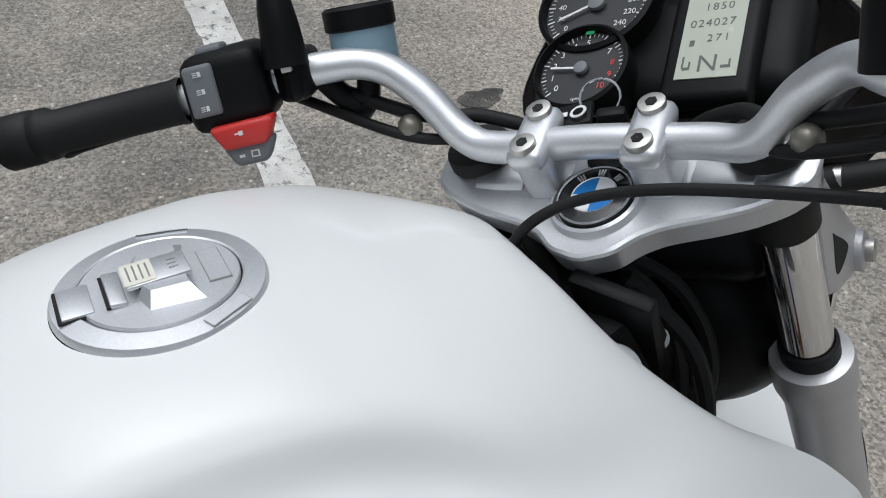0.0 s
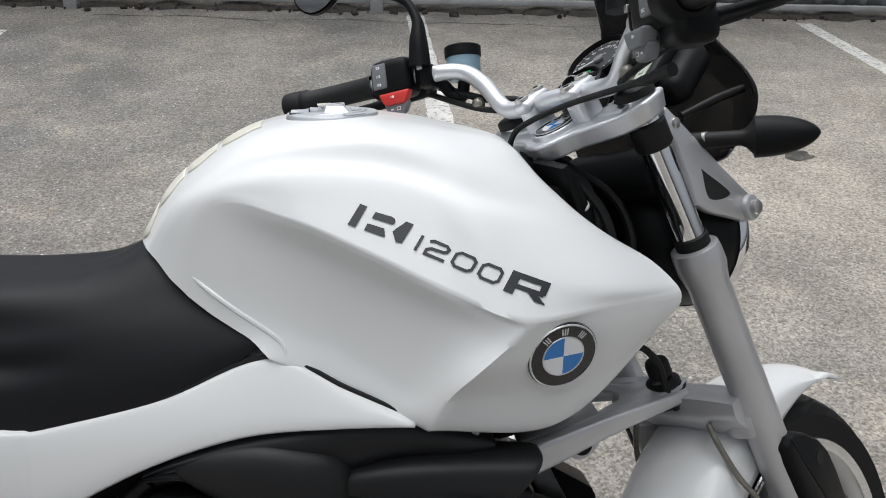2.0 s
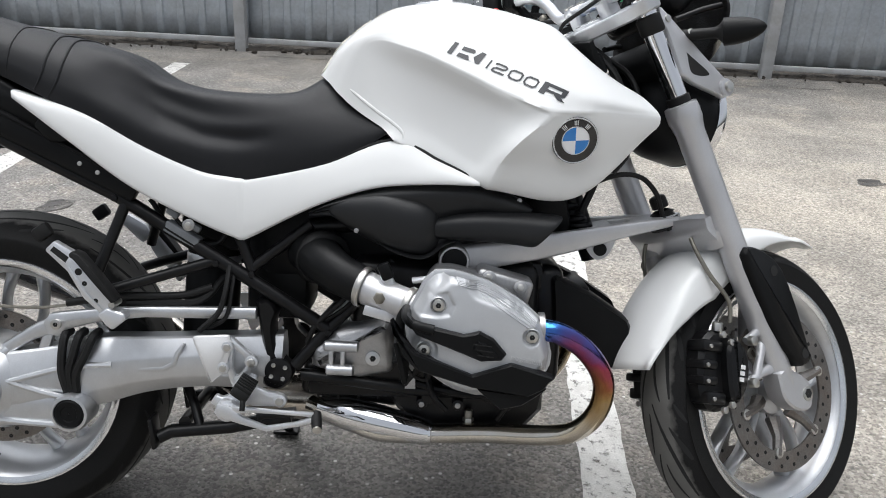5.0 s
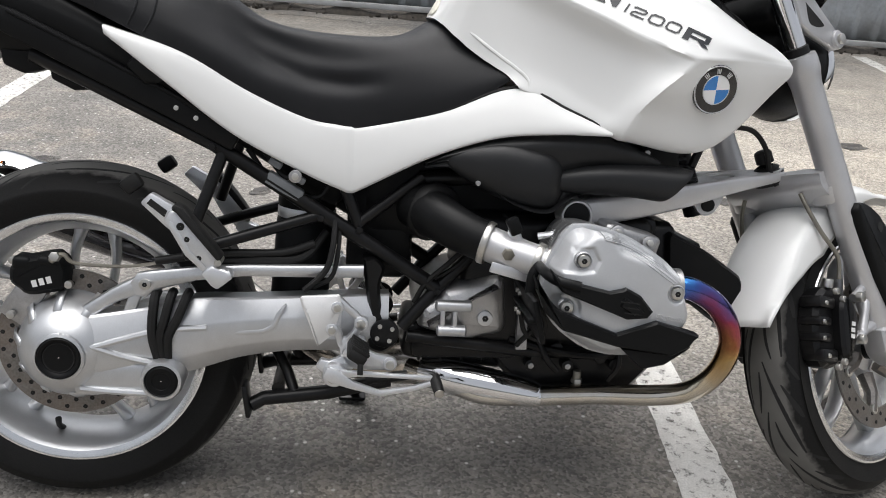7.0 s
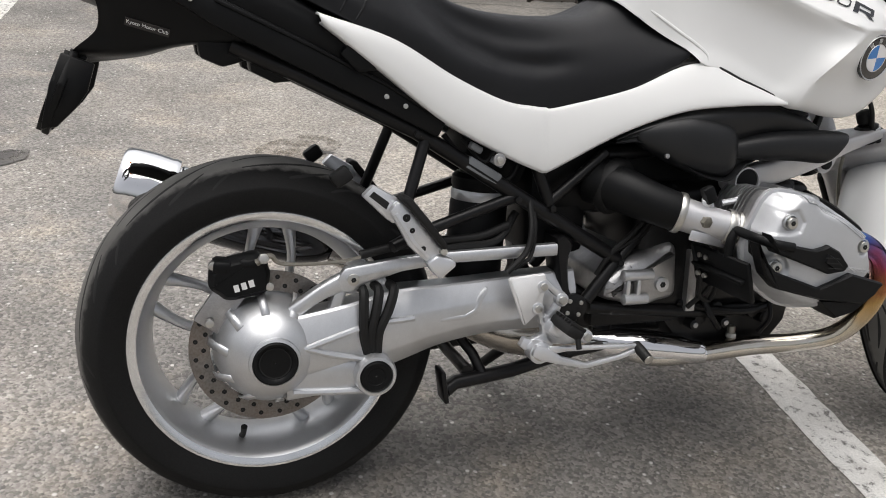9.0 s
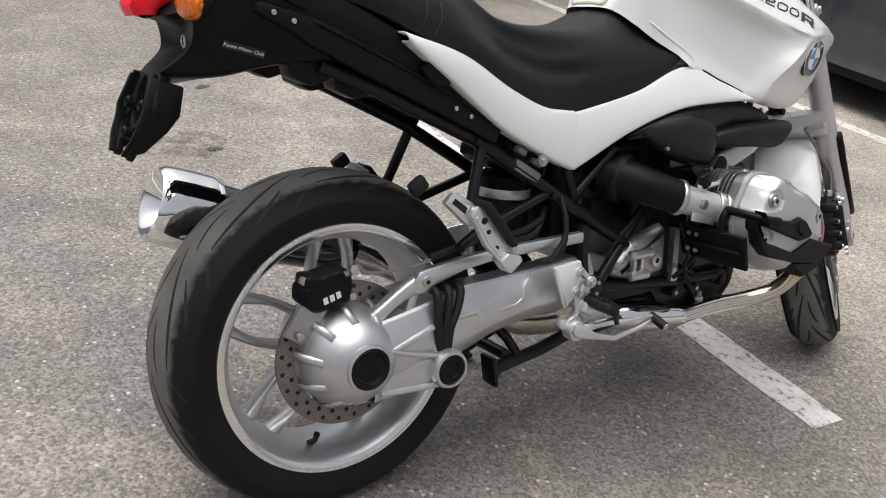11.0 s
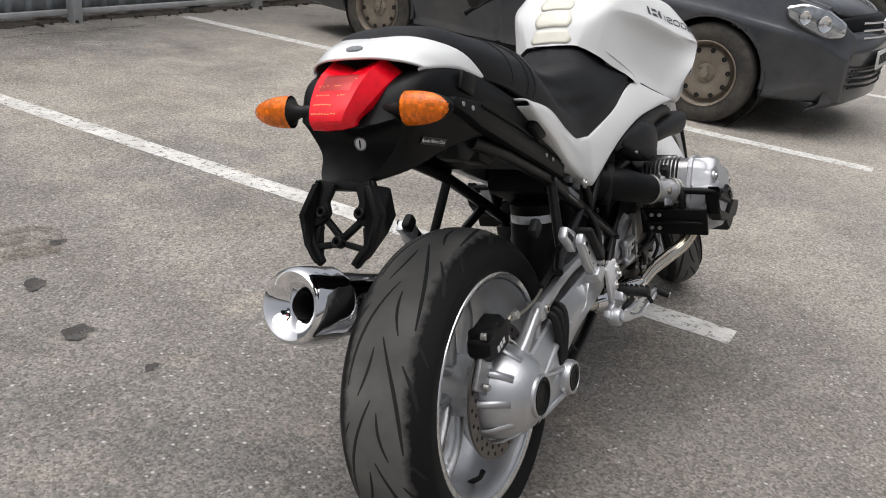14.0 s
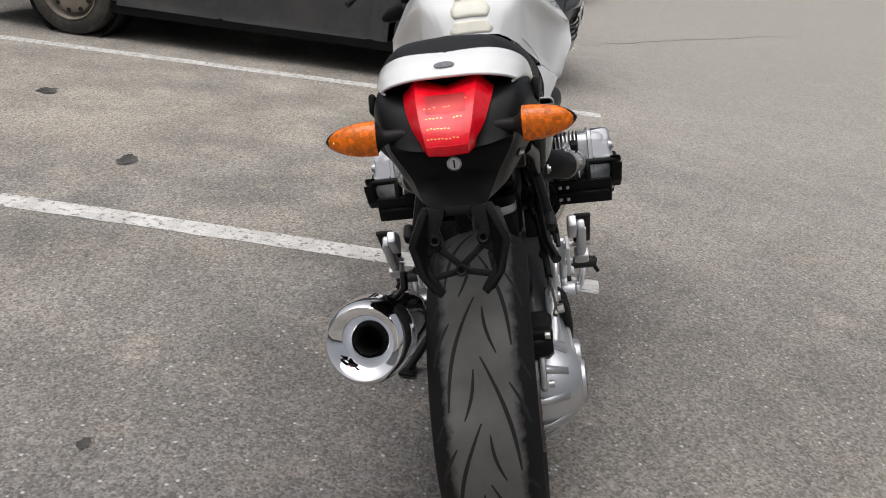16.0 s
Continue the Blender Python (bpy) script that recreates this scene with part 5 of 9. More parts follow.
# -- white tail cowl --
bm = bmesh.new()
skin(bm, [[(-0.238, 0, 0.967), (-0.200, 0, 0.982), (-0.165, 0, 0.990)], [(-0.232, 0.045, 0.965), (-0.190, 0.062, 0.979), (-0.148, 0.074, 0.986)], [(-0.212, 0.082, 0.956), (-0.155, 0.103, 0.962), (-0.085, 0.117, 0.956)],
          [(-0.19, 0.102, 0.945), (-0.115, 0.120, 0.937), (-0.034, 0.129, 0.912)], [(-0.19, 0.097, 0.940), (-0.115, 0.114, 0.928), (-0.036, 0.126, 0.905)]], 24, 24, 1)
b2 = flip(bm)
bm = join(bm, b2)
bmesh.ops.remove_doubles(bm, verts=bm.verts, dist=0.0006)
cowl = part("tail_cowl", bm, WHITE2, bike, "white tail cowl behind the pillion seat", solid=0.004, angle=60)
bm = lathe(bmesh.new(), [(0.013, 0), (0.0125, 0.0012), (0.001, 0.0014)], (0, 0, 0), (0, 0, 1), 24)
bm.transform(Matrix.Translation((-0.214, 0, 0.9800)) @ Matrix.Rotation(radians(-24), 4, 'Y') @ Matrix.Diagonal((0.6, 1.2, 1, 1)))
part("cowl_badge", bm, GREYSW, cowl)

# -- black tail unit --
TAIL = [
    [(-0.285, 0, 0.866), (-0.235, 0, 0.912), (-0.10, 0, 0.945), (0.02, 0, 0.90), (0.12, 0, 0.84), (0.24, 0, 0.75)],
    [(-0.276, 0.058, 0.870), (-0.212, 0.084, 0.932), (-0.10, 0.102, 0.943), (0.02, 0.115, 0.89), (0.12, 0.125, 0.83), (0.24, 0.13, 0.745)],
    [(-0.256, 0.090, 0.874), (-0.200, 0.114, 0.916), (-0.10, 0.132, 0.905), (0.02, 0.138, 0.865), (0.12, 0.140, 0.815), (0.24, 0.138, 0.735)],
    [(-0.243, 0.088, 0.856), (-0.205, 0.108, 0.864), (-0.10, 0.130, 0.860), (0.02, 0.138, 0.832), (0.12, 0.140, 0.788), (0.24, 0.138, 0.715)],
    [(-0.247, 0.066, 0.818), (-0.20, 0.086, 0.81), (-0.10, 0.112, 0.815), (0.02, 0.128, 0.805), (0.12, 0.13, 0.766), (0.24, 0.13, 0.695)],
    [(-0.286, 0.042, 0.782), (-0.20, 0.066, 0.782), (-0.10, 0.09, 0.80), (0.02, 0.10, 0.795), (0.12, 0.11, 0.755), (0.24, 0.11, 0.685)],
    [(-0.268, 0, 0.765), (-0.18, 0, 0.778), (-0.10, 0, 0.80), (0.02, 0, 0.795), (0.12, 0, 0.755), (0.24, 0, 0.685)],
]
bm = bmesh.new()
for s in BOTH:
    skin(bm, TAIL, 50, 44, s)
bmesh.ops.remove_doubles(bm, verts=bm.verts, dist=0.0006)
# the rear pan is drawn in to a shallow V round the lock
deep = [bm.verts.new((-0.228, 0, z)) for z in (0.846, 0.822)]
low_apex = bm.verts.new((-0.258, 0, 0.786))
for e in [e for e in bm.edges if e.is_boundary and max(v.co.x for v in e.verts) < -0.2]:
    a, b = e.verts
    zc = (a.co.z + b.co.z) / 2
    bm.faces.new((a, b, deep[0] if zc > 0.84 else deep[1] if zc > 0.79 else low_apex))
bmesh.ops.holes_fill(bm, edges=[e for e in bm.edges if e.is_boundary and max(v.co.x for v in e.verts) < -0.1], sides=12)
bmesh.ops.holes_fill(bm, edges=[e for e in bm.edges if e.is_boundary], sides=400)
bmesh.ops.recalc_face_normals(bm, faces=bm.faces)
tail_tree = BVHTree.FromBMesh(bm)
tail = part("tail_fairing", bm, PLASTIC, bike, "matt black plastic tail fairing", angle=50)
for s in BOTH:
    for x, z in ((-0.142, 0.878), (-0.110, 0.866), (0.188, 0.726), (0.220, 0.711)):
        h = Vector((x, s * 0.1455, z))
        part("screw", disc(bmesh.new(), h, (0, s, 0.1), 0.0042, 0.002, 14), BOLT, tail)
    part("lug", block((0.05, 0.012, 0.035), (-0.10, s * 0.133, 0.905), (0, 25, 0), 0.006), PLASTIC, tail)
    part("tail_rail", flatbar([(-0.165, 0.886), (-0.110, 0.866), (-0.070, 0.848), (0.060, 0.787), (0.190, 0.724), (0.285, 0.672)], [0.016, 0.030, 0.042, 0.044, 0.040, 0.030], s * 0.118, s * 0.1445, 0.005), PLASTIC, tail)
    part("rail_edge", flatbar([(-0.075, 0.866), (0.060, 0.806), (0.190, 0.744), (0.270, 0.698)], 0.006, s * 0.143, s * 0.1475, 0.002), PLASTIC, tail)
    for o in ([(-0.104, 0.822), (-0.098, 0.780), (-0.064, 0.766), (-0.031, 0.776), (-0.015, 0.806)], [(-0.028, 0.806), (-0.022, 0.760), (0.015, 0.743), (0.052, 0.747), (0.075, 0.790)]):
        part("underside_lug", prism(o, s * 0.060, s * 0.106, 0.005), PLASTIC, tail)
    part("lug", prism([(0.110, 0.792), (0.128, 0.812), (0.152, 0.806), (0.172, 0.766), (0.14, 0.762)], s * 0.136, s * 0.158, 0.006), PLASTIC, tail)
# sticker and lock
h = tail_tree.ray_cast(Vector((-0.172, -0.4, 0.824)), Vector((0, 1, 0)))
sn = h[1] if h[1].y < 0 else -h[1]
zz = sn.normalized()
xx = Vector((0.97, 0, -0.20))
xx = (xx - zz * xx.dot(zz)).normalized()
M = Matrix((xx, zz.cross(xx), zz)).transposed().to_4x4()
M.translation = h[0] + zz * 0.001
b = block((0.066, 0.0135, 0.001), (0, 0, 0), bevel=0)
b.transform(M)
st = part("sticker", b, GLOSSBLACK, tail, "narrow black sticker with white writing")
part("sticker_writing", words("Kyoto Motor Club", 0.0082, M @ pose(0, -0.0025, 0.0006), 0.0001), MARK, tail)
lk = tail_tree.ray_cast(Vector((-0.6, 0.001, 0.8315)), Vector((1, 0, 0)))
ln = -lk[1] if lk[1].x > 0 else lk[1]
part("seat_lock", lathe(bmesh.new(), [(0.0115, -0.004), (0.0115, 0.002), (0.0095, 0.0032), (0.009, 0.002), (0.001, 0.002)], lk[0], ln, 28), ALU, tail, "round seat lock")
b = block((0.0022, 0.013, 0.001), (0, 0, 0), bevel=0)
b.transform(Matrix.Translation(lk[0] + ln * 0.0025) @ ln.to_track_quat('Z', 'Y').to_matrix().to_4x4() @ pose(0, 0, 0, 0, 0, 0))
part("keyway", b, GROOVE, tail)

# -- tail light and rear indicators --
bm = bmesh.new()
LENS = [
    [(-0.213, 0, 0.947), (-0.264, 0, 0.934), (-0.299, 0, 0.909), (-0.318, 0, 0.885), (-0.314, 0, 0.868)],
    [(-0.205, 0.047, 0.961), (-0.256, 0.043, 0.941), (-0.292, 0.037, 0.913), (-0.313, 0.030, 0.886), (-0.309, 0.028, 0.869)],
    [(-0.192, 0.069, 0.938), (-0.232, 0.063, 0.924), (-0.266, 0.053, 0.903), (-0.288, 0.040, 0.884), (-0.290, 0.035, 0.870)],
    [(-0.175, 0.070, 0.928), (-0.215, 0.063, 0.914), (-0.252, 0.052, 0.895), (-0.276, 0.038, 0.880), (-0.280, 0.033, 0.870)],
]
for s in BOTH:
    lr = [cr(r, 24) * np.array((1, s, 1)) for r in LENS]
    cross = [a * (1 - k / 6) + b * k / 6 for a, b in zip(lr, lr[1:]) for k in range(6)] + [lr[-1]]
    grid(bm, cross)
bmesh.ops.remove_doubles(bm, verts=bm.verts, dist=0.0006)
lens_tree = BVHTree.FromBMesh(bm)
light = part("tail_light", bm, REDLENS, bike, "red tail light lens", solid=0.003, angle=14)
FACETS = surf("reflector_facets", (1.0, 0.55, 0.22), 0.15, metal=0.3)
rl = random.Random(3)
for z, y0, y1, n in ((0.893, -0.026, 0.016, 9), (0.905, -0.026, 0.004, 7), (0.917, -0.028, -0.006, 5), (0.917, 0.012, 0.022, 3), (0.929, -0.030, -0.016, 3), (0.929, -0.002, 0.006, 3), (0.937, 0.006, 0.030, 5)):
    for t in np.linspace(y0, y1, n):
        q = lens_tree.ray_cast(Vector((-0.6, -t, z + rl.uniform(-0.0006, 0.0006))), Vector((1, 0, 0)))
        if q[0] is not None:
            nn = q[1] if q[1].x < 0 else -q[1]
            b = block((0.0028, 0.0016, 0.0004), (0, 0, 0), bevel=0)
            b.transform(Matrix.Translation(q[0] + nn * 0.0019) @ nn.to_track_quat('Z', 'X').to_matrix().to_4x4() @ pose(0, 0, 0, 0, 0, 90))
            part("reflector_facet", b, FACETS, light)
edge = [lens_tree.ray_cast(Vector((-0.6, t, 0.8835)), Vector((1, 0, 0))) for t in np.linspace(-0.026, 0.026, 9)]
tube(bm := bmesh.new(), [q[0] + Vector((-0.0012, 0, 0)) for q in edge if q[0] is not None], 0.0012, 6)
part("lens_ridge", bm, REDLENS, light)
part("light_backing", block((0.05, 0.075, 0.07), (-0.25, 0, 0.905), (0, -35, 0), 0.01), surf("red_reflector", (0.45, 0.02, 0.02), 0.3, metal=0.3), light)


def indicator(at, out, back, m=None, name="rear_indicator", label="amber indicator on a short black stalk", amber=True, cut=-0.004):
    """A tapered lens that points outwards on a black stalk."""
    o, b = Vector(out).normalized(), Vector(back).normalized()
    u = o.cross(b).normalized()
    bm = bmesh.new()
    rows = []
    for k in np.linspace(0, 1, 34):
        d = 0.022 + 0.077 * k
        w = 0.0265 * max(1 - k ** 2.4, 0.004) ** 0.6
        rows.append([Vector(at) + o * d + b * (math.cos(t) * w * 0.82 - 0.012 * k * k) + u * math.sin(t) * w for t in np.arange(48) * math.pi / 24])
    v = grid(bm, rows, wrap_v=True)
    bm.faces.new(v[0]), bm.faces.new(v[-1][::-1])
    if amber:
        for f in bm.faces:
            q = f.calc_center_median() - Vector(at)
            f.material_index = 1 if q.dot(b) < cut or q.dot(o) < 0.0225 else 0
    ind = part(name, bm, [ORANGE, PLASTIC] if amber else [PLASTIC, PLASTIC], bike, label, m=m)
    tube(bm := bmesh.new(), [Vector(at) - o * 0.055, Vector(at) + o * 0.006, Vector(at) + o * 0.013, Vector(at) + o * 0.0225], [0.011, 0.010, 0.013, 0.0235], 14)
    part("stalk", bm, RUBBER, ind)
    if amber:
        bm = bmesh.new()
        for k in range(9):
            c = Vector(at) + o * (0.03 + 0.007 * k) + b * (0.0150 - 0.0016 * k)
            bmesh.ops.create_icosphere(bm, subdivisions=1, radius=0.0022, matrix=Matrix.Translation(c))
        part("bulb_facets", bm, surf("amber_facets", (1.0, 0.62, 0.12), 0.1, metal=0.3), ind)
    return ind


for s in BOTH:
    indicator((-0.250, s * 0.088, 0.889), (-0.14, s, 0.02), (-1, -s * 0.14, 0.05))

# -- number plate hanger --
HANG = Matrix(((0, 0.922, 0.387, -0.299), (1, 0, 0, 0), (0, -0.387, 0.922, 0.734), (0, 0, 0, 1)))      # x across, z up its slope, y to the front
ARM = [(0.018, 0.046), (0.052, 0.054), (0.077, 0.001), (0.063, -0.054), (0.036, -0.086), (0.026, -0.076), (0.046, -0.046), (0.052, -0.024), (0.030, -0.014), (0.024, 0.001), (0.030, 0.017)]
hanger = None
for s in BOTH:
    b = prism([(s * u, v) for u, v in ARM], -0.008, 0.004, 0.003, m=HANG)
    wall = prism([(-0.300, 0.783), (-0.252, 0.766), (-0.264, 0.724), (-0.282, 0.700), (-0.314, 0.668), (-0.338, 0.664), (-0.330, 0.690), (-0.318, 0.735)], 0.0, 0.012, 0.003)
    for v in wall.verts:
        v.co.y = s * (float(np.interp(v.co.z, (0.655, 0.684, 0.735, 0.784), (0.038, 0.063, 0.077, 0.053))) - v.co.y)
    if hanger is None:
        hanger = part("plate_hanger", b, PLASTIC, bike, "empty black number plate hanger")
    else:
        part("hanger_arm", b, PLASTIC, hanger)
    part("hanger_wall", wall, PLASTIC, hanger)
    part("arm_rim", flatbar([(s * u, v) for u, v in ((0.047, 0.050), (0.071, 0.001), (0.058, -0.052), (0.034, -0.080))], 0.006, -0.016, 0.0, 0.001), PLASTIC, hanger).data.transform(HANG)
    for a, b in (((0.036, -0.008), (0.000, -0.040)), ((0.000, -0.046), (0.052, -0.056)), ((0.044, -0.020), (0.050, -0.056))):
        part("cross_bar", flatbar([(s * a[0], a[1]), (s * b[0], b[1])], 0.010, -0.004, 0.008, 0.002), PLASTIC, hanger).data.transform(HANG)
for y, v in ((0.036, 0.0), (-0.036, 0.0), (0.0, -0.046)):
    ring = lathe(bmesh.new(), [(0.0095, -0.006), (0.0095, 0.008), (0.0075, 0.010), (0.0045, 0.009), (0.004, 0.002), (0.0005, 0.002)], (y, -0.006, v), (0, -1, 0), 20)
    ring.transform(HANG)
    part("boss", ring, PLASTIC, hanger)
part("cross_bar", block((0.012, 0.075, 0.016), (-0.272, 0, 0.772), (0, 33, 0), 0.003), PLASTIC, hanger)

# -- frame --
def frame_tube(pts, r=0.0125, both=True, n=0, material=None, name="frame_tube", parent=None):
    obs = []
    for s in (BOTH if both else (1,)):
        tube(bm := bmesh.new(), [(p[0], p[1] * (-s if both else 1), p[2]) for p in pts], r, 12, n)
        obs.append(part(name, bm, material or BLACK, parent or bike))
    return obs


frame_tube([(-0.05, 0.105, 0.80), (0.05, 0.118, 0.758), (0.245, 0.120, 0.668), (0.44, 0.120, 0.550), (0.641, 0.122, 0.428)], 0.0135)
frame_tube([(0.641, 0.122, 0.428), (0.579, 0.125, 0.354)], 0.012)
frame_tube([(0.641, 0.122, 0.428), (0.70, 0.115, 0.490), (0.76, 0.10, 0.56)], 0.011)
frame_tube([(0.495, 0.120, 0.540), (0.545, 0.118, 0.580), (0.605, 0.115, 0.628)], 0.010)
frame_tube([(0.462, 0.115, 0.66), (0.470, 0.118, 0.603), (0.497, 0.12, 0.535)], 0.011)
frame_tube([(0.43, 0.122, 0.553), (0.246, 0.135, 0.495), (0.20, 0.150, 0.478)], 0.0105)
frame_tube([(0.262, 0.122, 0.655), (0.218, 0.150, 0.530)], 0.0105)
frame_tube([(0.60, 0.10, 0.62), (0.85, 0.07, 0.66), (1.05, 0.045, 0.86), (1.09, 0.03, 0.93)], 0.016, n=16)
for x, z in ((0.245, 0.668), (0.43, 0.553), (0.641, 0.428), (0.497, 0.535)):
    for s in BOTH:
        bolt(bike, (x, s * 0.134, z - 0.004), (0, s, 0), 0.006, 0.005, BLACK, "frame_bolt", False)
HP = [(0.505, 0.478), (0.528, 0.482), (0.545, 0.462), (0.538, 0.431), (0.546, 0.376), (0.572, 0.346), (0.570, 0.322), (0.546, 0.305), (0.520, 0.314), (0.514, 0.343), (0.521, 0.369), (0.511, 0.431)]
for s in BOTH:
    plate = part("pivot_plate", pillow(HP, (s * 0.085, s * 0.125, s * 0.134), (0, 0, 0.006), 40), BLACK, bike, "black swingarm pivot plate")
    part("pivot_cover", disc(bmesh.new(), (0.549, s * 0.132, 0.345), (0, s, 0), 0.026, 0.008, 32), BLACK, plate)
    for k in range(4):
        a = k * math.pi / 2 + 0.6
        part("pivot_bolt", disc(bmesh.new(), (0.549 + 0.016 * math.cos(a), s * 0.139, 0.345 + 0.016 * math.sin(a)), (0, s, 0), 0.0042, 0.004, 10), BOLT, plate)
# underseat box, shock, wiring
part("under_seat_box", block((0.13, 0.15, 0.11), (0.42, 0, 0.63), (0, 25, 0), 0.02), PLASTIC, bike, "black box under the seat")
part("air_box", block((0.34, 0.17, 0.19), (0.66, 0, 0.60), bevel=0.03), PLASTIC, bike)
part("battery_tray", block((0.12, 0.16, 0.18), (0.535, 0, 0.52), bevel=0.02), PLASTIC, bike)
tube(bm := bmesh.new(), [(0.43, 0.0, 0.60), (0.40, 0.0, 0.48), (0.385, 0, 0.36)], 0.030, 16)
shock = part("rear_shock", bm, BLACK, bike, "black rear shock with coil spring")
t = np.linspace(0, 1, 120)
tube(bm := bmesh.new(), [(0.43 - 0.045 * k + 0.04 * math.cos(k * 40) * 0.9, 0.04 * math.sin(k * 40), 0.60 - 0.22 * k) for k in t], 0.006, 6)
part("spring", bm, BLACK, shock)
bm = lathe(bmesh.new(), [(0.012, 0.0), (0.048, 0.0), (0.054, 0.006), (0.054, 0.150), (0.052, 0.153), (0.052, 0.178), (0.054, 0.181), (0.054, 0.198), (0.046, 0.206), (0.012, 0.206)], (0.390, -0.018, 0.375), (0.06, 0, 1), 40, closed=True)
part("shock_cover", bm, PLASTIC, bike, "wide black sleeve round the rear shock")
part("cover_band", lathe(bmesh.new(), [(0.0525, 0.156), (0.0535, 0.158), (0.0535, 0.173), (0.0525, 0.175)], (0.390, -0.018, 0.375), (0.06, 0, 1), 40), ALU, bike)
for pts, r in (([(0.455, -0.128, 0.545), (0.452, -0.150, 0.50), (0.440, -0.158, 0.46), (0.405, -0.160, 0.425)], 0.0055), ([(0.462, -0.12, 0.54), (0.462, -0.142, 0.50), (0.452, -0.15, 0.45), (0.42, -0.155, 0.43)], 0.004), ([(0.44, -0.10, 0.52), (0.40, -0.12, 0.475), (0.33, -0.125, 0.468), (0.26, -0.12, 0.465)], 0.007),
               ([(0.70, -0.13, 0.52), (0.66, -0.135, 0.48), (0.62, -0.13, 0.44), (0.60, -0.12, 0.40)], 0.005), ([(0.71, -0.12, 0.51), (0.675, -0.13, 0.475), (0.635, -0.125, 0.445)], 0.004), ([(0.30, -0.10, 0.66), (0.35, -0.11, 0.60), (0.42, -0.10, 0.58), (0.45, -0.09, 0.62)], 0.005), ([(0.33, -0.11, 0.655), (0.37, -0.12, 0.615), (0.40, -0.12, 0.66)], 0.004),
               ([(0.79, -0.17, 0.47), (0.80, -0.19, 0.43), (0.815, -0.17, 0.38), (0.79, -0.14, 0.33)], 0.005), ([(0.775, -0.16, 0.46), (0.785, -0.18, 0.40), (0.80, -0.16, 0.36), (0.83, -0.15, 0.345), (0.835, -0.16, 0.38), (0.815, -0.17, 0.42)], 0.0045)):
    tube(bm := bmesh.new(), pts, r, 8, 24)
    part("cable", bm, RUBBER, bike)
part("connector", block((0.07, 0.03, 0.022), (0.365, -0.118, 0.60), (0, 30, 0), 0.004), GREYSW, bike)
for x, z in ((0.35, 0.64), (0.39, 0.615)):
    part("clip", block((0.024, 0.016, 0.012), (x, -0.126, z), (0, 30, 0), 0.003), GREYSW, bike)
part("panel_tab", disc(bmesh.new(), (0.385, -0.148, 0.622), (0, -1, 0), 0.011, 0.005, 20), CAST, bike)
part("tab_bolt", disc(bmesh.new(), (0.385, -0.153, 0.622), (0, -1, 0), 0.006, 0.004, 12), BOLT, bike)

# -- engine --
eng = part("engine", block((0.36, 0.24, 0.26), (0.86, 0, 0.44), bevel=0.03, seg=3), BLACK, bike, "black flat twin engine block")
part("front_cover", block((0.07, 0.19, 0.24), (1.055, 0, 0.44), bevel=0.025, seg=3), BLACK, eng)
part("upper_case", block((0.20, 0.20, 0.07), (0.95, 0, 0.535), bevel=0.02), BLACK, eng)
bm = pillow([(0.745, 0.30), (0.80, 0.235), (0.90, 0.215), (1.02, 0.225), (1.06, 0.27), (1.06, 0.33), (0.745, 0.33)], (-0.10, -0.085, 0.085, 0.10), (0.012, 0, 0, 0.012))
sump = part("oil_sump", bm, BLACK, bike, "black finned oil sump")
part("rear_pan", block((0.20, 0.17, 0.072), (0.685, 0, 0.307), (0, 6, 0), 0.016, 3), BLACK, sump)
for k in range(4):
    part("pan_rib", block((0.005, 0.174, 0.05), (0.62 + 0.04 * k, 0, 0.303), (0, 6, 0), 0.001), BLACK, sump)
for k in range(6):
    part("sump_fin", block((0.25 - 0.012 * (5 - k), 0.180 + 0.004 * k, 0.004), (0.905, 0, 0.238 + 0.013 * k), bevel=0.001), BLACK, sump)
for pts, r in (([(0.78, -0.118, 0.335), (0.86, -0.130, 0.318), (0.95, -0.132, 0.312), (1.03, -0.120, 0.335)], 0.007), ([(0.83, -0.125, 0.35), (0.845, -0.14, 0.31), (0.87, -0.135, 0.28)], 0.006), ([(0.98, -0.12, 0.36), (0.985, -0.14, 0.30), (0.97, -0.13, 0.262)], 0.005)):
    tube(b2 := bmesh.new(), pts, r, 8, 16)
    part("sump_pipe", b2, BLACK, sump)
for x, z in ((0.835, 0.300), (0.87, 0.318), (0.955, 0.305), (0.985, 0.290)):
    part("sump_lug", disc(bmesh.new(), (x, -0.095, z), (0, -1, 0), 0.013, 0.030, 14), BLACK, sump)
for x in (0.823, 0.893):
    part("sump_boss", disc(bmesh.new(), (x, -0.100, 0.286), (0, -1, 0), 0.011, 0.024, 18), BLACK, sump)
    bolt(sump, (x, -0.123, 0.286), (0, -1, 0), 0.0055, 0.004, CAST, "sump_bolt", False)
part("drain_fitting", disc(bmesh.new(), (0.915, -0.115, 0.235), (0, 0, 1), 0.008, 0.04, 16), BRASS, sump)
part("drain_collar", disc(bmesh.new(), (0.915, -0.115, 0.252), (0, 0, 1), 0.011, 0.008, 6), BOLT, sump)
GB = [(0.606, 0.376), (0.612, 0.397), (0.636, 0.414), (0.656, 0.434), (0.748, 0.461), (0.766, 0.448), (0.772, 0.348), (0.698, 0.330), (0.610, 0.352)]
gear = part("gearbox", pillow(rounded(GB, 0.15), (0.13, 0.12, -0.09, -0.118, -0.132, -0.140), (0.006, 0, 0, 0.002, 0.009, 0.020)), CAST, bike, "cast aluminium gearbox housing")
bolt(gear, (0.728, -0.140, 0.380), (0, -1, 0), 0.014, 0.006, SILVER, "filler_plug", False)
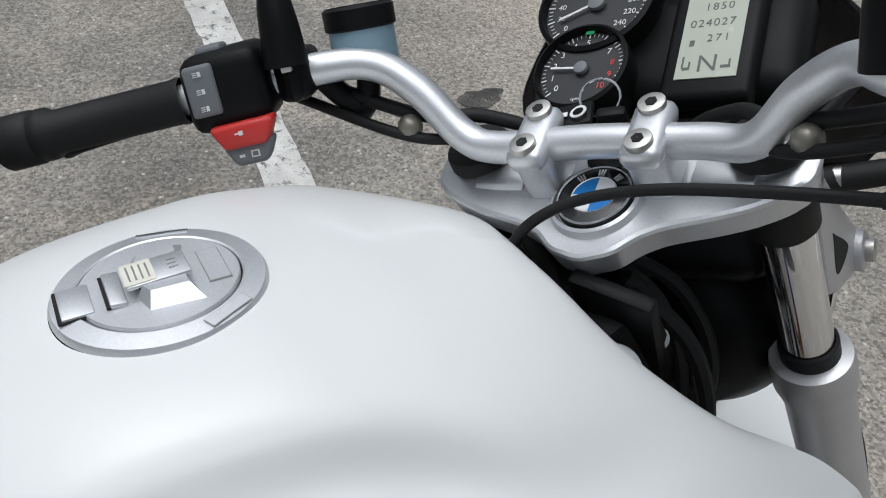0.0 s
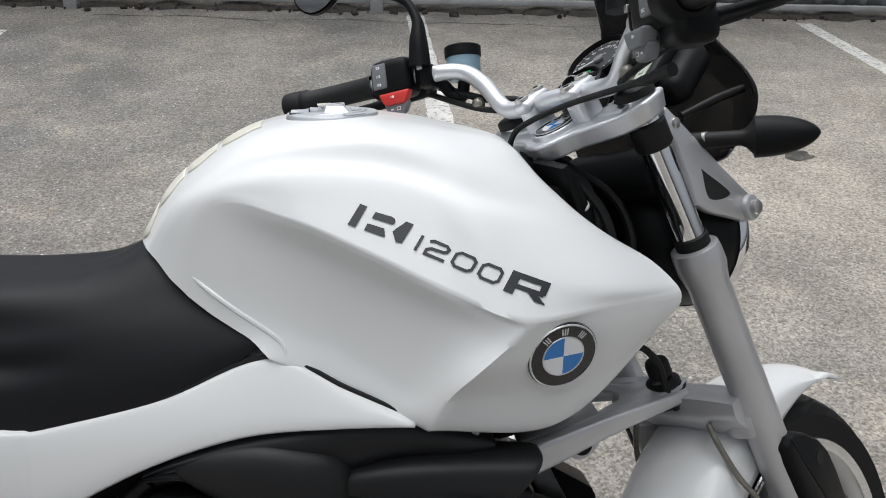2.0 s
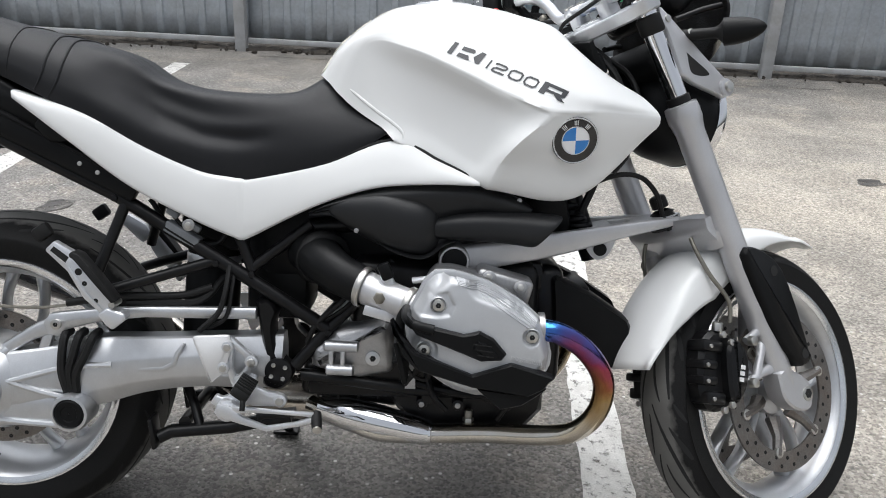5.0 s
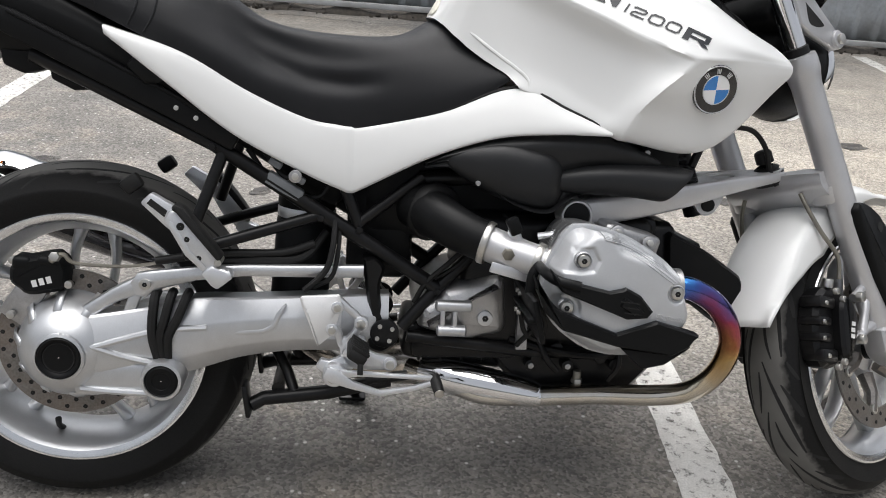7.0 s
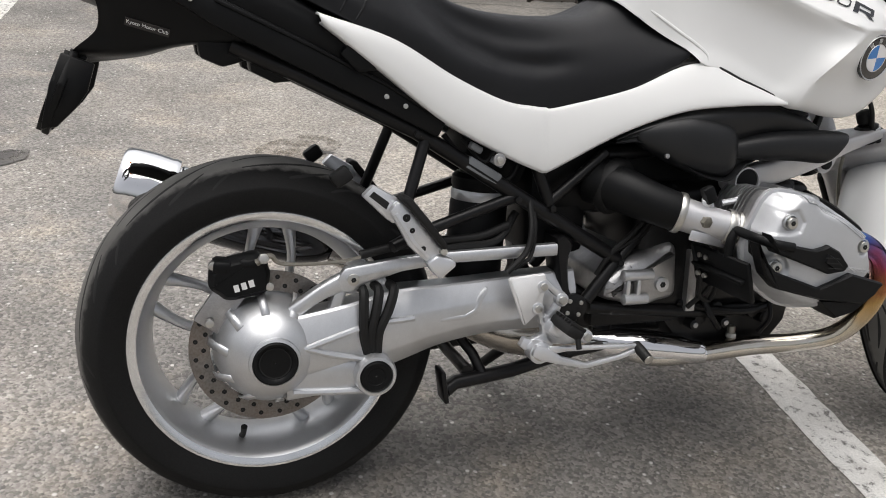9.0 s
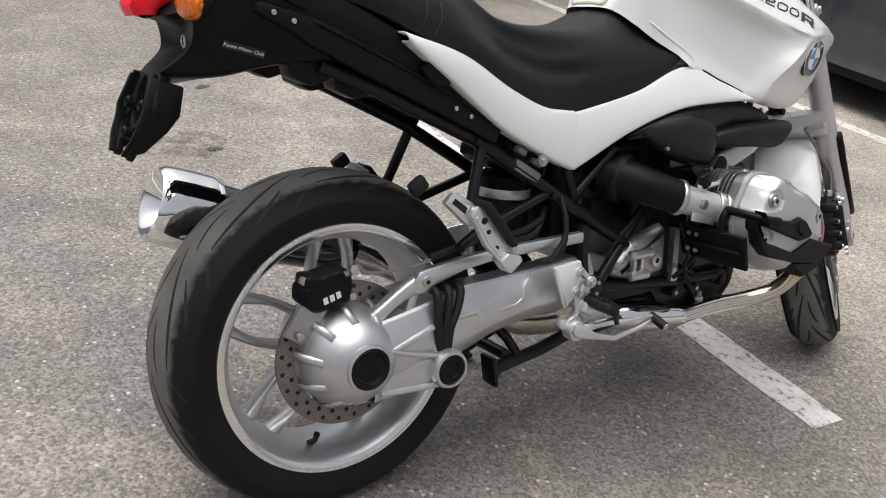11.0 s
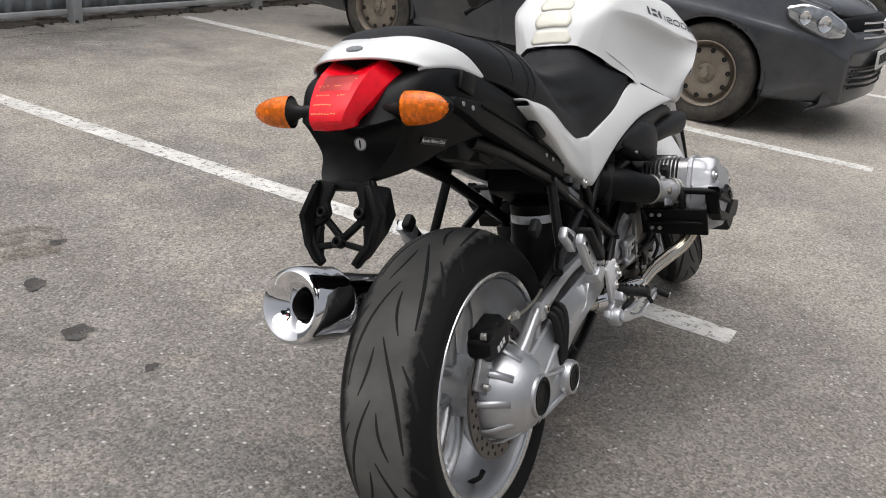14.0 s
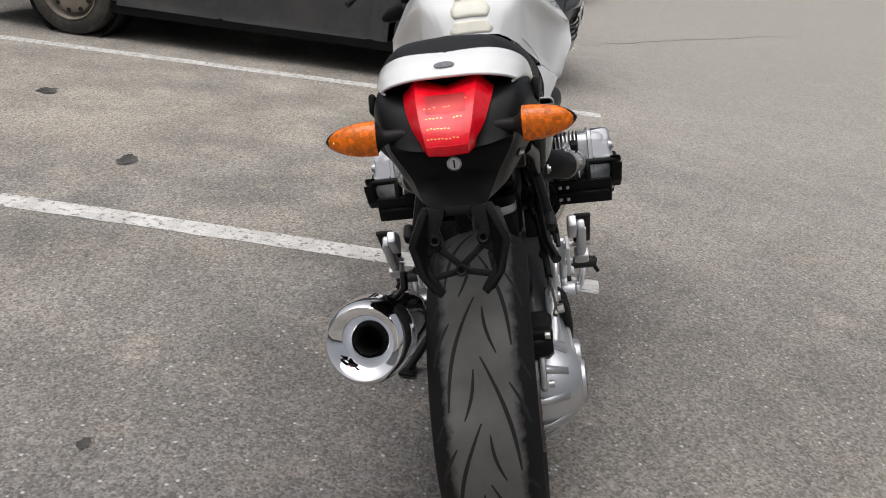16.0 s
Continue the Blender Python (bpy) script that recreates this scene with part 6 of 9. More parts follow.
part("plug_socket", lathe(bmesh.new(), [(0.006, 0), (0.006, 0.0008), (0.0005, 0.0008)], (0.728, -0.146, 0.380), (0, -1, 0), 6), GROOVE, gear)
for z, x0, x1 in ((0.404, 0.636, 0.702), (0.358, 0.640, 0.694)):
    tube(bm := bmesh.new(), [(x0, -0.152, z), (x0 + 0.003, -0.152, z), (x1 - 0.003, -0.152, z), (x1, -0.152, z)], [0.006, 0.0105, 0.0105, 0.006], 16)
    part("rib_boss", bm, SILVER, gear)
for x in (0.650, 0.672):
    part("strut", block((0.009, 0.014, 0.05), (x, -0.150, 0.381), bevel=0.003), SILVER, gear)
part("gear_flange", pillow([(0.79, 0.44), (0.805, 0.44), (0.81, 0.32), (0.79, 0.32)], (-0.135, 0.135), (0, 0)), CAST, gear)
part("lower_housing", block((0.20, 0.22, 0.05), (0.70, 0, 0.315), bevel=0.012), BLACK, gear)
tube(bm := bmesh.new(), [(0.59, -0.115, 0.335), (0.70, -0.118, 0.325), (0.82, -0.118, 0.312), (0.98, -0.115, 0.31)], 0.012, 10)
part("lower_frame_rail", bm, BLACK, bike)

COVER = rounded([(0.797, 0.500), (0.815, 0.545), (0.828, 0.570), (0.849, 0.582), (0.905, 0.572), (0.960, 0.548), (1.010, 0.514), (1.028, 0.490), (1.036, 0.462), (1.043, 0.432), (1.030, 0.404), (0.995, 0.378), (0.955, 0.367), (0.897, 0.368), (0.848, 0.392), (0.808, 0.430), (0.794, 0.470)], 0.3, 264)
FACE = [(0.812, 0.512), (0.829, 0.543), (0.864, 0.577), (0.893, 0.573), (0.910, 0.550), (0.964, 0.532), (1.010, 0.503), (1.029, 0.448), (1.024, 0.432), (0.985, 0.400), (0.900, 0.386), (0.850, 0.405), (0.814, 0.450)]
POCKET = [(0.806, 0.514), (0.834, 0.552), (0.862, 0.556), (0.874, 0.534), (0.866, 0.516), (0.844, 0.512)]


def inside(p, poly):
    """Distances from points to an outline, positive inside it."""
    o = np.array(poly, float)
    a, b = o[None], np.roll(o, -1, 0)[None]
    q, d = p[:, None] - a, b - a
    t = np.clip((q * d).sum(2) / ((d * d).sum(2) + 1e-12), 0, 1)
    far = np.sqrt((((q - d * t[..., None]) ** 2).sum(2)).min(1))
    up = (a[..., 1] > p[:, None, 1]) != (b[..., 1] > p[:, None, 1])
    xs = a[..., 0] + (p[:, None, 1] - a[..., 1]) * d[..., 0] / np.where(np.abs(d[..., 1]) < 1e-9, 1e-9, d[..., 1])
    return far * np.where((up & (p[:, None, 0] < xs)).sum(1) % 2 == 1, 1, -1)


def cover_height(p):
    """How far out the valve cover stands at (x, z) points, with its steps rounded off."""
    p = np.array(p, float)
    ways = [(0, 0), (0.0016, 0), (-0.0016, 0), (0, 0.0016), (0, -0.0016), (0.0012, 0.0012), (-0.0012, 0.0012), (0.0012, -0.0012), (-0.0012, -0.0012)]
    return sum(cover_step(p + np.array(w)) for w in ways) / len(ways)


def cover_step(p):
    d, f = inside(p, COVER), inside(p, FACE)
    h = np.interp(d, (0, 0.002, 0.005, 0.010, 0.018, 0.03), (0.280, 0.300, 0.313, 0.323, 0.331, 0.334))
    h = np.maximum(h, np.interp(f, (-0.014, -0.003, 0.001, 0.004, 0.008), (0.28, 0.326, 0.338, 0.342, 0.3434)))
    h -= 0.9 * ((p[:, 0] - 0.918) ** 2 + (p[:, 1] - 0.455) ** 2)
    h -= np.interp(inside(p, POCKET), (-0.0005, 0.0025, 0.008), (0, 0.0038, 0.0045))
    for x, z, r in ((1.003, 0.485, 0.0155), (0.825, 0.457, 0.022)):
        h -= np.interp(r - np.hypot(p[:, 0] - x, p[:, 1] - z), (-0.0005, 0.0022), (0, 0.0065))
    return h


BAND1 = [(0.795, 0.519), (0.809, 0.505), (0.889, 0.489), (0.907, 0.493), (0.915, 0.496), (0.939, 0.484), (0.961, 0.459), (0.953, 0.448), (0.920, 0.445), (0.897, 0.454), (0.812, 0.486), (0.797, 0.506)]
BAND2 = [(0.768, 0.506), (0.777, 0.488), (0.812, 0.455), (0.906, 0.421), (0.970, 0.443), (1.040, 0.423), (1.033, 0.412), (1.026, 0.401), (0.999, 0.387), (0.908, 0.400), (0.817, 0.425), (0.790, 0.450)]
for s in BOTH:
    bm = lathe(bmesh.new(), [(0.062, 0.11), (0.062, 0.26)], (0.915, 0, 0.478), (0, s, 0), 40)
    cyl = part("cylinder", bm, CAST, bike, "finned aluminium cylinder")
    for k in range(9):
        y = s * (0.150 + 0.0105 * k)
        f = 0.95 + 0.006 * k
        o = [((x - 0.915) * f + 0.915, (z - 0.478) * f + 0.478) for x, z in COVER]
        part("cooling_fin", pillow(o[::3], (y, y + s * 0.0035), (0.001, 0.001)), CAST, cyl)
    part("rocker_casting", block((0.105, 0.065, 0.050), (0.962, s * 0.172, 0.538), (0, 14, 0), 0.010, 3), CAST, cyl)
    for x, z in ((0.935, 0.555), (0.992, 0.538)):
        part("casting_lug", disc(bmesh.new(), (x, s * 0.188, z), (0, s, 0.2), 0.012, 0.026, 20, 0.002), CAST, cyl)
        part("casting_bolt", disc(bmesh.new(), (x, s * 0.214, z + 0.005), (0, s, 0.2), 0.0065, 0.006, 6), BOLT, cyl)
    part("under_guard", block((0.010, 0.170, 0.075), (0.786, s * 0.240, 0.428), (0, -14, 0), 0.004), PLASTIC, cyl, "black plastic guard below the cylinder")
    part("guard_rib", block((0.016, 0.150, 0.008), (0.779, s * 0.240, 0.428), (0, -14, 0), 0.003), PLASTIC, cyl)
    for y in (0.185, 0.205):
        for z in (0.412, 0.446):
            part("guard_screw", disc(bmesh.new(), (0.778, s * y, z), (-1, 0, 0), 0.005, 0.006, 12), BOLT, cyl)
    part("head", pillow(COVER[::3], (s * 0.243, s * 0.268), (0.003, 0.003)), CAST, cyl)
    bm = pillow(COVER, (s * 0.268, s * 0.270, s * 0.279, s * 0.281), (-0.001, -0.004, -0.004, 0.0005))
    ctr, edge = np.array((0.918, 0.474)), np.array(COVER)
    rings = [ctr + (edge - ctr) * r for r in np.concatenate([np.linspace(0.02, 0.52, 18), np.linspace(0.53, 0.9995, 58)])]
    grid(bm, [[(q[0], s * hh, q[1]) for q, hh in zip(ring, cover_height(ring))] for ring in rings], wrap_v=True)
    cover = part("valve_cover", bm, COVERPAINT, bike, "silver painted valve cover", angle=40)
    for d in (0.0004, 0.0011, 0.0020, 0.0032, 0.0048, 0.0068, 0.0090):
        top = [(ctr + (q - ctr) * (1 - d / np.linalg.norm(q - ctr) * 1.15)) for q in edge if q[0] > 0.872 and q[1] > 0.505]
        top.sort(key=lambda q: q[0])
        hs = cover_height(top)
        tube(bm := bmesh.new(), [(q[0], s * (hh + 0.0010), q[1] + 0.0008) for q, hh in zip(top, hs)], 0.0013, 6)
        part("cover_rib", bm, COVERPAINT, cover)
    for k in range(5):
        rib = [(0.912 + 0.001 * k, 0.5665 - 0.0042 * k), (0.955 - 0.001 * k, 0.547 - 0.0040 * k), (1.004 - 0.002 * k, 0.5145 - 0.0032 * k)]
        pts = cr(rib, 16)
        tube(bm := bmesh.new(), [(q[0], s * (hh + 0.0004), q[1]) for q, hh in zip(pts, cover_height(pts))], 0.0011, 6)
        part("cover_rib", bm, COVERPAINT, cover)
    part("guard_band", pillow(BAND1, (s * 0.325, s * 0.349, s * 0.353), (0, 0, 0.003)), PLASTIC, cover, "black plastic cover guard", angle=25)
    part("guard_inset", pillow([(0.912, 0.483), (0.928, 0.476), (0.948, 0.457), (0.928, 0.452), (0.905, 0.468)], (s * 0.352, s * 0.357), (0, 0.003)), PLASTIC, cover, angle=25)
    for k in range(3):
        part("guard_groove", flatbar([(0.905 + 0.004 * k, 0.476 - 0.009 * k), (0.936 + 0.002 * k, 0.473 - 0.009 * k)], 0.0016, s * 0.3565, s * 0.3578, 0), GROOVE, cover)
    part("guard_bar", pillow(BAND2, (s * 0.322, s * 0.330, s * 0.350, s * 0.354), (0.004, 0, 0, 0.003)), PLASTIC, cover, angle=25)
    for pts in ([(0.840, 0.352, 0.496), (0.808, 0.345, 0.502), (0.794, 0.315, 0.506), (0.792, 0.262, 0.508)], [(0.792, 0.262, 0.508), (0.782, 0.262, 0.49), (0.780, 0.262, 0.46)]):
        tube(bm := bmesh.new(), [(x, s * y, z) for x, y, z in pts], 0.0085, 10, 14)
        part("guard_wrap", bm, PLASTIC, cover)
    part("lower_shroud", pillow([(0.915, 0.398), (0.998, 0.390), (1.030, 0.404), (1.026, 0.392), (0.992, 0.368), (0.955, 0.360)], (s * 0.262, s * 0.300, s * 0.340, s * 0.346), (0.004, 0.0, 0.0, 0.004)), PLASTIC, cover)
    for x, z, y in ((0.846, 0.534, 0.3300), (1.003, 0.486, 0.3300), (0.825, 0.457, 0.3290), (0.985, 0.411, 0.340)):
        part("bolt_seat", lathe(bmesh.new(), [(0.0145, -0.004), (0.014, 0.002), (0.0125, 0.003), (0.0115, 0.002)], (x, s * y, z), (0, s, 0), 28), SILVER, cover)
        part("cover_bolt", disc(bmesh.new(), (x, s * y, z), (0, s, 0), 0.0098, 0.008, 24), BOLT, cover)
        part("bolt_socket", lathe(bmesh.new(), [(0.0048, 0), (0.0048, 0.0005), (0.0005, 0.0005)], (x, s * (y + 0.008), z), (0, s, 0), 6), GROOVE, cover)
    if s < 0:
        part("cover_writing", words("magnesium", 0.0125, pose(0.995, -0.3392, 0.443, 90, 12, 8), 0.0004), ALU, cover)
    # intake
    tube(bm := bmesh.new(), [(0.600, s * 0.090, 0.575), (0.635, s * 0.145, 0.560), (0.67, s * 0.178, 0.545), (0.715, s * 0.200, 0.529)], [0.046, 0.041, 0.037, 0.0345], 28, 16)
    part("intake_hose", bm, PLASTIC, bike, "black plastic intake pipe")
    part("intake_boot", lathe(bmesh.new(), [(0.040, -0.01), (0.052, -0.006), (0.054, 0.006), (0.050, 0.014), (0.040, 0.018)], (0.625, s * 0.112, 0.566), (0.5, s * 0.85, -0.2), 36), RUBBER, bike)
    tube(bm := bmesh.new(), [(0.700, s * 0.193, 0.534), (0.735, s * 0.208, 0.523), (0.775, s * 0.222, 0.512), (0.815, s * 0.235, 0.502)], [0.031, 0.030, 0.0285, 0.028], 28)
    tb = part("throttle_body", bm, FORK, bike, "cast aluminium throttle body")
    ax3 = Vector((0.115, s * 0.042, -0.032)).normalized()
    for at, r in (((0.712, s * 0.199, 0.530), 0.0362), ((0.796, s * 0.229, 0.507), 0.0315), ((0.812, s * 0.234, 0.503), 0.0315)):
        part("hose_clamp", lathe(bmesh.new(), [(r - 0.002, -0.006), (r, -0.006), (r + 0.0012, -0.004), (r + 0.0012, 0.004), (r, 0.006), (r - 0.002, 0.006)], at, ax3, 40, closed=True), BOLT, tb)
    part("throttle_screw", disc(bmesh.new(), (0.742, s * 0.233, 0.521), (0.1, s, -0.1), 0.0105, 0.014, 6), BRASS, tb)
    part("injector", disc(bmesh.new(), (0.765, s * 0.215, 0.530), (-0.4, s * 0.3, 0.85), 0.010, 0.035, 16), ALU, tb)
    part("injector_plug", block((0.022, 0.018, 0.03), (0.752, s * 0.228, 0.566), (0, -25, 0), 0.004), PLASTIC, tb)
    part("throttle_bracket", block((0.075, 0.004, 0.018), (0.752, s * 0.236, 0.488), (0, 14, 0), 0.002), ALU, tb)
    tube(bm := bmesh.new(), [(0.80, s * 0.20, 0.545), (0.83, s * 0.21, 0.552), (0.86, s * 0.205, 0.56)], 0.006, 8)
    part("fuel_pipe", bm, ALU, tb)
    # exhaust header
    pts = [(1.005, s * 0.268, 0.482), (1.055, s * 0.272, 0.478), (1.108, s * 0.262, 0.445), (1.146, s * 0.240, 0.385), (1.146, s * 0.212, 0.318), (1.112, s * 0.182, 0.265), (1.050, s * 0.152, 0.243), (0.95, s * 0.130, 0.235), (0.84, s * 0.125, 0.228), (0.745, s * 0.120, 0.226), (0.68, s * 0.095, 0.238), (0.60, s * 0.05, 0.25)]
    hd = bmesh.new()
    tube(hd, pts, 0.0195, 20, 70)
    part("exhaust_header", hd, HEATED, bike, "stainless exhaust header with blue heat tint")
    part("header_joint", lathe(bmesh.new(), [(0.019, -0.009), (0.0225, -0.007), (0.0225, 0.007), (0.019, 0.009)], (0.835, s * 0.1248, 0.228), (1, 0, 0.02), 28), CHROME, bike)
    part("header_flange", disc(bmesh.new(), (1.030, s * 0.268, 0.482), (-1, 0, 0), 0.030, 0.01, 24), CAST, cyl)
    tube(bm := bmesh.new(), [(0.842, s * 0.1245, 0.2285), (0.825, s * 0.1235, 0.231), (0.76, s * 0.112, 0.240), (0.69, s * 0.092, 0.247), (0.63, s * 0.06, 0.250)], [0.0205, 0.025, 0.031, 0.033, 0.030], 28, 24)
    part("collector_pipe", bm, CHROME, bike, "polished exhaust collector pipe")
tube(bm := bmesh.new(), [(0.66, 0.0, 0.255), (0.50, 0.03, 0.25), (0.36, 0.09, 0.29), (0.24, 0.145, 0.36), (0.16, 0.17, 0.40)], [0.055, 0.050, 0.030, 0.028, 0.030], 24, 24)
part("exhaust_collector", bm, STEEL, bike, "stainless exhaust collector under the engine")

# -- muffler on the left --
m0, m1 = np.array((0.16, 0.172, 0.405)), np.array((-0.240, 0.187, 0.541))
md = (m1 - m0) / np.linalg.norm(m1 - m0)
ML = float(np.linalg.norm(m1 - m0))
BLACKCHROME = surf("dark_chrome", (0.10, 0.10, 0.105), 0.08, metal=1.0, vary=0.1)
bm = lathe(bmesh.new(), [(0.028, 0), (0.045, 0.03), (0.056, 0.07), (0.062, 0.16), (0.064, ML - 0.10)], m0, md, 48)
muf = part("muffler", bm, BLACKCHROME, bike, "dark chrome muffler with a polished end cap")
bm = lathe(bmesh.new(), [(0.066, ML - 0.100), (0.0735, ML - 0.096), (0.0750, ML - 0.088), (0.0735, ML - 0.080), (0.0745, ML - 0.050), (0.072, ML - 0.015), (0.068, ML), (0.062, ML + 0.005), (0.054, ML + 0.002), (0.042, ML - 0.012), (0.029, ML - 0.024), (0.0245, ML - 0.032)], m0, md, 56)
part("end_cap", bm, CHROME, muf, "polished chrome end cap")
bm = lathe(bmesh.new(), [(0.0245, ML - 0.031), (0.024, ML - 0.15), (0.001, ML - 0.15)], m0, md, 32)
part("outlet", bm, surf("soot", (0.012, 0.011, 0.010), 0.8), muf)
bm = lathe(bmesh.new(), [(0.0645, ML - 0.112), (0.0665, ML - 0.110), (0.0665, ML - 0.104), (0.0645, ML - 0.102)], m0, md, 48)
part("cap_seam", bm, CHROME, muf)
part("muffler_hanger", block((0.03, 0.012, 0.09), (0.10, 0.165, 0.475), (0, 20, 0), 0.004), BLACK, bike)

# -- swingarm and final drive --
def ring_at(c, hy, hz, up, n=28, p=0.62):
    return [(c[0], c[1] + hy * math.copysign(abs(math.cos(t)) ** p, math.cos(t)), c[2] + hz * math.copysign(abs(math.sin(t)) ** p, math.sin(t)) + up * math.cos(t)) for t in np.arange(n) * 2 * math.pi / n]


bm = bmesh.new()
keys = [((0.555, -0.095, 0.362), 0.036, 0.050), ((0.50, -0.100, 0.358), 0.038, 0.053), ((0.40, -0.108, 0.357), 0.040, 0.050), ((0.30, -0.112, 0.348), 0.040, 0.054), ((0.21, -0.114, 0.332), 0.042, 0.066), ((0.12, -0.118, 0.312), 0.044, 0.066), ((0.03, -0.125, 0.302), 0.044, 0.062)]
ks = cr([(*c, a, b) for c, a, b in keys], 36)
facets = [(1, 0.30), (0.60, 0.94), (0.48, 1), (-0.48, 1), (-0.60, 0.94), (-0.97, 0.36), (-1, 0.26), (-1, -0.42), (-0.94, -0.54), (-0.5, -1), (0.5, -1), (1, -0.45)]
v = grid(bm, [[(k[0], k[1] + k[3] * a, k[2] + k[4] * b) for a, b in facets] for k in ks], wrap_v=True)
bm.faces.new(v[0]), bm.faces.new(v[-1][::-1])
arm = part("swingarm", bm, SILVER, bike, "silver cast single-sided swingarm with shaft drive", angle=30)
part("arm_facet", flatbar([(0.10, 0.326), (0.22, 0.338), (0.335, 0.346), (0.354, 0.356), (0.362, 0.378), (0.374, 0.396)], [0.004, 0.008, 0.009, 0.010, 0.009, 0.004], -0.140, -0.1525, 0.002), SILVER, arm)
bm = lathe(bmesh.new(), [(0.080, 0.055), (0.093, 0.062), (0.095, 0.080), (0.092, 0.105), (0.086, 0.128), (0.074, 0.150), (0.060, 0.166), (0.047, 0.174), (0.043, 0.176), (0.042, 0.182), (0.0375, 0.184), (0.036, 0.178)], RC, (0, -1, 0), 72)
fd = part("final_drive", bm, SILVER, arm, "silver bevel drive housing")
part("drive_cap", lathe(bmesh.new(), [(0.0372, 0.170), (0.0372, 0.182), (0.034, 0.185), (0.030, 0.184), (0.027, 0.180), (0.001, 0.180)], RC, (0, -1, 0), 48), PLASTIC, arm)
part("drive_cap_groove", lathe(bmesh.new(), [(0.0275, 0.1795), (0.026, 0.1812), (0.0245, 0.1805)], RC, (0, -1, 0), 48), GROOVE, arm)
for k in range(7):
    a = math.radians(62 + 36 * k)
    d = np.array((math.cos(a), 0, math.sin(a)))
    bm = bmesh.new()
    w = np.cross(d, (0, 1, 0)) * 0.0070
    p = [np.array(RC) + d * r + (0, -y, 0) for r, y in ((0.082, 0.062), (0.101, 0.066), (0.101, 0.098), (0.096, 0.112), (0.074, 0.150))]
    v = grid(bm, [[q + w for q in p], [q - w for q in p]])
    grid(bm, [[p[i] + w, p[i] - w] for i in range(5)])
    bmesh.ops.remove_doubles(bm, verts=bm.verts, dist=1e-5)
    part("housing_fin", bm, SILVER, arm, solid=0.003, angle=30)
# paralever lug and its web
PV = np.array((0.168, -0.15, 0.262))
part("arm_lug", lathe(bmesh.new(), [(0.030, -0.03), (0.036, -0.025), (0.037, 0.025), (0.034, 0.033), (0.029, 0.034), (0.028, 0.030)], PV, (0, -1, 0), 40), SILVER, arm)
part("lug_cap", lathe(bmesh.new(), [(0.0285, 0.0), (0.0285, 0.031), (0.024, 0.034), (0.016, 0.033), (0.015, 0.0315), (0.001, 0.0315)], PV, (0, -1, 0), 36), PLASTIC, arm)
bm = bmesh.new()
w = cr([(0.02, -0.150, 0.262, 0.014, 0.040), (0.08, -0.152, 0.258, 0.012, 0.030), (0.15, -0.154, 0.262, 0.012, 0.028)], 14)
v = grid(bm, [ring_at(k[:3], k[3], k[4], 0, 20) for k in w], wrap_v=True)
part("web", bm, SILVER, arm)
for p in ([(0.045, -0.166, 0.318), (0.10, -0.165, 0.300), (0.15, -0.168, 0.290)], [(0.03, -0.165, 0.240), (0.09, -0.166, 0.236), (0.15, -0.168, 0.234)], [(0.05, -0.166, 0.315), (0.16, -0.158, 0.345), (0.24, -0.154, 0.352)]):
    tube(bm := bmesh.new(), p, 0.006, 8, 14)
    part("web_edge", bm, SILVER, arm)
# torque arm
TA = [(0.118, 0.402), (0.110, 0.425), (0.122, 0.442), (0.145, 0.446), (0.22, 0.456), (0.30, 0.462), (0.507, 0.468), (0.507, 0.447), (0.30, 0.443), (0.22, 0.433), (0.155, 0.414), (0.135, 0.400)]
ta = part("torque_arm", pillow(TA, (-0.125, -0.128, -0.142, -0.145), (0.004, 0, 0, 0.004)), SILVER, bike, "silver torque arm above the swingarm")
bolt(ta, (0.135, -0.144, 0.424), (0, -1, 0), 0.010, 0.006, BOLT, "arm_bolt", False)
part("arm_bolt_socket", lathe(bmesh.new(), [(0.0045, 0), (0.0045, 0.0006), (0.0005, 0.0006)], (0.135, -0.150, 0.424), (0, -1, 0), 6), GROOVE, ta)
bm = bmesh.new()
w = cr([(0.14, -0.13, 0.424, 0.012, 0.020), (0.09, -0.13, 0.405, 0.012, 0.015), (0.045, -0.128, 0.375, 0.013, 0.016), (0.01, -0.122, 0.345, 0.014, 0.022)], 16)
grid(bm, [ring_at(k[:3], k[3], k[4], 0, 18) for k in w], wrap_v=True)
part("torque_link", bm, SILVER, arm)
part("link_post", block((0.02, 0.018, 0.06), (0.11, -0.13, 0.385), (0, 20, 0), 0.005), SILVER, arm)
for k in range(3):
    tube(bm := bmesh.new(), [(0.150 + 0.027 * k, -0.118, 0.405), (0.152 + 0.026 * k, -0.150, 0.402), (0.150 + 0.021 * k, -0.161, 0.37), (0.150 + 0.013 * k, -0.163, 0.335), (0.158 + 0.008 * k, -0.158, 0.296)], 0.0085, 8, 20)
    part("strap", bm, RUBBER, bike, "black rubber strap round the swingarm")
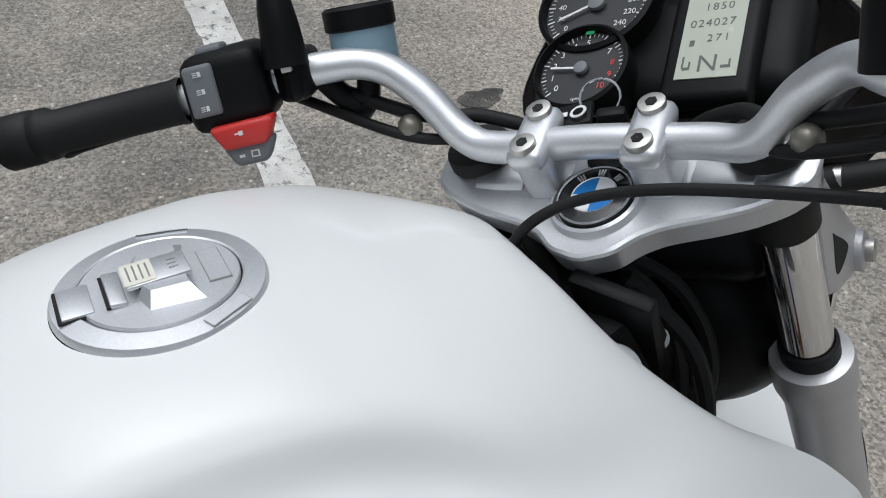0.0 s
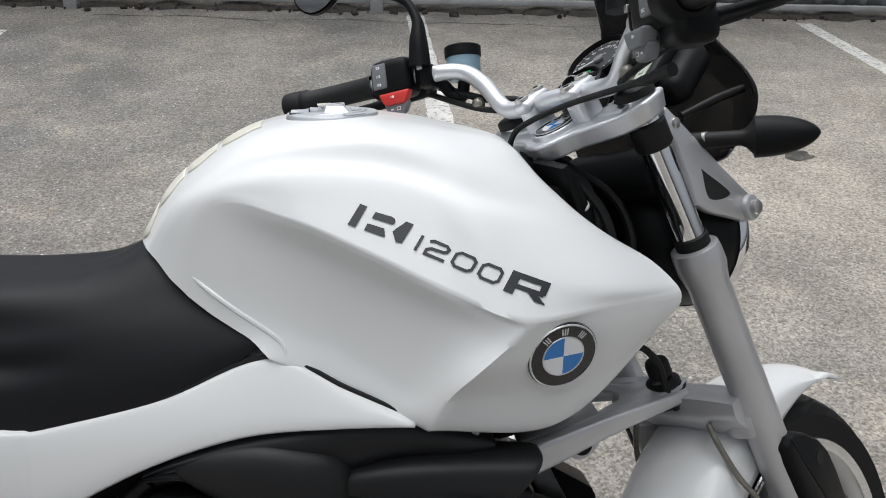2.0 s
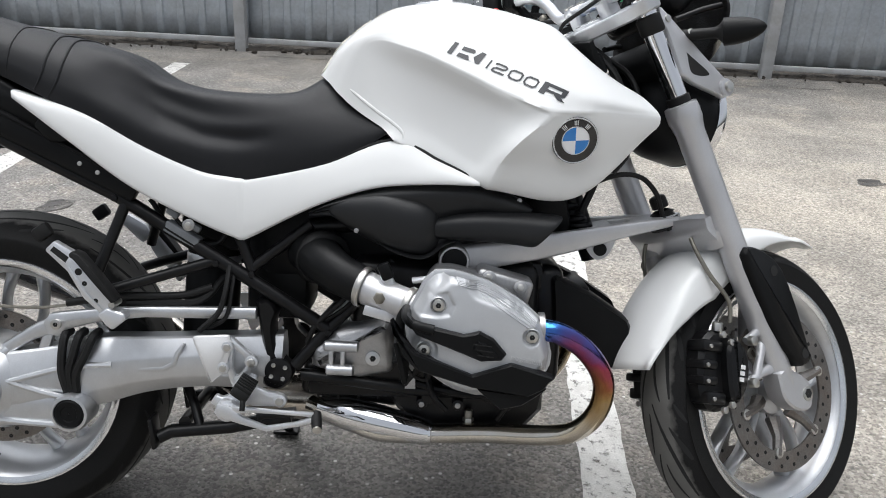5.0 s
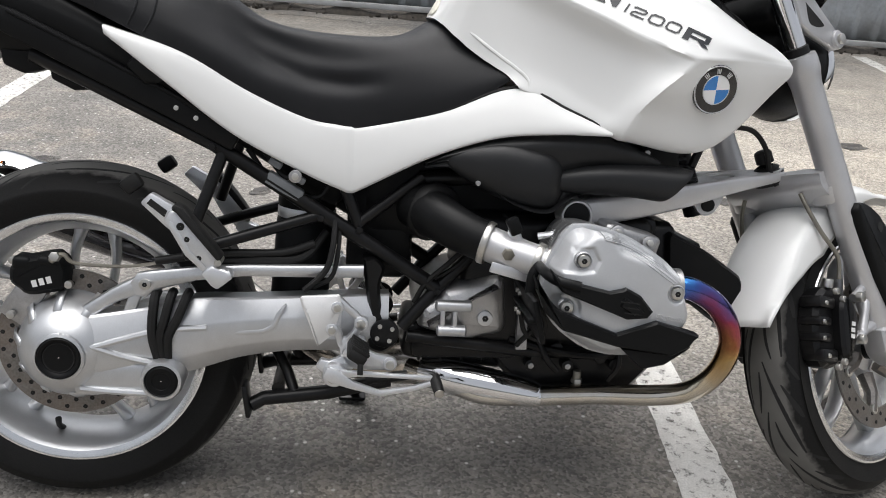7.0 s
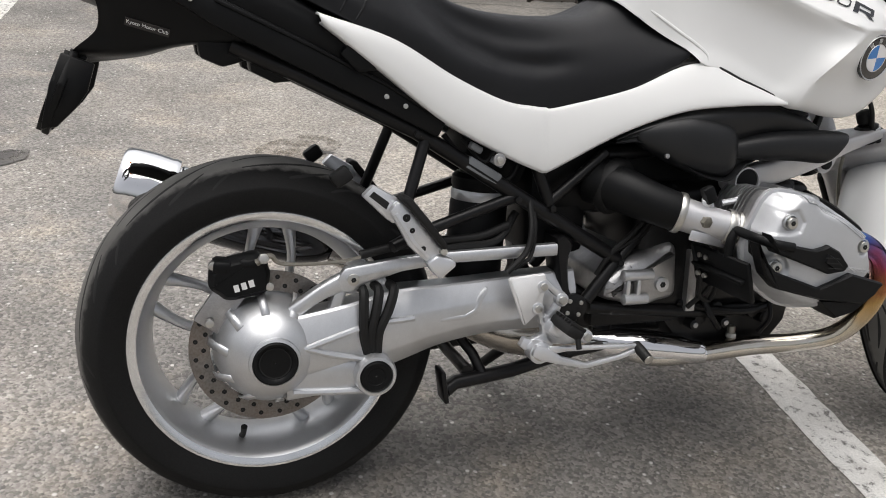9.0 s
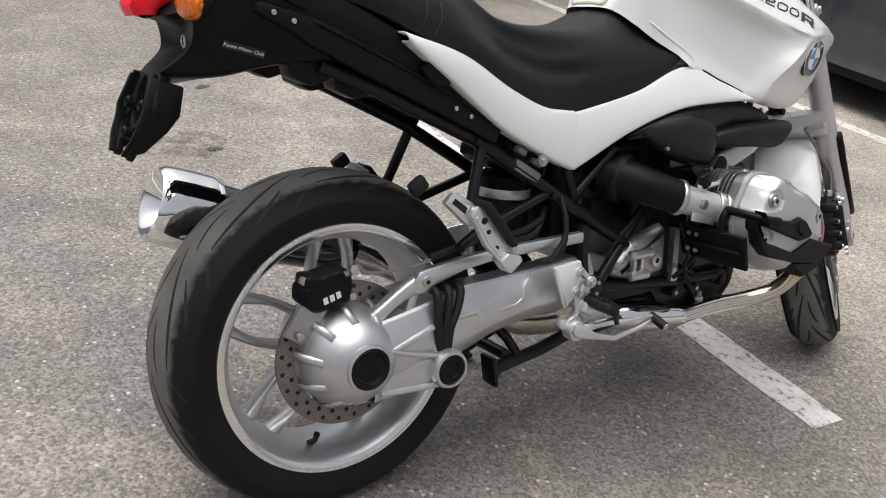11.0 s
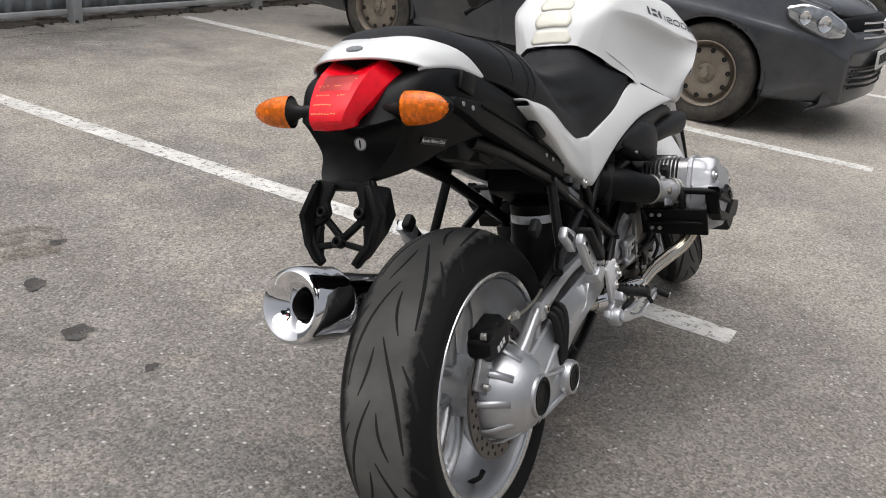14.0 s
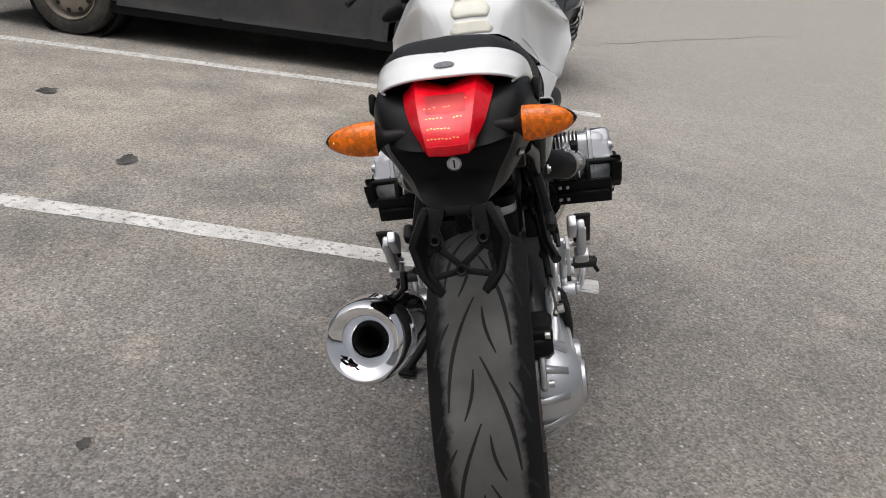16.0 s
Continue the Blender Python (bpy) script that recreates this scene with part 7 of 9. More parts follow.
# rear brake caliper
bm = pillow(rounded([(-0.098, 0.414), (-0.096, 0.440), (-0.075, 0.457), (-0.020, 0.469), (-0.004, 0.456), (0.002, 0.436), (-0.003, 0.402), (-0.067, 0.390)], 0.15), (-0.082, -0.086, -0.116, -0.126), (0.004, 0, 0, 0.008))
cal = part("rear_caliper", bm, PLASTIC, bike, "black rear brake caliper")
for x, z, w, h in ((-0.075, 0.448, 0.04, 0.03), (-0.03, 0.452, 0.05, 0.024)):
    part("caliper_piston_housing", block((w * 0.8, 0.046, h * 0.8), (x, -0.104, z), (0, 6, 0), 0.008, 3), PLASTIC, cal)
for k in range(3):
    part("caliper_mark", block((0.0085, 0.001, 0.012), (-0.054 + 0.012 * k, -0.1262, 0.414 + 0.0035 * k), (0, -14, 0), 0), MARK, cal)
for x, z in ((-0.098, 0.355), (0.0, 0.412), (-0.09, 0.452)):
    bolt(cal, (x, -0.112, z), (0, -1, 0), 0.007, 0.010, BOLT, "caliper_bolt", False)
part("caliper_bracket", block((0.05, 0.012, 0.10), (-0.075, -0.103, 0.385), (0, 35, 0), 0.004), CAST, cal)
tube(bm := bmesh.new(), [(-0.022, -0.135, 0.458), (0.0, -0.14, 0.470), (0.02, -0.138, 0.455), (0.10, -0.135, 0.452), (0.17, -0.13, 0.462), (0.25, -0.125, 0.478)], [0.006, 0.0045, 0.0035, 0.003, 0.003, 0.003], 8, 30)
part("brake_hose", bm, BRASS, bike, "braided rear brake hose")
tube(bm := bmesh.new(), [(0.15, -0.13, 0.462), (0.25, -0.125, 0.478), (0.36, -0.12, 0.482), (0.42, -0.115, 0.50)], 0.0075, 10, 20)
part("hose_cover", bm, RUBBER, bike)
part("banjo_bolt", disc(bmesh.new(), (-0.012, -0.14, 0.466), (0, -1, 0.2), 0.009, 0.012, 6), BOLT, bike)

# -- footrests, pedals, stands --
def splay(bm, s):
    """Leads a foot lever outwards towards its tip."""
    for v in bm.verts:
        v.co.y += s * 0.030 * max((v.co.x - 0.47) / 0.16, 0)
    return bm


for s in BOTH:
    HE = [(0.398, 0.421), (0.466, 0.426), (0.472, 0.409), (0.459, 0.357), (0.432, 0.333)]
    hp = part("heel_plate", pillow(rounded(HE, 0.08), (s * 0.178, s * 0.184, s * 0.186), (0, 0, 0.003)), HEEL, bike, "pale silver heel guard plate")
    for x, z in ((0.464, 0.404), (0.456, 0.364)):
        part("plate_boss", disc(bmesh.new(), (x, s * 0.174, z), (0, s, 0), 0.011, 0.014, 20), ALU, hp)
        bolt(hp, (x, s * 0.188, z), (0, s, 0), 0.0065, 0.004, BOLT, "plate_bolt", False)
    plate_low = [(0.468, 0.345), (0.500, 0.350), (0.515, 0.345), (0.516, 0.325), (0.536, 0.317), (0.557, 0.314), (0.570, 0.303), (0.563, 0.289), (0.516, 0.288), (0.488, 0.291), (0.472, 0.311)]
    part("footrest_plate", prism(plate_low, s * 0.160, s * 0.176, 0.003), ALU, hp)
    for pts, w in (([(0.464, 0.416), (0.485, 0.397), (0.507, 0.377)], 0.012), ([(0.509, 0.378), (0.497, 0.355), (0.482, 0.338)], 0.013), ([(0.467, 0.408), (0.464, 0.365), (0.474, 0.330)], 0.013), ([(0.490, 0.305), (0.474, 0.294), (0.450, 0.290), (0.434, 0.300)], [0.03, 0.034, 0.026, 0.018])):
        part("footrest_bracket", flatbar(pts, w, s * 0.160, s * 0.176, 0.003), ALU, hp)
    for x, z in ((0.506, 0.374), (0.559, 0.301)):
        part("bracket_boss", disc(bmesh.new(), (x, s * 0.166, z), (0, s, 0), 0.0125, 0.013, 22), ALU, hp)
        bolt(hp, (x, s * 0.179, z), (0, s, 0), 0.0075, 0.005, BOLT, "bracket_bolt", False)
    part("bracket_pivot", disc(bmesh.new(), (0.463, s * 0.168, 0.283), (0, s, 0), 0.021, 0.026, 28), ALU, hp)
    part("pivot_washer", disc(bmesh.new(), (0.463, s * 0.194, 0.283), (0, s, 0), 0.014, 0.003, 24), BOLT, hp)
    part("pivot_nut", disc(bmesh.new(), (0.463, s * 0.197, 0.283), (0, s, 0), 0.009, 0.007, 6), BOLT, hp)
    # rider peg
    bm = block((0.034, 0.075, 0.020), (0.500, s * 0.214, 0.336), (0, 32, 0), 0.006)
    peg = part("rider_footrest", bm, RUBBER, bike, "black ribbed rubber footrest")
    for k in range(6):
        part("footrest_rib", block((0.033, 0.005, 0.006), (0.506, s * (0.186 + 0.012 * k), 0.346), (0, 32, 0), 0.001), RUBBER, peg)
    part("footrest_pivot", block((0.03, 0.035, 0.026), (0.492, s * 0.178, 0.325), (0, 32, 0), 0.005), ALU, peg)
    part("feeler", disc(bmesh.new(), (0.506, s * 0.245, 0.328), (0, s * 0.5, -1), 0.005, 0.022, 10), RUBBER, peg)
    # pedal
    pd = flatbar([(0.446, 0.292), (0.466, 0.284), (0.494, 0.272), (0.542, 0.261), (0.600, 0.276), (0.631, 0.289)], [0.020, 0.026, 0.015, 0.010, 0.009, 0.010], s * 0.194, s * 0.205, 0.003)
    pedal = part("brake_pedal" if s < 0 else "gear_lever", splay(pd, s), ALU, bike, "silver cast foot lever with rubber tip")
    part("lever_upper_arm", splay(flatbar([(0.474, 0.290), (0.505, 0.293), (0.570, 0.295), (0.631, 0.297)], [0.016, 0.010, 0.008, 0.009], s * 0.195, s * 0.204, 0.003), s), ALU, pedal)
    tube(bm := bmesh.new(), [(0.634, s * 0.222, 0.296), (0.637, s * 0.242, 0.288), (0.640, s * 0.260, 0.280)], [0.009, 0.010, 0.009], 12)
    part("lever_tip", bm, RUBBER, pedal)
    part("tip_cap", disc(bmesh.new(), (0.640, s * 0.259, 0.2805), (0.1, s, -0.35), 0.0085, 0.003, 14), BOLT, pedal)
    tube(bm := bmesh.new(), [(0.52, s * 0.18, 0.27), (0.53, s * 0.18, 0.275), (0.57, s * 0.18, 0.28), (0.59, s * 0.18, 0.283)], 0.009, 10)
    part("return_spring", bm, RUBBER, pedal)
    # pillion footrest, folded up on a silver hanger
    PF = [(0.139, 0.573), (0.157, 0.591), (0.200, 0.567), (0.209, 0.550), (0.192, 0.526), (0.180, 0.534)]
    ph = part("pillion_footrest", prism(PF, s * 0.176, s * 0.194, 0.004), ALU, bike, "folded silver pillion footrest with rubber pad")
    part("footrest_window", prism([(0.150, 0.573), (0.157, 0.581), (0.183, 0.562), (0.178, 0.551)], s * 0.1935, s * 0.1946, 0), GROOVE, ph)
    part("footrest_arm", prism([(0.180, 0.550), (0.213, 0.492), (0.243, 0.464), (0.262, 0.476), (0.269, 0.484), (0.234, 0.528), (0.203, 0.566), (0.190, 0.566)], s * 0.196, s * 0.212, 0.004), ALU, ph)
    part("arm_edge", flatbar([(0.190, 0.548), (0.219, 0.500), (0.246, 0.472)], 0.006, s * 0.211, s * 0.2145, 0.001), ALU, ph)
    part("rubber_pad", flatbar([(0.196, 0.574), (0.208, 0.568), (0.242, 0.527), (0.272, 0.489)], [0.010, 0.014, 0.014, 0.010], s * 0.190, s * 0.226, 0.004), RUBBER, ph)
    for x, z, r in ((0.207, 0.540, 0.0065), (0.217, 0.519, 0.0045), (0.236, 0.488, 0.0045)):
        part("arm_hole", lathe(bmesh.new(), [(r, -0.001), (r, 0.0006), (0.0004, 0.0006)], (x, s * 0.212, z), (0, s, 0), 16), GROOVE, ph)
    part("footrest_hinge", prism([(0.240, 0.464), (0.258, 0.478), (0.288, 0.468), (0.292, 0.458), (0.266, 0.437), (0.256, 0.444)], s * 0.190, s * 0.220, 0.004), ALU, ph)
    tube(bm := bmesh.new(), [(0.268, s * 0.186, 0.484), (0.268, s * 0.224, 0.484)], 0.006, 12)
    part("hinge_pin", bm, BOLT, ph)
    part("footrest_toe", block((0.035, 0.02, 0.028), (0.115, s * 0.142, 0.597), (0, -35, 0), 0.007), RUBBER, ph)
# centre stand, folded up
for s in BOTH:
    tube(bm := bmesh.new(), [(0.565, s * 0.085, 0.238), (0.45, s * 0.095, 0.215), (0.335, s * 0.105, 0.205), (0.312, s * 0.115, 0.195)], 0.0135, 12)
    stand = part("centre_stand_leg", bm, BLACK, bike, "folded black centre stand leg")
    part("stand_foot", block((0.010, 0.045, 0.062), (0.306, s * 0.115, 0.208), (0, -8, 0), 0.004), BLACK, stand)
    tube(bm := bmesh.new(), [(0.39, s * 0.10, 0.215), (0.375, s * 0.08, 0.25), (0.35, s * 0.05, 0.285)], 0.010, 10)
    part("stand_brace", bm, BLACK, stand)
tube(bm := bmesh.new(), [(0.36, -0.10, 0.222), (0.36, 0.10, 0.222)], 0.012, 12)
part("stand_cross_tube", bm, BLACK, bike)
# side stand on the ground to the left
foot = Matrix.Rotation(radians(LEAN), 3, 'X') @ Vector((0.50, 0.27, 0.012))
tube(bm := bmesh.new(), [(0.60, 0.12, 0.26), (0.56, 0.17, 0.17), tuple(foot)], [0.014, 0.013, 0.011], 12)
ss = part("side_stand", bm, BLACK, bike, "black side stand")
bm = block((0.06, 0.045, 0.01), tuple(foot), (LEAN, 0, 0), 0.004)
part("stand_pad", bm, BLACK, ss)

# -- black intake covers and A-arm --
for s in BOTH:
    top = [(0.605, 0.150, 0.655), (0.65, 0.152, 0.676), (0.71, 0.156, 0.697), (0.78, 0.160, 0.712), (0.85, 0.162, 0.719), (0.91, 0.164, 0.718), (0.955, 0.166, 0.706), (0.985, 0.170, 0.694), (1.010, 0.172, 0.680)]
    low = [(0.605, 0.150, 0.648), (0.65, 0.158, 0.650), (0.70, 0.172, 0.630), (0.755, 0.188, 0.596), (0.815, 0.192, 0.583), (0.856, 0.178, 0.608), (0.90, 0.172, 0.624), (0.940, 0.174, 0.626), (0.975, 0.172, 0.632)]
    mid = [0.150, 0.156, 0.160, 0.164, 0.166, 0.168, 0.170, 0.172, 0.170]
    sh = [0.152, 0.163, 0.172, 0.180, 0.183, 0.186, 0.188, 0.188, 0.180]
    mix2 = lambda f, ys: [(a[0] + (b[0] - a[0]) * f, y, a[2] + (b[2] - a[2]) * f) for a, b, y in zip(top, low, ys)]
    inn = lambda k: [(a[0], a[1] - 0.06, a[2]) for a in k]
    bm = bmesh.new()
    creased(bm, [inn(top), top, mix2(0.12, sh), mix2(0.34, [y - 0.004 for y in sh]), mix2(0.48, [y + 0.004 for y in mid]), mix2(0.66, mid), mix2(0.90, mid), low, inn(low)], 9, 4, 5, s)
    cov = part("intake_cover", bm, COVERPLASTIC, bike, "matt black plastic intake cover below the tank", angle=60)
    for name, keys in (("cover_box", ((0.640, 0.140, 0.664, 0.018, 0.010, 0.0), (0.665, 0.146, 0.660, 0.024, 0.024, 0.0), (0.705, 0.154, 0.654, 0.030, 0.040, 0.0), (0.745, 0.160, 0.648, 0.034, 0.050, 0.0), (0.785, 0.162, 0.640, 0.036, 0.052, 0.0), (0.815, 0.162, 0.636, 0.034, 0.049, 0.0), (0.834, 0.158, 0.636, 0.026, 0.040, 0.0), (0.845, 0.152, 0.636, 0.016, 0.026, 0.0))),
                       ("snorkel", ((0.815, 0.160, 0.632, 0.014, 0.012, 0.0), (0.845, 0.162, 0.638, 0.026, 0.021, 0.0), (0.900, 0.166, 0.644, 0.034, 0.027, 0.1), (0.960, 0.172, 0.646, 0.037, 0.029, 0.4), (1.010, 0.178, 0.643, 0.036, 0.029, 0.8), (1.034, 0.181, 0.641, 0.036, 0.030, 0.9), (1.040, 0.182, 0.640, 0.033, 0.027, 0.9), (1.036, 0.182, 0.640, 0.031, 0.025, 0.9), (0.985, 0.176, 0.641, 0.026, 0.022, 0.5)))):
        rows = []
        for x, y, z, hy, hz, lean in keys if name == "snorkel" else cr(keys, 24):
            rows.append([(q[0] + lean * (q[2] - z), s * q[1], q[2]) for q in ring_at((x, y, z), hy, hz, 0, 36, 0.76)])
        bm = bmesh.new()
        v = grid(bm, rows, wrap_v=True)
        bm.faces.new(v[0]), bm.faces.new(v[-1][::-1])
        part(name, bm, COVERPLASTIC, cov, angle=60, sub=1)
    for x, z in ((0.694, 0.628), (0.985, 0.694)):
        bolt(cov, (x, s * 0.172, z), (0, s, 0), 0.0045, 0.006, CAST, "cover_screw", False)
    # A-arm leg
    kk = cr([(0.885, 0.140, 0.579, 0.016, 0.024), (0.96, 0.125, 0.589, 0.016, 0.025), (1.08, 0.090, 0.607, 0.014, 0.022), (1.20, 0.050, 0.629, 0.013, 0.015), (1.315, 0.015, 0.649, 0.016, 0.009)], 26)
    bm = bmesh.new()
    v = grid(bm, [[(p[0], p[1] * s, p[2]) for p in ring_at(k[:3], k[3], k[4], 0, 20, 0.45)] for k in kk], wrap_v=True)
    bm.faces.new(v[0]), bm.faces.new(v[-1])
    aa = part("fork_a_arm", bm, FORK, bike, "grey cast front suspension arm")
    part("arm_bearing", lathe(bmesh.new(), [(0.020, -0.02), (0.029, -0.015), (0.029, 0.032), (0.027, 0.036), (0.024, 0.036), (0.023, 0.032)], (0.873, s * 0.134, 0.577), (0, s, 0), 40), FORK, aa)
    part("bearing_cap", disc(bmesh.new(), (0.873, s * 0.134, 0.577), (0, s, 0), 0.0235, 0.034, 36, 0.003), PLASTIC, aa)
PLAN = Matrix(((0.981, -0.195, 0, 1.25), (0, 0, 1, 0), (0.195, 0.981, 0, 0.645), (0, 0, 0, 1)))       # x along the arm, z across it, y up
o = [(-0.085, -0.056), (0.06, -0.022), (0.078, 0.0), (0.06, 0.022), (-0.085, 0.056), (-0.070, 0.030), (-0.030, 0.012), (-0.024, 0.0), (-0.030, -0.012), (-0.070, -0.030)]
part("a_arm_plate", prism(o, -0.012, 0.004, 0.003, m=PLAN), FORK, bike, "grey cast plate of the suspension arm")
part("shock_mount", block((0.075, 0.11, 0.12), (1.055, 0, 0.675), (0, -12, 0), 0.015), PLASTIC, bike)
part("a_arm_bridge", block((0.12, 0.10, 0.018), (1.13, 0, 0.615), (0, -14, 0), 0.006), FORK, bike)
tube(bm := bmesh.new(), [(1.155, 0, 0.565), (1.10, 0, 0.70), (1.07, 0, 0.80)], 0.022, 16)
fs = part("front_shock", bm, BLACK, bike, "black front shock with coil spring")
tube(bm := bmesh.new(), [(1.15 - 0.06 * k + 0.028 * math.cos(k * 45), 0.028 * math.sin(k * 45), 0.585 + 0.09 * k) for k in t], 0.0055, 6)
part("spring", bm, BLACK, fs)
bm = pillow([(1.125, 0.612), (1.19, 0.622), (1.185, 0.585), (1.165, 0.567), (1.145, 0.575)], (-0.035, -0.022), (0, 0), 30)
part("shock_lug", bm, FORK, bike)
part("lug_eye", disc(bmesh.new(), (1.163, -0.036, 0.588), (0, -1, 0), 0.013, 0.004, 24), GROOVE, bike)
# black scoop and radiator ahead of the cylinders
for s in BOTH:
    o = [(1.062, 0.548), (1.141, 0.512), (1.212, 0.466), (1.220, 0.450), (1.222, 0.380), (1.19, 0.362), (1.12, 0.41), (1.072, 0.441)]
    part("front_scoop", pillow(rounded(o, 0.12), (s * 0.055, s * 0.102, s * 0.112), (0, 0, 0.005)), PLASTIC, bike, "black plastic scoop ahead of the cylinder")
part("oil_cooler", block((0.035, 0.17, 0.10), (1.13, 0, 0.47), (0, -10, 0), 0.006), BLACK, bike, "black oil cooler")
part("head_casting", block((0.09, 0.06, 0.18), (1.075, 0, 0.88), (0, -27, 0), 0.015), BLACK, bike, "black steering head")
part("loom_cover", block((0.06, 0.10, 0.12), (1.10, -0.03, 0.83), (0, -20, 12), 0.015), PLASTIC, bike)
for pts, r in (([(1.10, -0.05, 0.90), (1.13, -0.05, 0.82), (1.12, -0.06, 0.74)], 0.006), ([(1.12, -0.03, 0.92), (1.16, -0.02, 0.84), (1.15, -0.03, 0.74), (1.12, -0.04, 0.66)], 0.008), ([(1.12, 0.03, 0.92), (1.17, 0.04, 0.84), (1.15, 0.04, 0.72)], 0.008)):
    tube(bm := bmesh.new(), pts, r, 8, 20)
    part("cable", bm, RUBBER, bike)
bolt(bike, (1.125, -0.085, 0.865), (0.3, -1, 0.3), 0.008, 0.006, BOLT, "screw", False)

# -- steering: fork, yoke, handlebar; built straight ahead and turned by STEER --
U3, V3, W3 = Vector((math.cos(radians(27.1)), 0, math.sin(radians(27.1)))), Vector((0, 1, 0)), RAKE
YOKE = Matrix((U3, V3, W3)).transposed().to_4x4()
YOKE.translation = HEAD
for s in BOTH:
    top, mid, low = Vector((1.158, s * 0.104, 1.040)), Vector((1.248, s * 0.104, 0.842)), Vector((1.500, s * 0.104, 0.282))
    d = (low - mid).normalized()
    bm = lathe(bmesh.new(), [(0.0235, -0.012), (0.031, -0.010), (0.0325, 0.0), (0.0325, 0.020), (0.030, 0.030), (0.0275, 0.045), (0.027, 0.20), (0.0265, 0.52), (0.024, 0.585), (0.018, 0.60)], mid, d, 40, caps=True)
    leg = part("fork_leg", bm, FORK, bike, "grey fork leg with polished upper tube", m=STEER)
    tube(bm := bmesh.new(), [top - (mid - top) * 0.02, mid + d * 0.01], 0.0195, 32)
    part("fork_tube", bm, CHROME, leg)
    bm = lathe(bmesh.new(), [(0.020, -0.028), (0.0225, -0.026), (0.0225, -0.012), (0.0275, -0.010), (0.0275, 0.0)], mid, d, 32)
    part("dust_seal", bm, RUBBER, leg)
    dt = (mid - top).normalized()
    bm = lathe(bmesh.new(), [(0.0205, 0.030), (0.0238, 0.033), (0.0238, 0.062), (0.0205, 0.066)], top, dt, 32)
    part("tube_collar", bm, RUBBER, leg)
    bm = disc(bmesh.new(), top - dt * 0.004, -dt, 0.025, 0.012, 32, 0.004)
    part("fork_cap", bm, RUBBER, leg)
    bm = pillow([(1.445, 0.335), (1.475, 0.345), (1.535, 0.318), (1.545, 0.285), (1.535, 0.262), (1.500, 0.262), (1.462, 0.285)], (s * 0.082, s * 0.090, s * 0.124, s * 0.128), (0.005, 0, 0, 0.004), 40)
    part("axle_lug", bm, FORK, leg)
    part("axle_end", disc(bmesh.new(), (1.528, s * 0.127, 0.293), (0, s, 0), 0.015, 0.003, 28), BOLT, leg)
    part("axle_bore", lathe(bmesh.new(), [(0.010, 0), (0.010, 0.0008), (0.0005, 0.0008)], (1.528, s * 0.130, 0.293), (0, s, 0), 6), GROOVE, leg)
    part("axle_sleeve", disc(bmesh.new(), (1.528, s * 0.05, 0.293), (0, s, 0), 0.022, 0.04, 24), BLACK, leg)
    # caliper and its lugs
    CALI = [(1.262, 0.282), (1.252, 0.330), (1.258, 0.385), (1.278, 0.420), (1.318, 0.428), (1.352, 0.412), (1.376, 0.380), (1.374, 0.330), (1.350, 0.290), (1.310, 0.266)]
    cal = part("front_caliper", pillow(rounded(CALI, 0.3), (s * 0.052, s * 0.058, s * 0.085, s * 0.094), (0.004, 0, 0, 0.008)), BLACK, bike, "black front brake caliper", m=STEER @ Matrix.Translation((0.012, 0, 0)), angle=30)
    part("caliper_face", pillow(rounded([(1.312, 0.408), (1.340, 0.412), (1.368, 0.378), (1.368, 0.330), (1.345, 0.292), (1.318, 0.280), (1.308, 0.330)], 0.3), (s * 0.090, s * 0.108, s * 0.115, s * 0.117), (0, 0.001, 0.006, 0.012)), BLACK, cal, angle=30)
    for x, z, w, h in ((1.283, 0.396, 0.052, 0.022), (1.272, 0.362, 0.040, 0.018), (1.270, 0.332, 0.040, 0.018), (1.283, 0.298, 0.050, 0.024)):
        part("caliper_rib", block((w, 0.046, h), (x, s * 0.082, z), (0, 8, 0), 0.006), BLACK, cal)
        part("rib_pin", disc(bmesh.new(), (x - 0.010, s * 0.104, z), (0, s, 0), 0.0042, 0.004, 12), BOLT, cal)
    for x, z in ((1.322, 0.400), (1.300, 0.416), (1.292, 0.276), (1.314, 0.284)):
        part("caliper_bolt", disc(bmesh.new(), (x, s * 0.108, z), (0, s, 0), 0.0065, 0.008, 12), BOLT, cal)
    for k in range(3):
        part("caliper_mark", block((0.012, 0.001, 0.008), (1.338 + 0.003 * k, s * 0.1176, 0.330 + 0.0115 * k), (0, 10, 0), 0), MARK, cal)
    part("hose_banjo", disc(bmesh.new(), (1.312, s * 0.088, 0.424), (0, s * 0.2, 1), 0.010, 0.016, 14), BOLT, cal)
    for x0, z0, x1, z1 in ((1.425, 0.420, 1.385, 0.400), (1.445, 0.345, 1.380, 0.320), (1.430, 0.40, 1.405, 0.33)):
        tube(bm := bmesh.new(), [(x0, s * 0.104, z0), ((x0 + x1) / 2, s * 0.108, (z0 + z1) / 2 + 0.004), (x1, s * 0.106, z1)], [0.012, 0.008, 0.010], 12)
        part("caliper_lug", bm, FORK, leg)
    for x, z in ((1.388, 0.402), (1.384, 0.322)):
        part("lug_bolt", disc(bmesh.new(), (x, s * 0.112, z), (0, s, 0), 0.0095, 0.012, 20), BOLT, leg)
    # black guard ahead of the leg
    GU = [(1.350, 0.580), (1.396, 0.582), (1.455, 0.552), (1.488, 0.495), (1.533, 0.372), (1.528, 0.352), (1.495, 0.346), (1.440, 0.398), (1.372, 0.525)]
    gd = part("fork_guard", pillow(rounded(GU, 0.25), (s * 0.095, s * 0.130, s * 0.138, s * 0.141), (0, 0, 0.002, 0.006)), PLASTIC, bike, "black plastic fork guard", m=STEER)
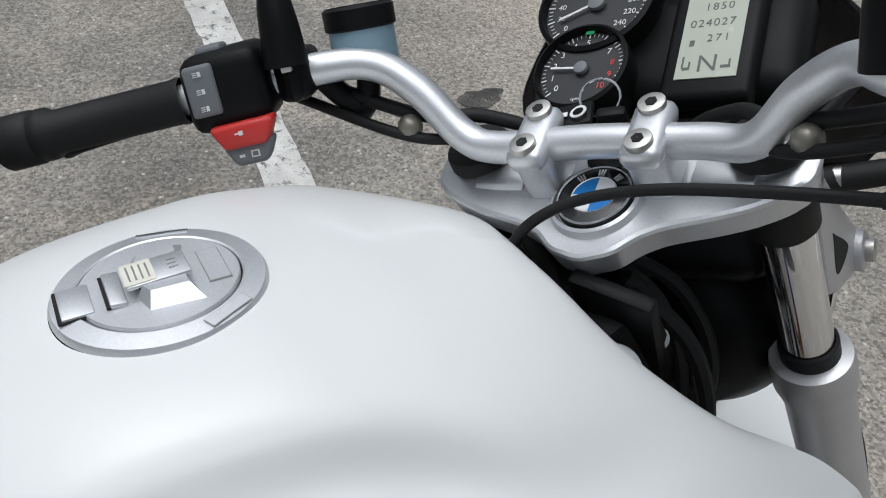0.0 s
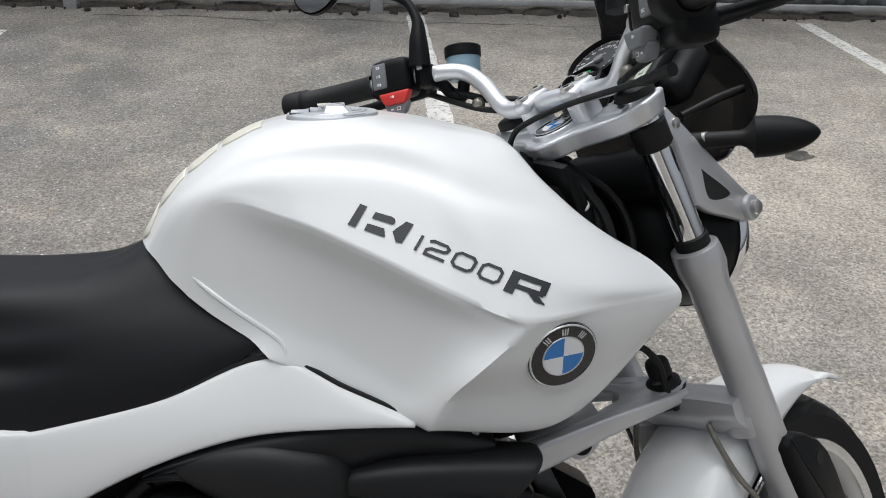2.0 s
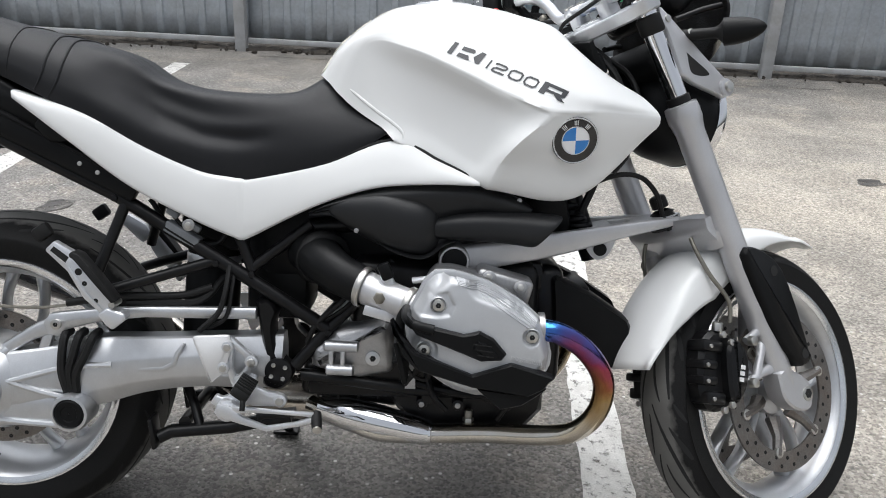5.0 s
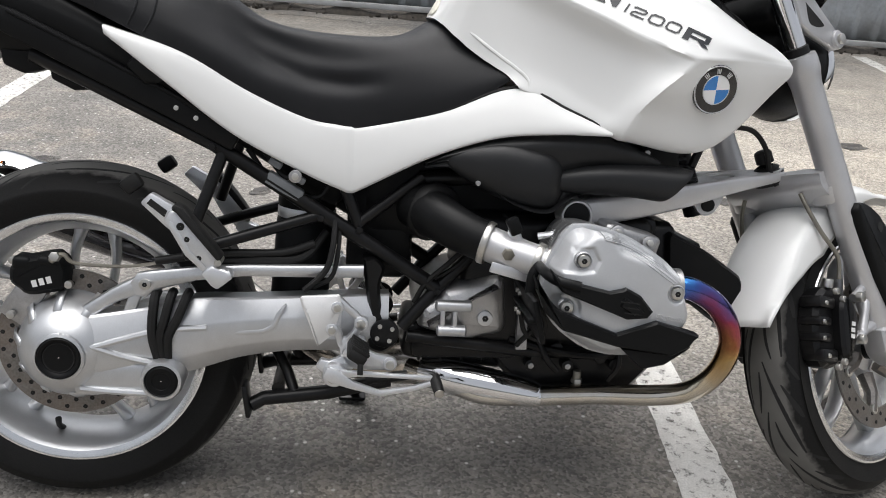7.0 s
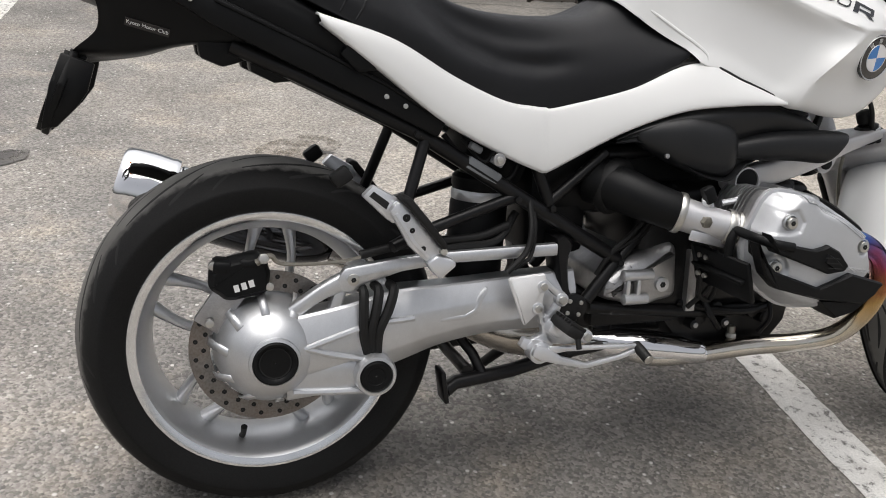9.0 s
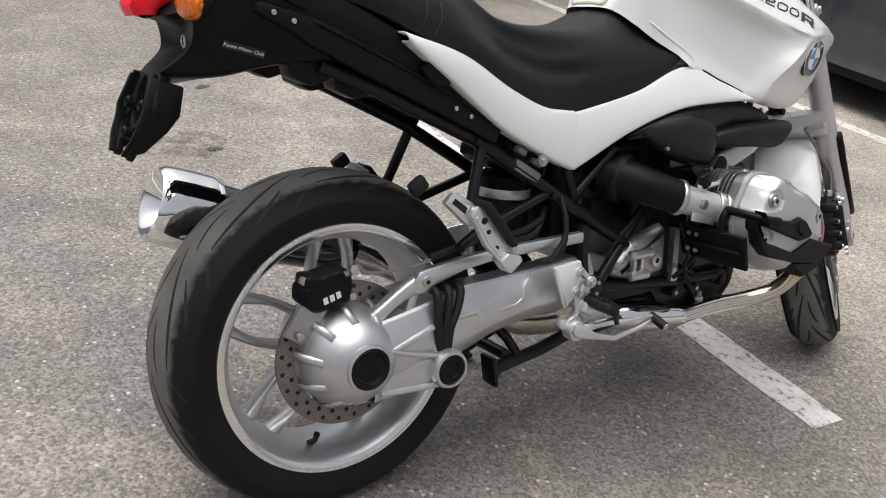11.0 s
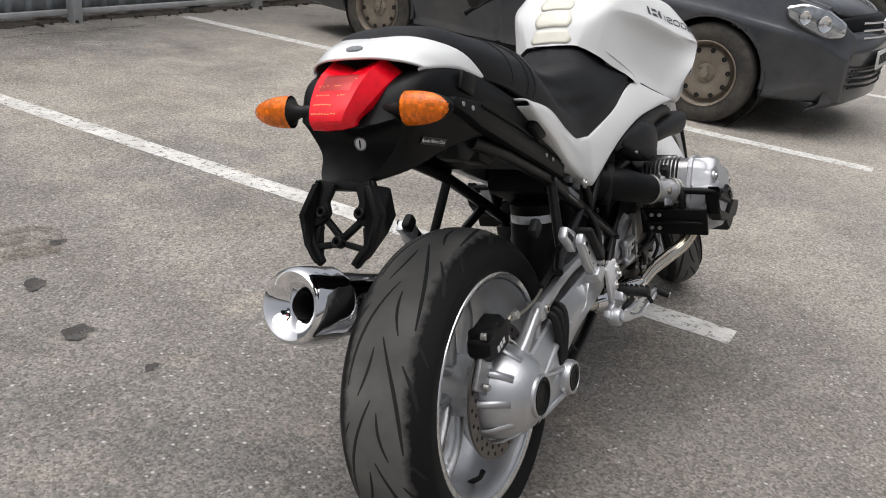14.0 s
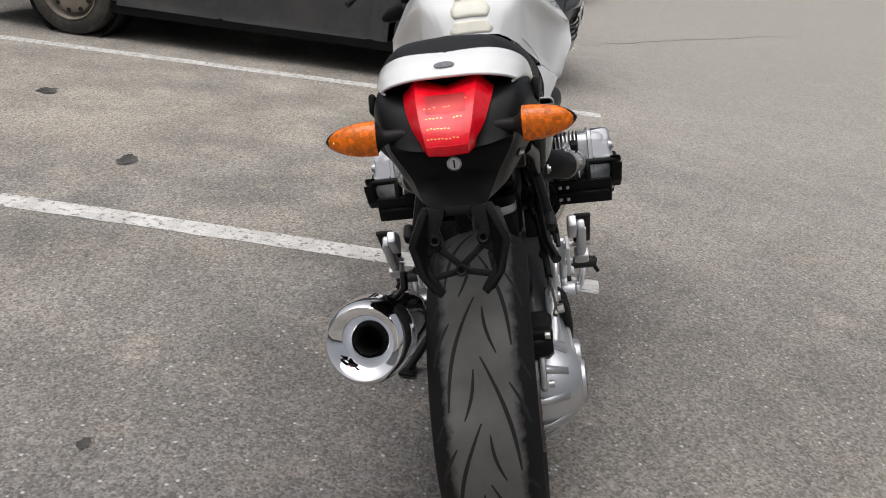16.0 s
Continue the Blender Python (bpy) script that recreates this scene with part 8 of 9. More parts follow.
    for x, z in ((1.435, 0.535), (1.512, 0.372)):
        part("guard_recess", lathe(bmesh.new(), [(0.010, 0), (0.010, 0.001), (0.0005, 0.001)], (x, s * 0.1405, z), (0, s, 0), 20), GROOVE, gd)
    # headlight bracket
    o = [(1.190, 1.030), (1.225, 1.005), (1.300, 0.950), (1.366, 0.905), (1.372, 0.885), (1.352, 0.874), (1.268, 0.892), (1.236, 0.905), (1.228, 0.930), (1.205, 0.985), (1.183, 1.010)]
    bm = prism(o, s * 0.106, s * 0.122, 0.004)
    bk = part("headlight_bracket", bm, FORK, bike, "grey cast headlight bracket", m=STEER)
    part("bracket_window", pillow([(1.250, 0.950), (1.310, 0.915), (1.262, 0.910)], (s * 0.1215, s * 0.1225), (0, 0.001), 24), GROOVE, bk)
    part("bracket_boss", disc(bmesh.new(), (1.352, s * 0.105, 0.893), (0, s, 0), 0.018, 0.024, 28, 0.004), FORK, bk)
    part("bracket_bolt", disc(bmesh.new(), (1.352, s * 0.128, 0.893), (0, s, 0), 0.010, 0.008, 20), BOLT, bk)
    part("bracket_screw", disc(bmesh.new(), (1.205, s * 0.121, 1.008), (0, s, 0), 0.007, 0.004, 16), BOLT, bk)
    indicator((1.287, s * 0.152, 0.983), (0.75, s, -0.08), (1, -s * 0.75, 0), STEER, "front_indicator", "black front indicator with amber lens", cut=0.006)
    bolt(bike, Vector((1.262, s * 0.122, 0.988)), (0, s, 0), 0.008, 0.006, BOLT, "indicator_nut", False).matrix_basis = STEER

# lower fork bridge and ball joint
bm = pillow([(1.285, 0.640), (1.33, 0.652), (1.385, 0.625), (1.41, 0.58), (1.375, 0.568), (1.30, 0.605)], (-0.104, -0.06, 0.06, 0.104), (0.006, 0, 0, 0.006), 40)
bridge = part("fork_bridge", bm, FORK, bike, "grey cast fork bridge", m=STEER)
part("bridge_bolt", disc(bmesh.new(), (1.335, -0.055, 0.628), (0, -1, 0.2), 0.008, 0.055, 16), BOLT, bridge)
bm = lathe(bmesh.new(), [(0.030, 0), (0.034, 0.006), (0.026, 0.012), (0.031, 0.018), (0.023, 0.024), (0.026, 0.030), (0.016, 0.036)], (1.300, 0, 0.632), (-0.4, 0, 0.9), 32)
part("rubber_boot", bm, RUBBER, bike, "black rubber ball joint boot")
part("joint_cap", disc(bmesh.new(), (1.285, 0, 0.672), (-0.4, 0, 0.9), 0.017, 0.024, 24, 0.006), RUBBER, bike)
for s in BOTH:
    part("bridge_clamp", disc(bmesh.new(), (1.345, s * 0.085, 0.625), (0.45, 0, -0.9), 0.036, 0.035, 32, 0.004), FORK, bridge)

# front mudguard
bm = bmesh.new()
rows = []
for a in np.linspace(radians(63), radians(170), 44):
    g = math.degrees(a)
    ro = float(np.interp(g, (58, 75, 110, 140, 170), (0.343, 0.343, 0.342, 0.352, 0.372)))
    sk = float(np.interp(g, (58, 70, 95, 118, 135, 150, 162, 170), (0.336, 0.330, 0.294, 0.268, 0.270, 0.308, 0.342, 0.366)))
    sk = min(sk, ro - 0.004)
    wv = float(np.interp(g, (58, 80, 120, 150, 170), (0.052, 0.060, 0.076, 0.076, 0.060)))
    half = [(ro, 0.0), (ro - 0.002, wv * 0.35), (ro - 0.008, wv * 0.7), (ro - 0.020 if ro - 0.020 > sk else (ro + sk) / 2, wv * 0.95), ((ro + sk) / 2 - 0.008 if (ro + sk) / 2 - 0.008 > sk else (ro * 0.3 + sk * 0.7), wv * 1.0), (sk, wv * 1.0)]
    pr = [(r, -y) for r, y in half[:0:-1]] + half
    pr = cr(pr, 31)
    rows.append([(FC[0] + r * math.cos(a), y, FC[2] + r * math.sin(a)) for r, y in pr])
grid(bm, rows)
fender = part("front_mudguard", bm, WHITE, bike, "white front mudguard", m=STEER, solid=0.003, angle=60)
# headlight
bm = lathe(bmesh.new(), [(0.010, -0.125), (0.045, -0.12), (0.075, -0.10), (0.094, -0.06), (0.100, -0.01), (0.101, 0.02), (0.097, 0.026)], (1.345, 0, 0.862), (1, 0, -0.06), 56)
hl = part("headlight", bm, PLASTIC, bike, "round black headlight", m=STEER)
bm = lathe(bmesh.new(), [(0.102, 0.012), (0.105, 0.018), (0.103, 0.032), (0.097, 0.034)], (1.345, 0, 0.862), (1, 0, -0.06), 56)
part("headlight_ring", bm, CHROME, hl)
bm = lathe(bmesh.new(), [(0.098, 0.028), (0.08, 0.040), (0.05, 0.047), (0.001, 0.050)], (1.345, 0, 0.862), (1, 0, -0.06), 48)
part("headlight_glass", bm, GLASS, hl)
bm = lathe(bmesh.new(), [(0.095, 0.024), (0.07, -0.01), (0.03, -0.04), (0.001, -0.045)], (1.345, 0, 0.862), (1, 0, -0.06), 40)
part("headlight_reflector", bm, CHROME, hl)
part("headlight_mount", block((0.10, 0.17, 0.07), (1.255, 0, 0.945), (0, 20, 0), 0.02, 3), PLASTIC, hl)

# smoked screen
bm = bmesh.new()
SC = [[(x, -w, z), (x + 0.045, -w * 0.62, z - 0.012), (x + 0.066, 0, z - 0.015), (x + 0.045, w * 0.62, z - 0.012), (x, w, z)] for x, w, z in
      ((1.318, 0.128, 0.975), (1.328, 0.150, 1.000), (1.332, 0.161, 1.040), (1.336, 0.142, 1.078), (1.336, 0.104, 1.125), (1.330, 0.080, 1.170), (1.312, 0.072, 1.225), (1.300, 0.060, 1.255))]
skin(bm, SC, 32, 24)
screen = part("fly_screen", bm, SMOKE, bike, "small dark smoked fly screen", m=STEER, solid=0.004, angle=60)
for s in BOTH:
    tube(bm := bmesh.new(), [(1.25, s * 0.10, 1.02), (1.30, s * 0.125, 1.04), (1.335, s * 0.140, 1.05)], 0.006, 10)
    part("screen_stay", bm, BLACK, screen)

# top yoke
half = [(0.060, 0.0), (0.060, 0.040), (0.072, 0.080), (0.076, 0.112), (0.068, 0.130), (0.044, 0.137), (0.020, 0.134), (0.008, 0.120), (-0.006, 0.085), (-0.016, 0.050), (-0.024, 0.036), (-0.038, 0.022), (-0.045, 0.0)]
o = [(u + 0.006, v) for u, v in half + [(u, -v) for u, v in half[-2:0:-1]]]
bm = bmesh.new()
oo = np.array(rounded(o, 0.18, 150))
dd = np.roll(oo, -1, 0) - np.roll(oo, 1, 0)
nn = np.stack([-dd[:, 1], dd[:, 0]], 1) / np.linalg.norm(dd, axis=1)[:, None]
rows = []
for w, k in ((-0.035, 0.008), (-0.032, 0.004), (-0.022, 0.002), (-0.013, 0.0), (-0.0105, 0.0008), (-0.0090, 0.003)):
    rows.append([(p[0], p[1], w + 0.006 * max(abs(p[1]) - 0.1, 0) / 0.04) for p in oo + nn * k])
v = grid(bm, rows, wrap_v=True)
bm.faces.new(v[0]), bm.faces.new(v[-1][::-1])
bm.transform(YOKE)
yoke = part("top_yoke", bm, ALU, bike, "silver cast top yoke", m=STEER, angle=30)
for s in BOTH:
    b = prism([(0.020, 0.0), (0.070, 0.0), (0.066, 0.0035), (0.024, 0.0035)], s * 0.060, s * 0.100, 0.0012)
    b.transform(YOKE @ pose(0, 0, -0.009))
    part("yoke_pad", b, ALU, yoke)
bm = lathe(bmesh.new(), [(0.033, 0.004), (0.0315, 0.009), (0.029, 0.010), (0.028, 0.0075)], (0.010, 0, -0.013), (0, 0, 1), 40)
bm.transform(YOKE)
part("yoke_rim", bm, ALU, yoke)
emblem(yoke, YOKE @ Vector((0.010, 0, -0.004)), W3, U3, 0.0265, name="yoke_emblem")
for s in BOTH:
    bm = block((0.040, 0.028, 0.044), (0.032, s * 0.040, 0.008), (0, 0, 0), 0.008, 3)
    bm.transform(YOKE)
    part("clamp_tower", bm, ALU, yoke)
    bm = block((0.054, 0.028, 0.018), (0.033, s * 0.040, 0.029), (0, 0, 0), 0.008, 3)
    bm.transform(YOKE)
    cl = part("bar_clamp", bm, ALU, yoke)
    for u in (0.017, 0.050):
        p = YOKE @ Vector((u, s * 0.040, 0.0365))
        part("clamp_bolt", disc(bmesh.new(), p, W3, 0.0092, 0.005, 24), BOLT, yoke)
        part("clamp_bolt_socket", lathe(bmesh.new(), [(0.0042, 0), (0.0042, 0.0006), (0.0005, 0.0006)], p + W3 * 0.005, W3, 6), GROOVE, yoke)

# handlebar
BAR = [(1.127, 0.0, 1.060), (1.127, 0.070, 1.058), (1.127, 0.098, 1.068), (1.124, 0.128, 1.104), (1.114, 0.158, 1.127), (1.088, 0.196, 1.131), (1.040, 0.275, 1.127), (0.980, 0.385, 1.121)]


def bent(x, y, z, s):
    """The right end of the bar sits a little lower and further back than the left."""
    k = min(max((y - 0.07) / 0.13, 0), 1) if s < 0 else 0
    return Vector((x - 0.033 * k, s * y, z - 0.027 * k))


bar_pts = [tuple(bent(x, y + (0.009 if 0.09 < y < 0.17 else 0), z, -1)) for x, y, z in BAR[:0:-1]] + BAR
tube(bm := bmesh.new(), bar_pts, 0.0117, 20, 120)
bar = part("handlebar", bm, ALU, bike, "silver tubular handlebar", m=STEER)
for s in BOTH:
    f = lambda x, y, z: bent(x, y, z, s)
    G0, G1 = f(1.040, 0.272, 1.127), f(0.970, 0.398, 1.119)
    g = (G1 - G0).normalized()
    if s < 0:                                  # the throttle side sits further out
        G0, G1 = G0 + g * 0.022, G1 + g * 0.022
    n1 = g.cross(Vector((0, 0, 1))).normalized() * s          # forward
    n2 = Vector((0, 0, 1))
    bm = lathe(bmesh.new(), [(0.0165, 0), (0.0175, 0.003), (0.0165, 0.008), (0.0165, 0.104), (0.0195, 0.108), (0.0200, 0.114), (0.0188, 0.116), (0.0188, 0.118), (0.0205, 0.120), (0.0208, 0.144), (0.019, 0.147), (0.001, 0.147)], G0, g, 32)
    grip = part("grip", bm, RUBBER, bike, "black rubber grip", m=STEER)
    C = f(1.058, 0.240, 1.129) + (g * 0.022 if s < 0 else Vector())

    def on_bar(size, at, bevel=0.004, rot=(0, 0, 0), taper=1.0):
        """A block in the grip's frame: along it, forward of it, up; taper narrows its foot."""
        b = block(size, (0, 0, 0), rot, bevel, 3)
        for v in b.verts:
            v.co.x *= 1 + (taper - 1) * min(max(0.5 - v.co.z / size[2], 0), 1)
        m = Matrix((g, n1, n2)).transposed().to_4x4()
        m.translation = C + g * at[0] + n1 * at[1] + n2 * at[2]
        b.transform(m)
        bmesh.ops.recalc_face_normals(b, faces=b.faces)
        return b
    sw = part("switchgear", on_bar((0.062, 0.050, 0.056), (0.0, -0.002, 0.002), 0.012), PLASTIC, bike, "black handlebar switch housing", m=STEER)
    part("rocker", on_bar((0.022, 0.006, 0.036), (0.014, -0.027, 0.006), 0.003), GREYSW, sw)
    part("horn_button", on_bar((0.050, 0.018, 0.018), (-0.008, -0.025, -0.029), 0.004, taper=0.62), RED if s > 0 else GREYSW, sw)
    part("turn_button", on_bar((0.042, 0.015, 0.018), (-0.008, -0.021, -0.043), 0.005, taper=0.55), GREYSW, sw)
    part("upper_button", on_bar((0.020, 0.018, 0.008), (0.008, -0.004, 0.030), 0.003), GREYSW, sw)
    for dz in (0.018, 0.006, -0.006):
        for k in range(3):
            part("switch_mark", on_bar((0.0030, 0.0006, 0.0006), (0.0155, -0.0304, dz - 0.0014 + 0.0014 * k), 0), MARK, sw)
        part("switch_mark", on_bar((0.0022, 0.0006, 0.0036), (0.0122, -0.0304, dz), 0), MARK, sw)
    part("switch_mark", on_bar((0.0030, 0.0006, 0.0032), (-0.007, -0.0344, -0.027), 0), MARK, sw)
    part("switch_mark", on_bar((0.0030, 0.0006, 0.0010), (-0.004, -0.0344, -0.027), 0), MARK, sw)
    part("switch_mark", on_bar((0.0062, 0.0006, 0.0050), (-0.012, -0.0288, -0.044), 0, taper=1.0), MARK, sw)
    part("switch_mark_core", on_bar((0.0040, 0.0006, 0.0030), (-0.012, -0.0292, -0.044), 0), GREYSW, sw)
    part("switch_mark", on_bar((0.0040, 0.0006, 0.0020), (-0.002, -0.0288, -0.044), 0), MARK, sw)
    # lever perch, lever, fluid reservoir
    per = part("lever_perch", on_bar((0.026, 0.056, 0.034), (-0.046, 0.014, -0.002), 0.008), PLASTIC, bike, "black lever perch", m=STEER)
    part("perch_clamp", on_bar((0.016, 0.038, 0.038), (-0.046, 0.0, 0.0), 0.008), PLASTIC, per)
    part("perch_bolt", on_bar((0.008, 0.004, 0.008), (-0.046, -0.020, 0.008), 0.001), BOLT, per)
    P = [C + g * a + n1 * b + n2 * c for a, b, c in ((-0.035, 0.05, -0.012), (0.01, 0.062, -0.014), (0.07, 0.066, -0.016), (0.15, 0.060, -0.020), (0.175, 0.068, -0.022))]
    tube(bm := bmesh.new(), P, [0.011, 0.009, 0.0075, 0.007, 0.009], 12, 28)
    part("lever", bm, PLASTIC, per)
    if s < 0:
        part("throttle_drum", lathe(bmesh.new(), [(0.020, -0.012), (0.029, -0.008), (0.030, 0.022), (0.026, 0.030), (0.019, 0.034)], G0 - g * 0.012, g, 32), PLASTIC, sw)
        part("lower_shell", on_bar((0.05, 0.046, 0.04), (0.030, 0.006, -0.026), 0.012), PLASTIC, sw)
    rz = f(1.129, 0.172, 1.118)
    if s > 0:
        bm = lathe(bmesh.new(), [(0.021, 0), (0.0245, 0.004), (0.0245, 0.034)], rz, (0.05, 0, 1), 32, caps=True)
        rv = part("fluid_reservoir", bm, FLUID, bike, "translucent brake fluid reservoir with black cap", m=STEER)
        bm = lathe(bmesh.new(), [(0.0245, 0.033), (0.0265, 0.034), (0.0265, 0.048), (0.024, 0.050), (0.022, 0.047), (0.001, 0.047)], rz, (0.05, 0, 1), 32)
        part("reservoir_cap", bm, PLASTIC, rv)
        tube(bm := bmesh.new(), [rz, rz + Vector((-0.005, s * 0.01, -0.025)), C + g * -0.05 + n1 * 0.03], 0.009, 10, 10)
        part("reservoir_neck", bm, PLASTIC, rv)
    # mirror
    mb = f(1.064, 0.190, 1.140)
    tube(bm := bmesh.new(), [mb, mb + Vector((0.002, 0, 0.035)), mb + Vector((0.006, s * 0.004, 0.07)), mb + Vector((0.0, s * 0.03, 0.105)), mb + Vector((-0.03, s * 0.10, 0.135)), mb + Vector((-0.045, s * 0.15, 0.15))], [0.016, 0.013, 0.0075, 0.007, 0.007, 0.008], 14, 40)
    mi = part("mirror", bm, PLASTIC, bike, "black mirror on a curved stem", m=STEER)
    mc = mb + Vector((-0.045, s * 0.175, 0.165))
    bm = lathe(bmesh.new(), [(0.048, 0), (0.05, 0.006), (0.042, 0.018), (0.02, 0.026), (0.001, 0.028)], (0, 0, 0), (1, 0, 0.05), 36)
    bm.transform(Matrix.Translation(mc) @ Matrix.Diagonal((1, 1.45, 0.95, 1)))
    part("mirror_shell", bm, PLASTIC, mi)
    bm = lathe(bmesh.new(), [(0.045, 0), (0.001, 0.0)], (-0.001, 0, 0), (1, 0, 0.05), 36)
    bm.transform(Matrix.Translation(mc) @ Matrix.Diagonal((1, 1.45, 0.95, 1)))
    part("mirror_glass", bm, CHROME, mi)
    # cables from the perch to the steering head
    tube(bm := bmesh.new(), [C + g * -0.045 + n1 * 0.045 + n2 * -0.012, f(1.128, 0.135, 1.085), f(1.150, 0.09, 1.075), f(1.165, 0.05, 1.05), f(1.15, 0.03, 1.0)], 0.0052, 10, 30)
    part("control_cable", bm, RUBBER, bike, m=STEER)
    tube(bm := bmesh.new(), [C + g * -0.03 + n1 * 0.04 + n2 * -0.02, f(1.115, 0.14, 1.073), f(1.145, 0.095, 1.058), f(1.17, 0.06, 1.03)], 0.0042, 10, 30)
    part("control_cable", bm, RUBBER, bike, m=STEER)
    bm = bmesh.new()
    bmesh.ops.create_uvsphere(bm, u_segments=16, v_segments=10, radius=0.0095, matrix=Matrix.Translation(f(1.120, 0.138, 1.078)))
    part("cable_ball", bm, BRASS, bike, m=STEER)
tube(bm := bmesh.new(), [(1.085, 0.050, 0.985), (1.080, 0.044, 1.005), (1.076, 0.026, 1.022), (1.083, 0.004, 1.032), (1.087, -0.026, 1.038), (1.084, -0.070, 1.042), (1.074, -0.135, 1.043), (1.062, -0.19, 1.043), (1.050, -0.235, 1.045)], 0.0038, 12, 60)
part("clutch_cable", bm, RUBBER, bike, "black cable looped over the yoke", m=STEER)
tube(bm := bmesh.new(), [(1.064, -0.180, 1.043), (1.062, -0.19, 1.043), (1.056, -0.212, 1.044), (1.050, -0.235, 1.045)], [0.0045, 0.006, 0.0065, 0.0075], 12, 20)
part("cable_sleeve", bm, RUBBER, bike, m=STEER)

# ignition key with its fob
part("ignition_lock", disc(bmesh.new(), (1.165, 0.0, 1.020), (-0.45, 0, 0.89), 0.017, 0.026, 24), PLASTIC, bike, m=STEER)
kb = part("ignition_key", block((0.010, 0.020, 0.034), (1.156, -0.004, 1.060), (0, -27, 15), 0.003), PLASTIC, bike, "ignition key with black leather fob", m=STEER)
tube(bm := bmesh.new(), [(1.166 + 0.004 * math.sin(a), 0.008 + 0.015 * math.cos(a), 1.080 + 0.012 * math.sin(a)) for a in np.arange(25) * 2 * math.pi / 24], 0.0009, 6)
part("key_ring", bm, CHROME, kb)
part("key_fob", block((0.024, 0.050, 0.006), (1.156, 0.036, 1.068), (-8, -26, 14), 0.003), PLASTIC, kb)
part("fob_ring", lathe(bmesh.new(), [(0.0062, 0.0), (0.0062, 0.0006), (0.0040, 0.0006)], (1.1545, 0.020, 1.0735), (-0.44, 0.12, 0.89), 20), MARK, kb)
for k in range(4):
    b = block((0.0045, 0.004, 0.0005), (1.1535, 0.030 + 0.0065 * k, 1.0722 - 0.0009 * k), (-8, -26, 14), 0)
    part("fob_bar", b, MARK, kb)

# -- instruments --
IU = Vector((0.745, 0, 0.667))
IN = Vector((-0.667, 0, 0.745))
IM = Matrix((Vector((0, -1, 0)), IU, IN)).transposed().to_4x4()      # x right for the rider, y up the slope, z towards the rider
IM.translation = Vector((1.262, 0.0, 1.106))


def inst(bm):
    bm.transform(IM)
    return bm


clus = part("instrument_panel", inst(block((0.205, 0.10, 0.045), (0.005, 0.0, -0.036), (0, 0, 0), 0.018, 3)), PLASTIC, bike, "black instrument cluster with two dials and a display", m=STEER)
for cx, cy, r, nm in ((-0.053, 0.032, 0.047, "speedometer"), (-0.050, -0.034, 0.037, "rev_counter")):
    lift = 0.004 if nm == "rev_counter" else 0.0
    part(nm + "_housing", inst(lathe(bmesh.new(), [(r * 0.8, -0.045), (r * 1.02, -0.03), (r * 1.06, -0.002), (r * 1.05, 0.006), (r * 0.97, 0.008), (r * 0.94, 0.001)], (cx, cy, lift), (0, 0, 1), 48)), PLASTIC, clus)
    part(nm + "_face", inst(lathe(bmesh.new(), [(r * 0.95, 0.0), (0.0005, 0.0)], (cx, cy, lift), (0, 0, 1), 48)), DIAL, clus)
    marks = bmesh.new()
    n = 49 if r > 0.04 else 41
    for k in range(n):
        a = radians(222 - 264 * k / (n - 1))
        big = k % 4 == 0
        b = block((r * (0.13 if big else 0.07), r * (0.028 if big else 0.014), 0.0002), (cx + r * 0.86 * math.cos(a), cy + r * 0.86 * math.sin(a), lift + 0.0006), (0, 0, math.degrees(a)), 0)
        q = bpy.data.meshes.new("tmp")
        b.to_mesh(q), marks.from_mesh(q)
        bpy.data.meshes.remove(q)
    part("dial_marks", inst(marks), MARK, clus)
    labels = [str(v) for v in range(0, 260, 20)] if r > 0.04 else [str(v) for v in range(0, 11)]
    for k, tx in enumerate(labels):
        a = radians(222 - 264 * k / (len(labels) - 1))
        part("dial_number", inst(words(tx, r * (0.15 if r > 0.04 else 0.2), pose(cx + r * 0.66 * math.cos(a), cy + r * 0.66 * math.sin(a) - r * 0.05, lift + 0.0006), 0.0001)), REDMARK if (r < 0.04 and k >= 8) else MARK, clus)
    a = radians(205 if r > 0.04 else 176)
    b = block((r * 0.72, r * 0.045, 0.001), (cx + r * 0.34 * math.cos(a), cy + r * 0.34 * math.sin(a), lift + 0.003), (0, 0, math.degrees(a)), 0)
    part("needle", inst(b), MARK, clus)
    part("needle_hub", inst(disc(bmesh.new(), (cx, cy, lift + 0.001), (0, 0, 1), r * 0.15, 0.004, 24)), GREYSW, clus)
    part("dial_word", inst(words("km/h" if r > 0.04 else "rpm", r * 0.12, pose(cx, cy + r * (0.25 if r > 0.04 else -0.75), lift + 0.0006), 0.0001)), MARK, clus)
part("neutral_lamp", inst(block((0.007, 0.004, 0.0006), (-0.050, 0.000, 0.0062), bevel=0)), GREEN, clus)
disp = part("display", inst(block((0.066, 0.104, 0.020), (0.047, -0.014, -0.006), (0, 0, 0), 0.006, 3)), PLASTIC, clus)
part("display_glass", inst(block((0.044, 0.074, 0.001), (0.047, -0.013, 0.0045), bevel=0)), LCD, clus)
for tx, sz, x, y, dx in (("1850", 0.0090, 0.0405, 0.0090, 0.0056), ("024027", 0.0094, 0.0320, -0.0055, 0.0056), ("271", 0.0088, 0.0460, -0.0190, 0.0060), ("N", 0.0200, 0.0472, -0.0445, 0.006)):
    for k, ch in enumerate(tx):
        part("display_digit", inst(words(ch, sz, pose(x + dx * k, y, 0.0052), 0.0001)), LCDINK, clus)
